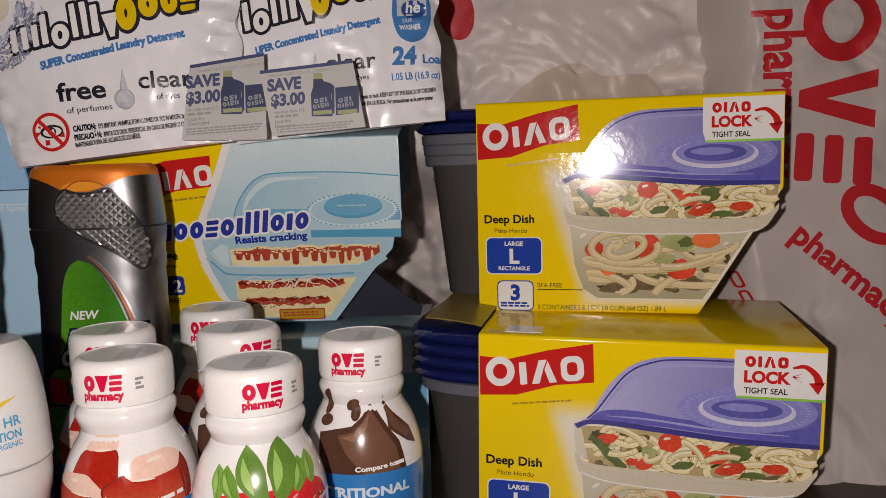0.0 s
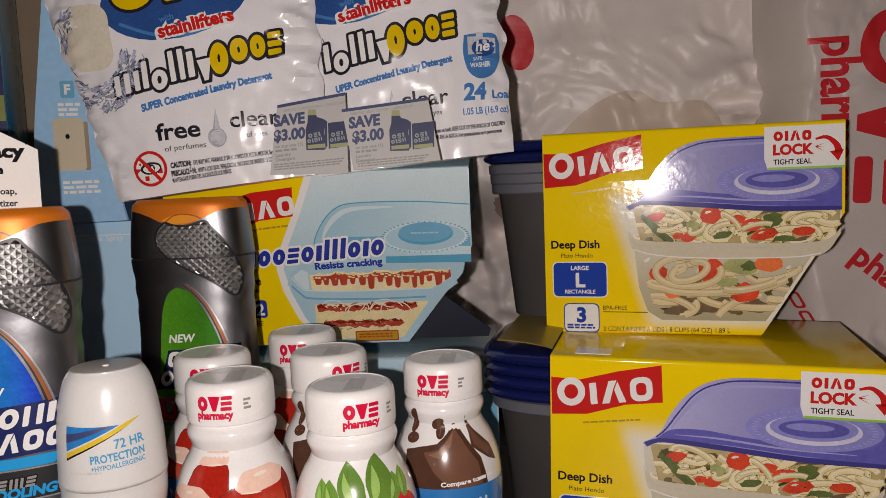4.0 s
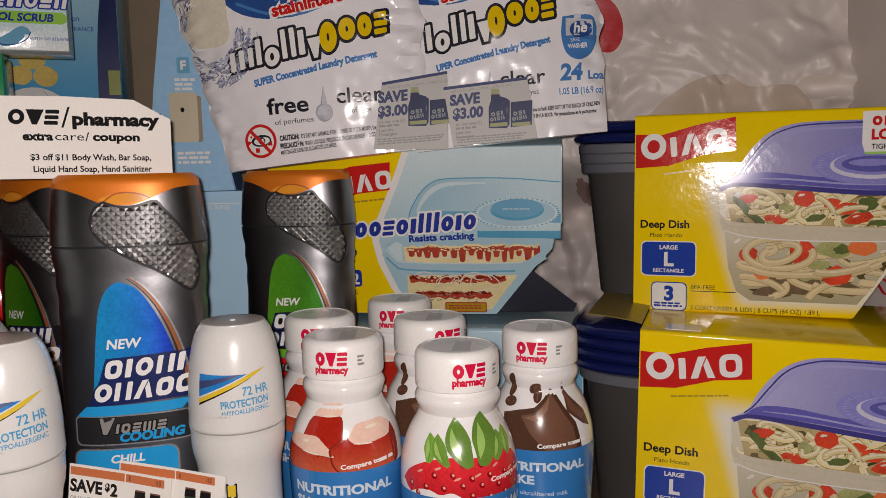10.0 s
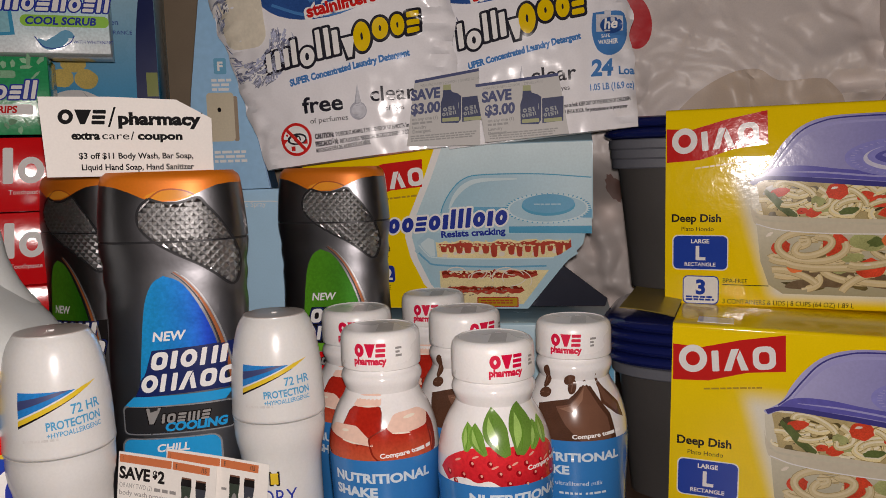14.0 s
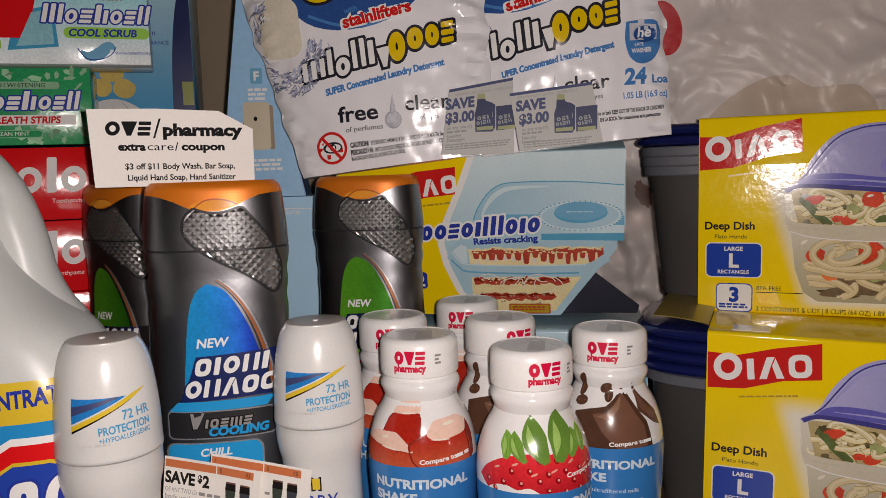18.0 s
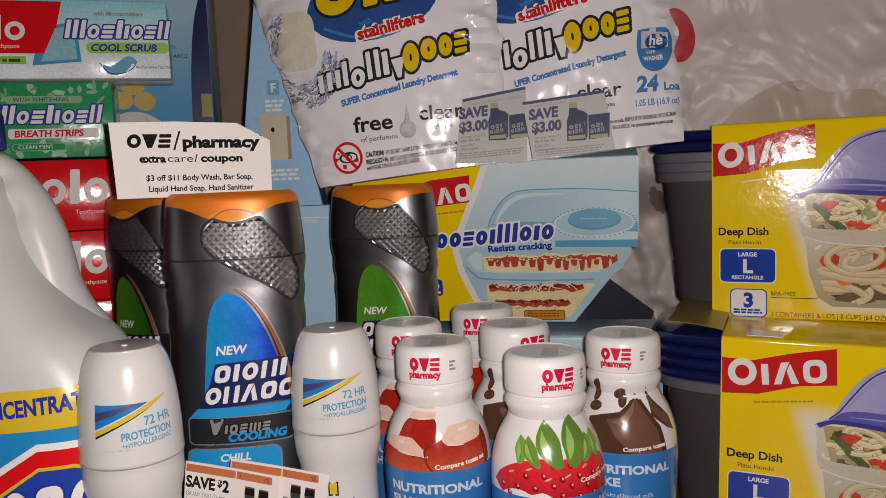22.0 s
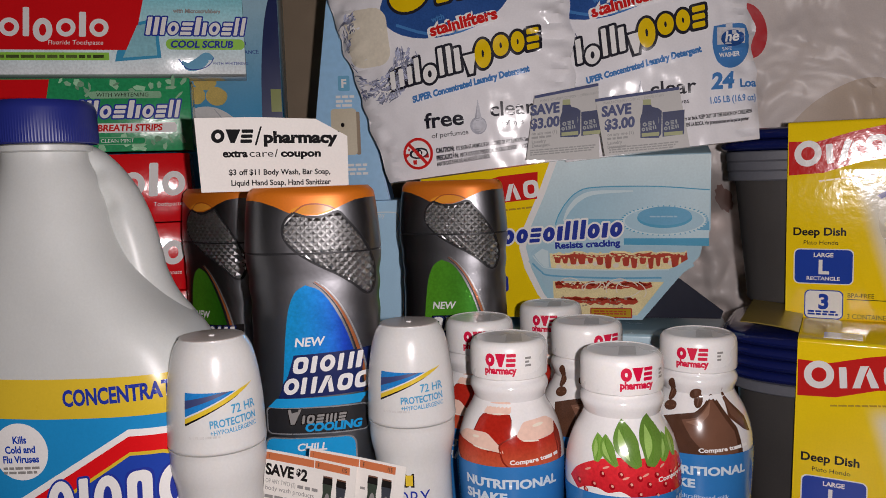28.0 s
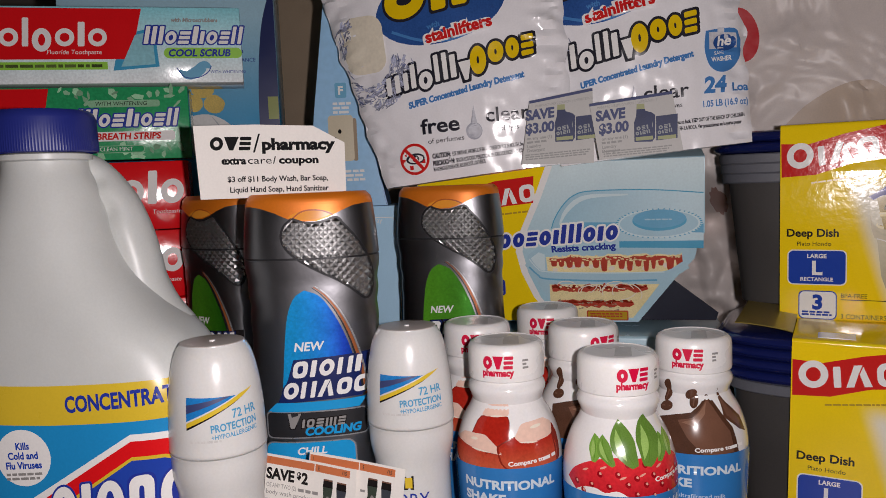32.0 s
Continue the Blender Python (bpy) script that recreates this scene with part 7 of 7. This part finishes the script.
bars(ax, -41, 89, [16, 14, 16], 2.2, WHITE, ff, 0.15)
shape(ax, "device_picture", rrect(-46, -24, 40, 80, 3), POUCH_TAN, ff, 0.15)
shape(ax, "device_shade", rrect(-25, -21, 40, 77, 1.5), TAN, ff, 0.12)
shape(ax, "device_nozzle", oval(-36, 66, 1.6, 2, 10), BLACK, ff, 0.2)
bars(ax, -42, 30, [28, 26, 28], 2.2, WHITE, ff, 0.15)
ay = thing("air_freshener_carton", "pale blue air freshener carton standing upright on the table", "air freshener box", Matrix.Translation((-0.322, 0.530, TABLE)) @ R(14, 0), "air freshener cartons")
part("carton", block(-64, 46, 0, 70, 0, 242, 1.5), AIR, ay)
# darker turned side of the carton, shaded on to its front face as colour
shape(ay, "side_shade", [(11, 219), (45.5, 216), (45.5, 2), (-1, 2), (3, 80), (6, 138)], AIR_D, ff, 0.1)
shape(ay, "panel_line", ribbon(curve([(-60, 232), (-20, 231.6), (1, 231), (5, 228), (7, 222), (11, 219)], 20) + curve([(10, 200), (6, 138), (3, 80), (-1, 3)], 12), 0.7), WHITE, ff, 0.2)
words(ay, "Automatic Spray", 4.4, -7, 227, WHITE, ff, 0.2, 0, 0, 0.95, "RIGHT")

# ---------------------------------------------------------------- shopping bags
def bag(name, label, m, u0, u1, w0, w1, seed, amp, drape=0.0, lump=None, tuck=0.0, material=None, hollow=0.0, n=230):
    ob = thing(name, label, "shopping bag", m, "shopping bags")

    def h(u, w):
        p = Vector((u * 0.008, w * 0.008, seed))
        q = p + 0.5 * Vector((noise.noise(p * 1.3), noise.noise(p * 1.1 + Vector((5, 5, 5))), 0))
        a = noise.noise(p)
        ridge = lambda x, y, z, w0: 1 - 2.4 * math.sqrt(noise.noise(Vector((x, y, z))) ** 2 + w0)
        b = ridge(q.x * 1.5, q.y * 1.7, seed + 1, 0.012)
        patch = min(max(noise.noise(p * 1.25 + Vector((2, 9, 4))) * 3.2 - 0.1, 0), 1)
        c = ridge(q.x * 4.2 + q.y * 1.5, q.y * 3.0, seed + 4, 0.004)
        d = ridge(q.x * 9, q.y * 6 + q.x * 4, seed + 8, 0.003)
        # the film sinks back and crumples behind the tub cartons
        low, side = min(max((266 - w) / 76, 0), 1), min(max((70 - u) / 50, 0), 1)
        low, side = low * low * (3 - 2 * low), side * side * (3 - 2 * side)
        sunk = hollow * low * side * (1 - 0.22 * noise.noise(Vector((u * 0.03, w * 0.035, seed + 12))) + 0.12 * ridge(u * 0.025 + w * 0.012, w * 0.02, seed + 15, 0.003)) if hollow else 0.0
        r = math.hypot(u - lump[0], w - lump[1]) / lump[2] if lump else 9.0
        heap = max(0.0, 1 - r * r) ** 1.5 if r < 1 else 0.0
        rough = noise.noise(Vector((u * 0.035, w * 0.03, seed + 3))) + 0.7 * ridge(u * 0.03, w * 0.045, seed + 6, 0.004)
        near, at = noise.voronoi(Vector((u * 0.021 + 0.5 * q.x, w * 0.017 + 0.5 * q.y, seed)))
        facet, total = 0.0, 1e-9
        for dist, spot in zip(near[:3], at[:3]):
            k = math.exp(-9.0 * dist * dist)
            lean = noise.noise_vector(spot * 7.3)
            facet += k * (lean.x * (u * 0.021 + 0.5 * q.x - spot.x) + lean.y * (w * 0.017 + 0.5 * q.y - spot.y))
            total += k
        facet = facet / total * 22 * (0.25 + 0.75 * patch)
        return facet - sunk + amp * (0.34 * a + 0.012 * b + patch * (0.07 * c + 0.055 * d)) + heap * (16 + 14 * rough) + drape * max(1 - w / 240, 0) ** 2 - tuck * max(1 - (u - u0) / (34 + 26 * noise.noise(Vector((w * 0.012, 3.0, seed)))), 0) ** 1.6
    def f(u, w, e):
        return Vector((u * MM, -(h(u, w) + e) * MM, w * MM))
    bm = bmesh.new()
    front, back = [], []
    for j in range(n + 1):
        w = w0 + (w1 - w0) * j / n
        front.append([bm.verts.new(f(u0 + (u1 - u0) * i / n, w, 0)) for i in range(n + 1)])
        back.append([bm.verts.new(f(u0 + (u1 - u0) * i / n, w, -6 - 24 * math.sin(math.pi * i / n) * math.sin(math.pi * j / n))) for i in range(n + 1)])
    for g, rev in ((front, 0), (back, 1)):
        for j in range(n):
            for i in range(n):
                q = (g[j][i], g[j][i + 1], g[j + 1][i + 1], g[j + 1][i])
                bm.faces.new(q[::-1] if rev else q)
    rim = [(0, i) for i in range(n)] + [(j, n) for j in range(n)] + [(n, n - i) for i in range(n)] + [(n - j, 0) for j in range(n)]
    for k in range(len(rim)):
        a, b = rim[k], rim[(k + 1) % len(rim)]
        bm.faces.new((front[a[0]][a[1]], back[a[0]][a[1]], back[b[0]][b[1]], front[b[0]][b[1]]))
    part("bag_film", bm, material, ob)
    return ob, f


ba, bf = bag("shopping_bag", "crumpled whitish plastic shopping bag behind the cartons", Matrix.Translation((0.0, 0.735, TABLE)), -140, 330, 0, 560, 2.0, 17, 0.0, (185, 325, 62), 0.0, BAG, 118)
shape(ba, "red_mark", oval(-23, 393, 17, 27, 28, 0.2), RED_BAG, bf, 2.0, 5)
shape(ba, "carton_showing_through", curve([(12, 296), (36, 320), (66, 337), (92, 340), (112, 328), (150, 326), (168, 300)], 24), TAN_FILM, bf, 2.0, 5, "tan carton showing through the film")
shape(ba, "folded_print", oval(214, 306, 22, 9, 30, 0.35, 0.5, 4), RED_FILM, bf, 1.4, 3, "dull red print folded under the film")
shape(ba, "folded_print", oval(-44, 226, 8, 17, 24, 0.3, 0.4, 6), RED_FILM, bf, 1.4, 3)
shape(ba, "folded_print", oval(229, 328, 4.5, 12, 24, 0.25, 0.5, 9), RED_FILM, bf, 1.4, 3)
bb, bg = bag("shopping_bag", "whitish plastic shopping bag with large red print", Matrix.Translation((0.0, 0.668, TABLE)), 198, 560, 0, 560, 7.0, 13, 90, None, 62, BAG_DIM)
words(bb, "pharmacy", 31, 237, 370, RED_BAG, bg, 2.2, -90, 0, 0.80, bold=1.4)
along = 0
for wide, kind in zip((66, 48, 40), "owz"):
    mark(bb, 268 + along * math.cos(radians(-92)), 392 + along * math.sin(radians(-92)), [wide], 62, RED_BAG, bg, 2.2, 6, 0, -92, forms=kind, step=4.0)
    along += wide + 6
words(bb, "pharmacy", 20, 258, 180, RED_BAG, bg, 2.2, -42, 0, 1.0, bold=1.0)
along = 0
for wide, kind in zip((60, 50, 46), "owz"):
    mark(bb, 290 + along * math.cos(radians(-42)), 202 + along * math.sin(radians(-42)), [wide], 44, RED_BAG, bg, 2.2, 6, 0, -42, forms=kind, step=4.0)
    along += wide + 6
mark(bb, 211, 150, [14, 12, 12], 7, RED_BAG, bg, 2.2, 2, 0, -70, forms="ddd")
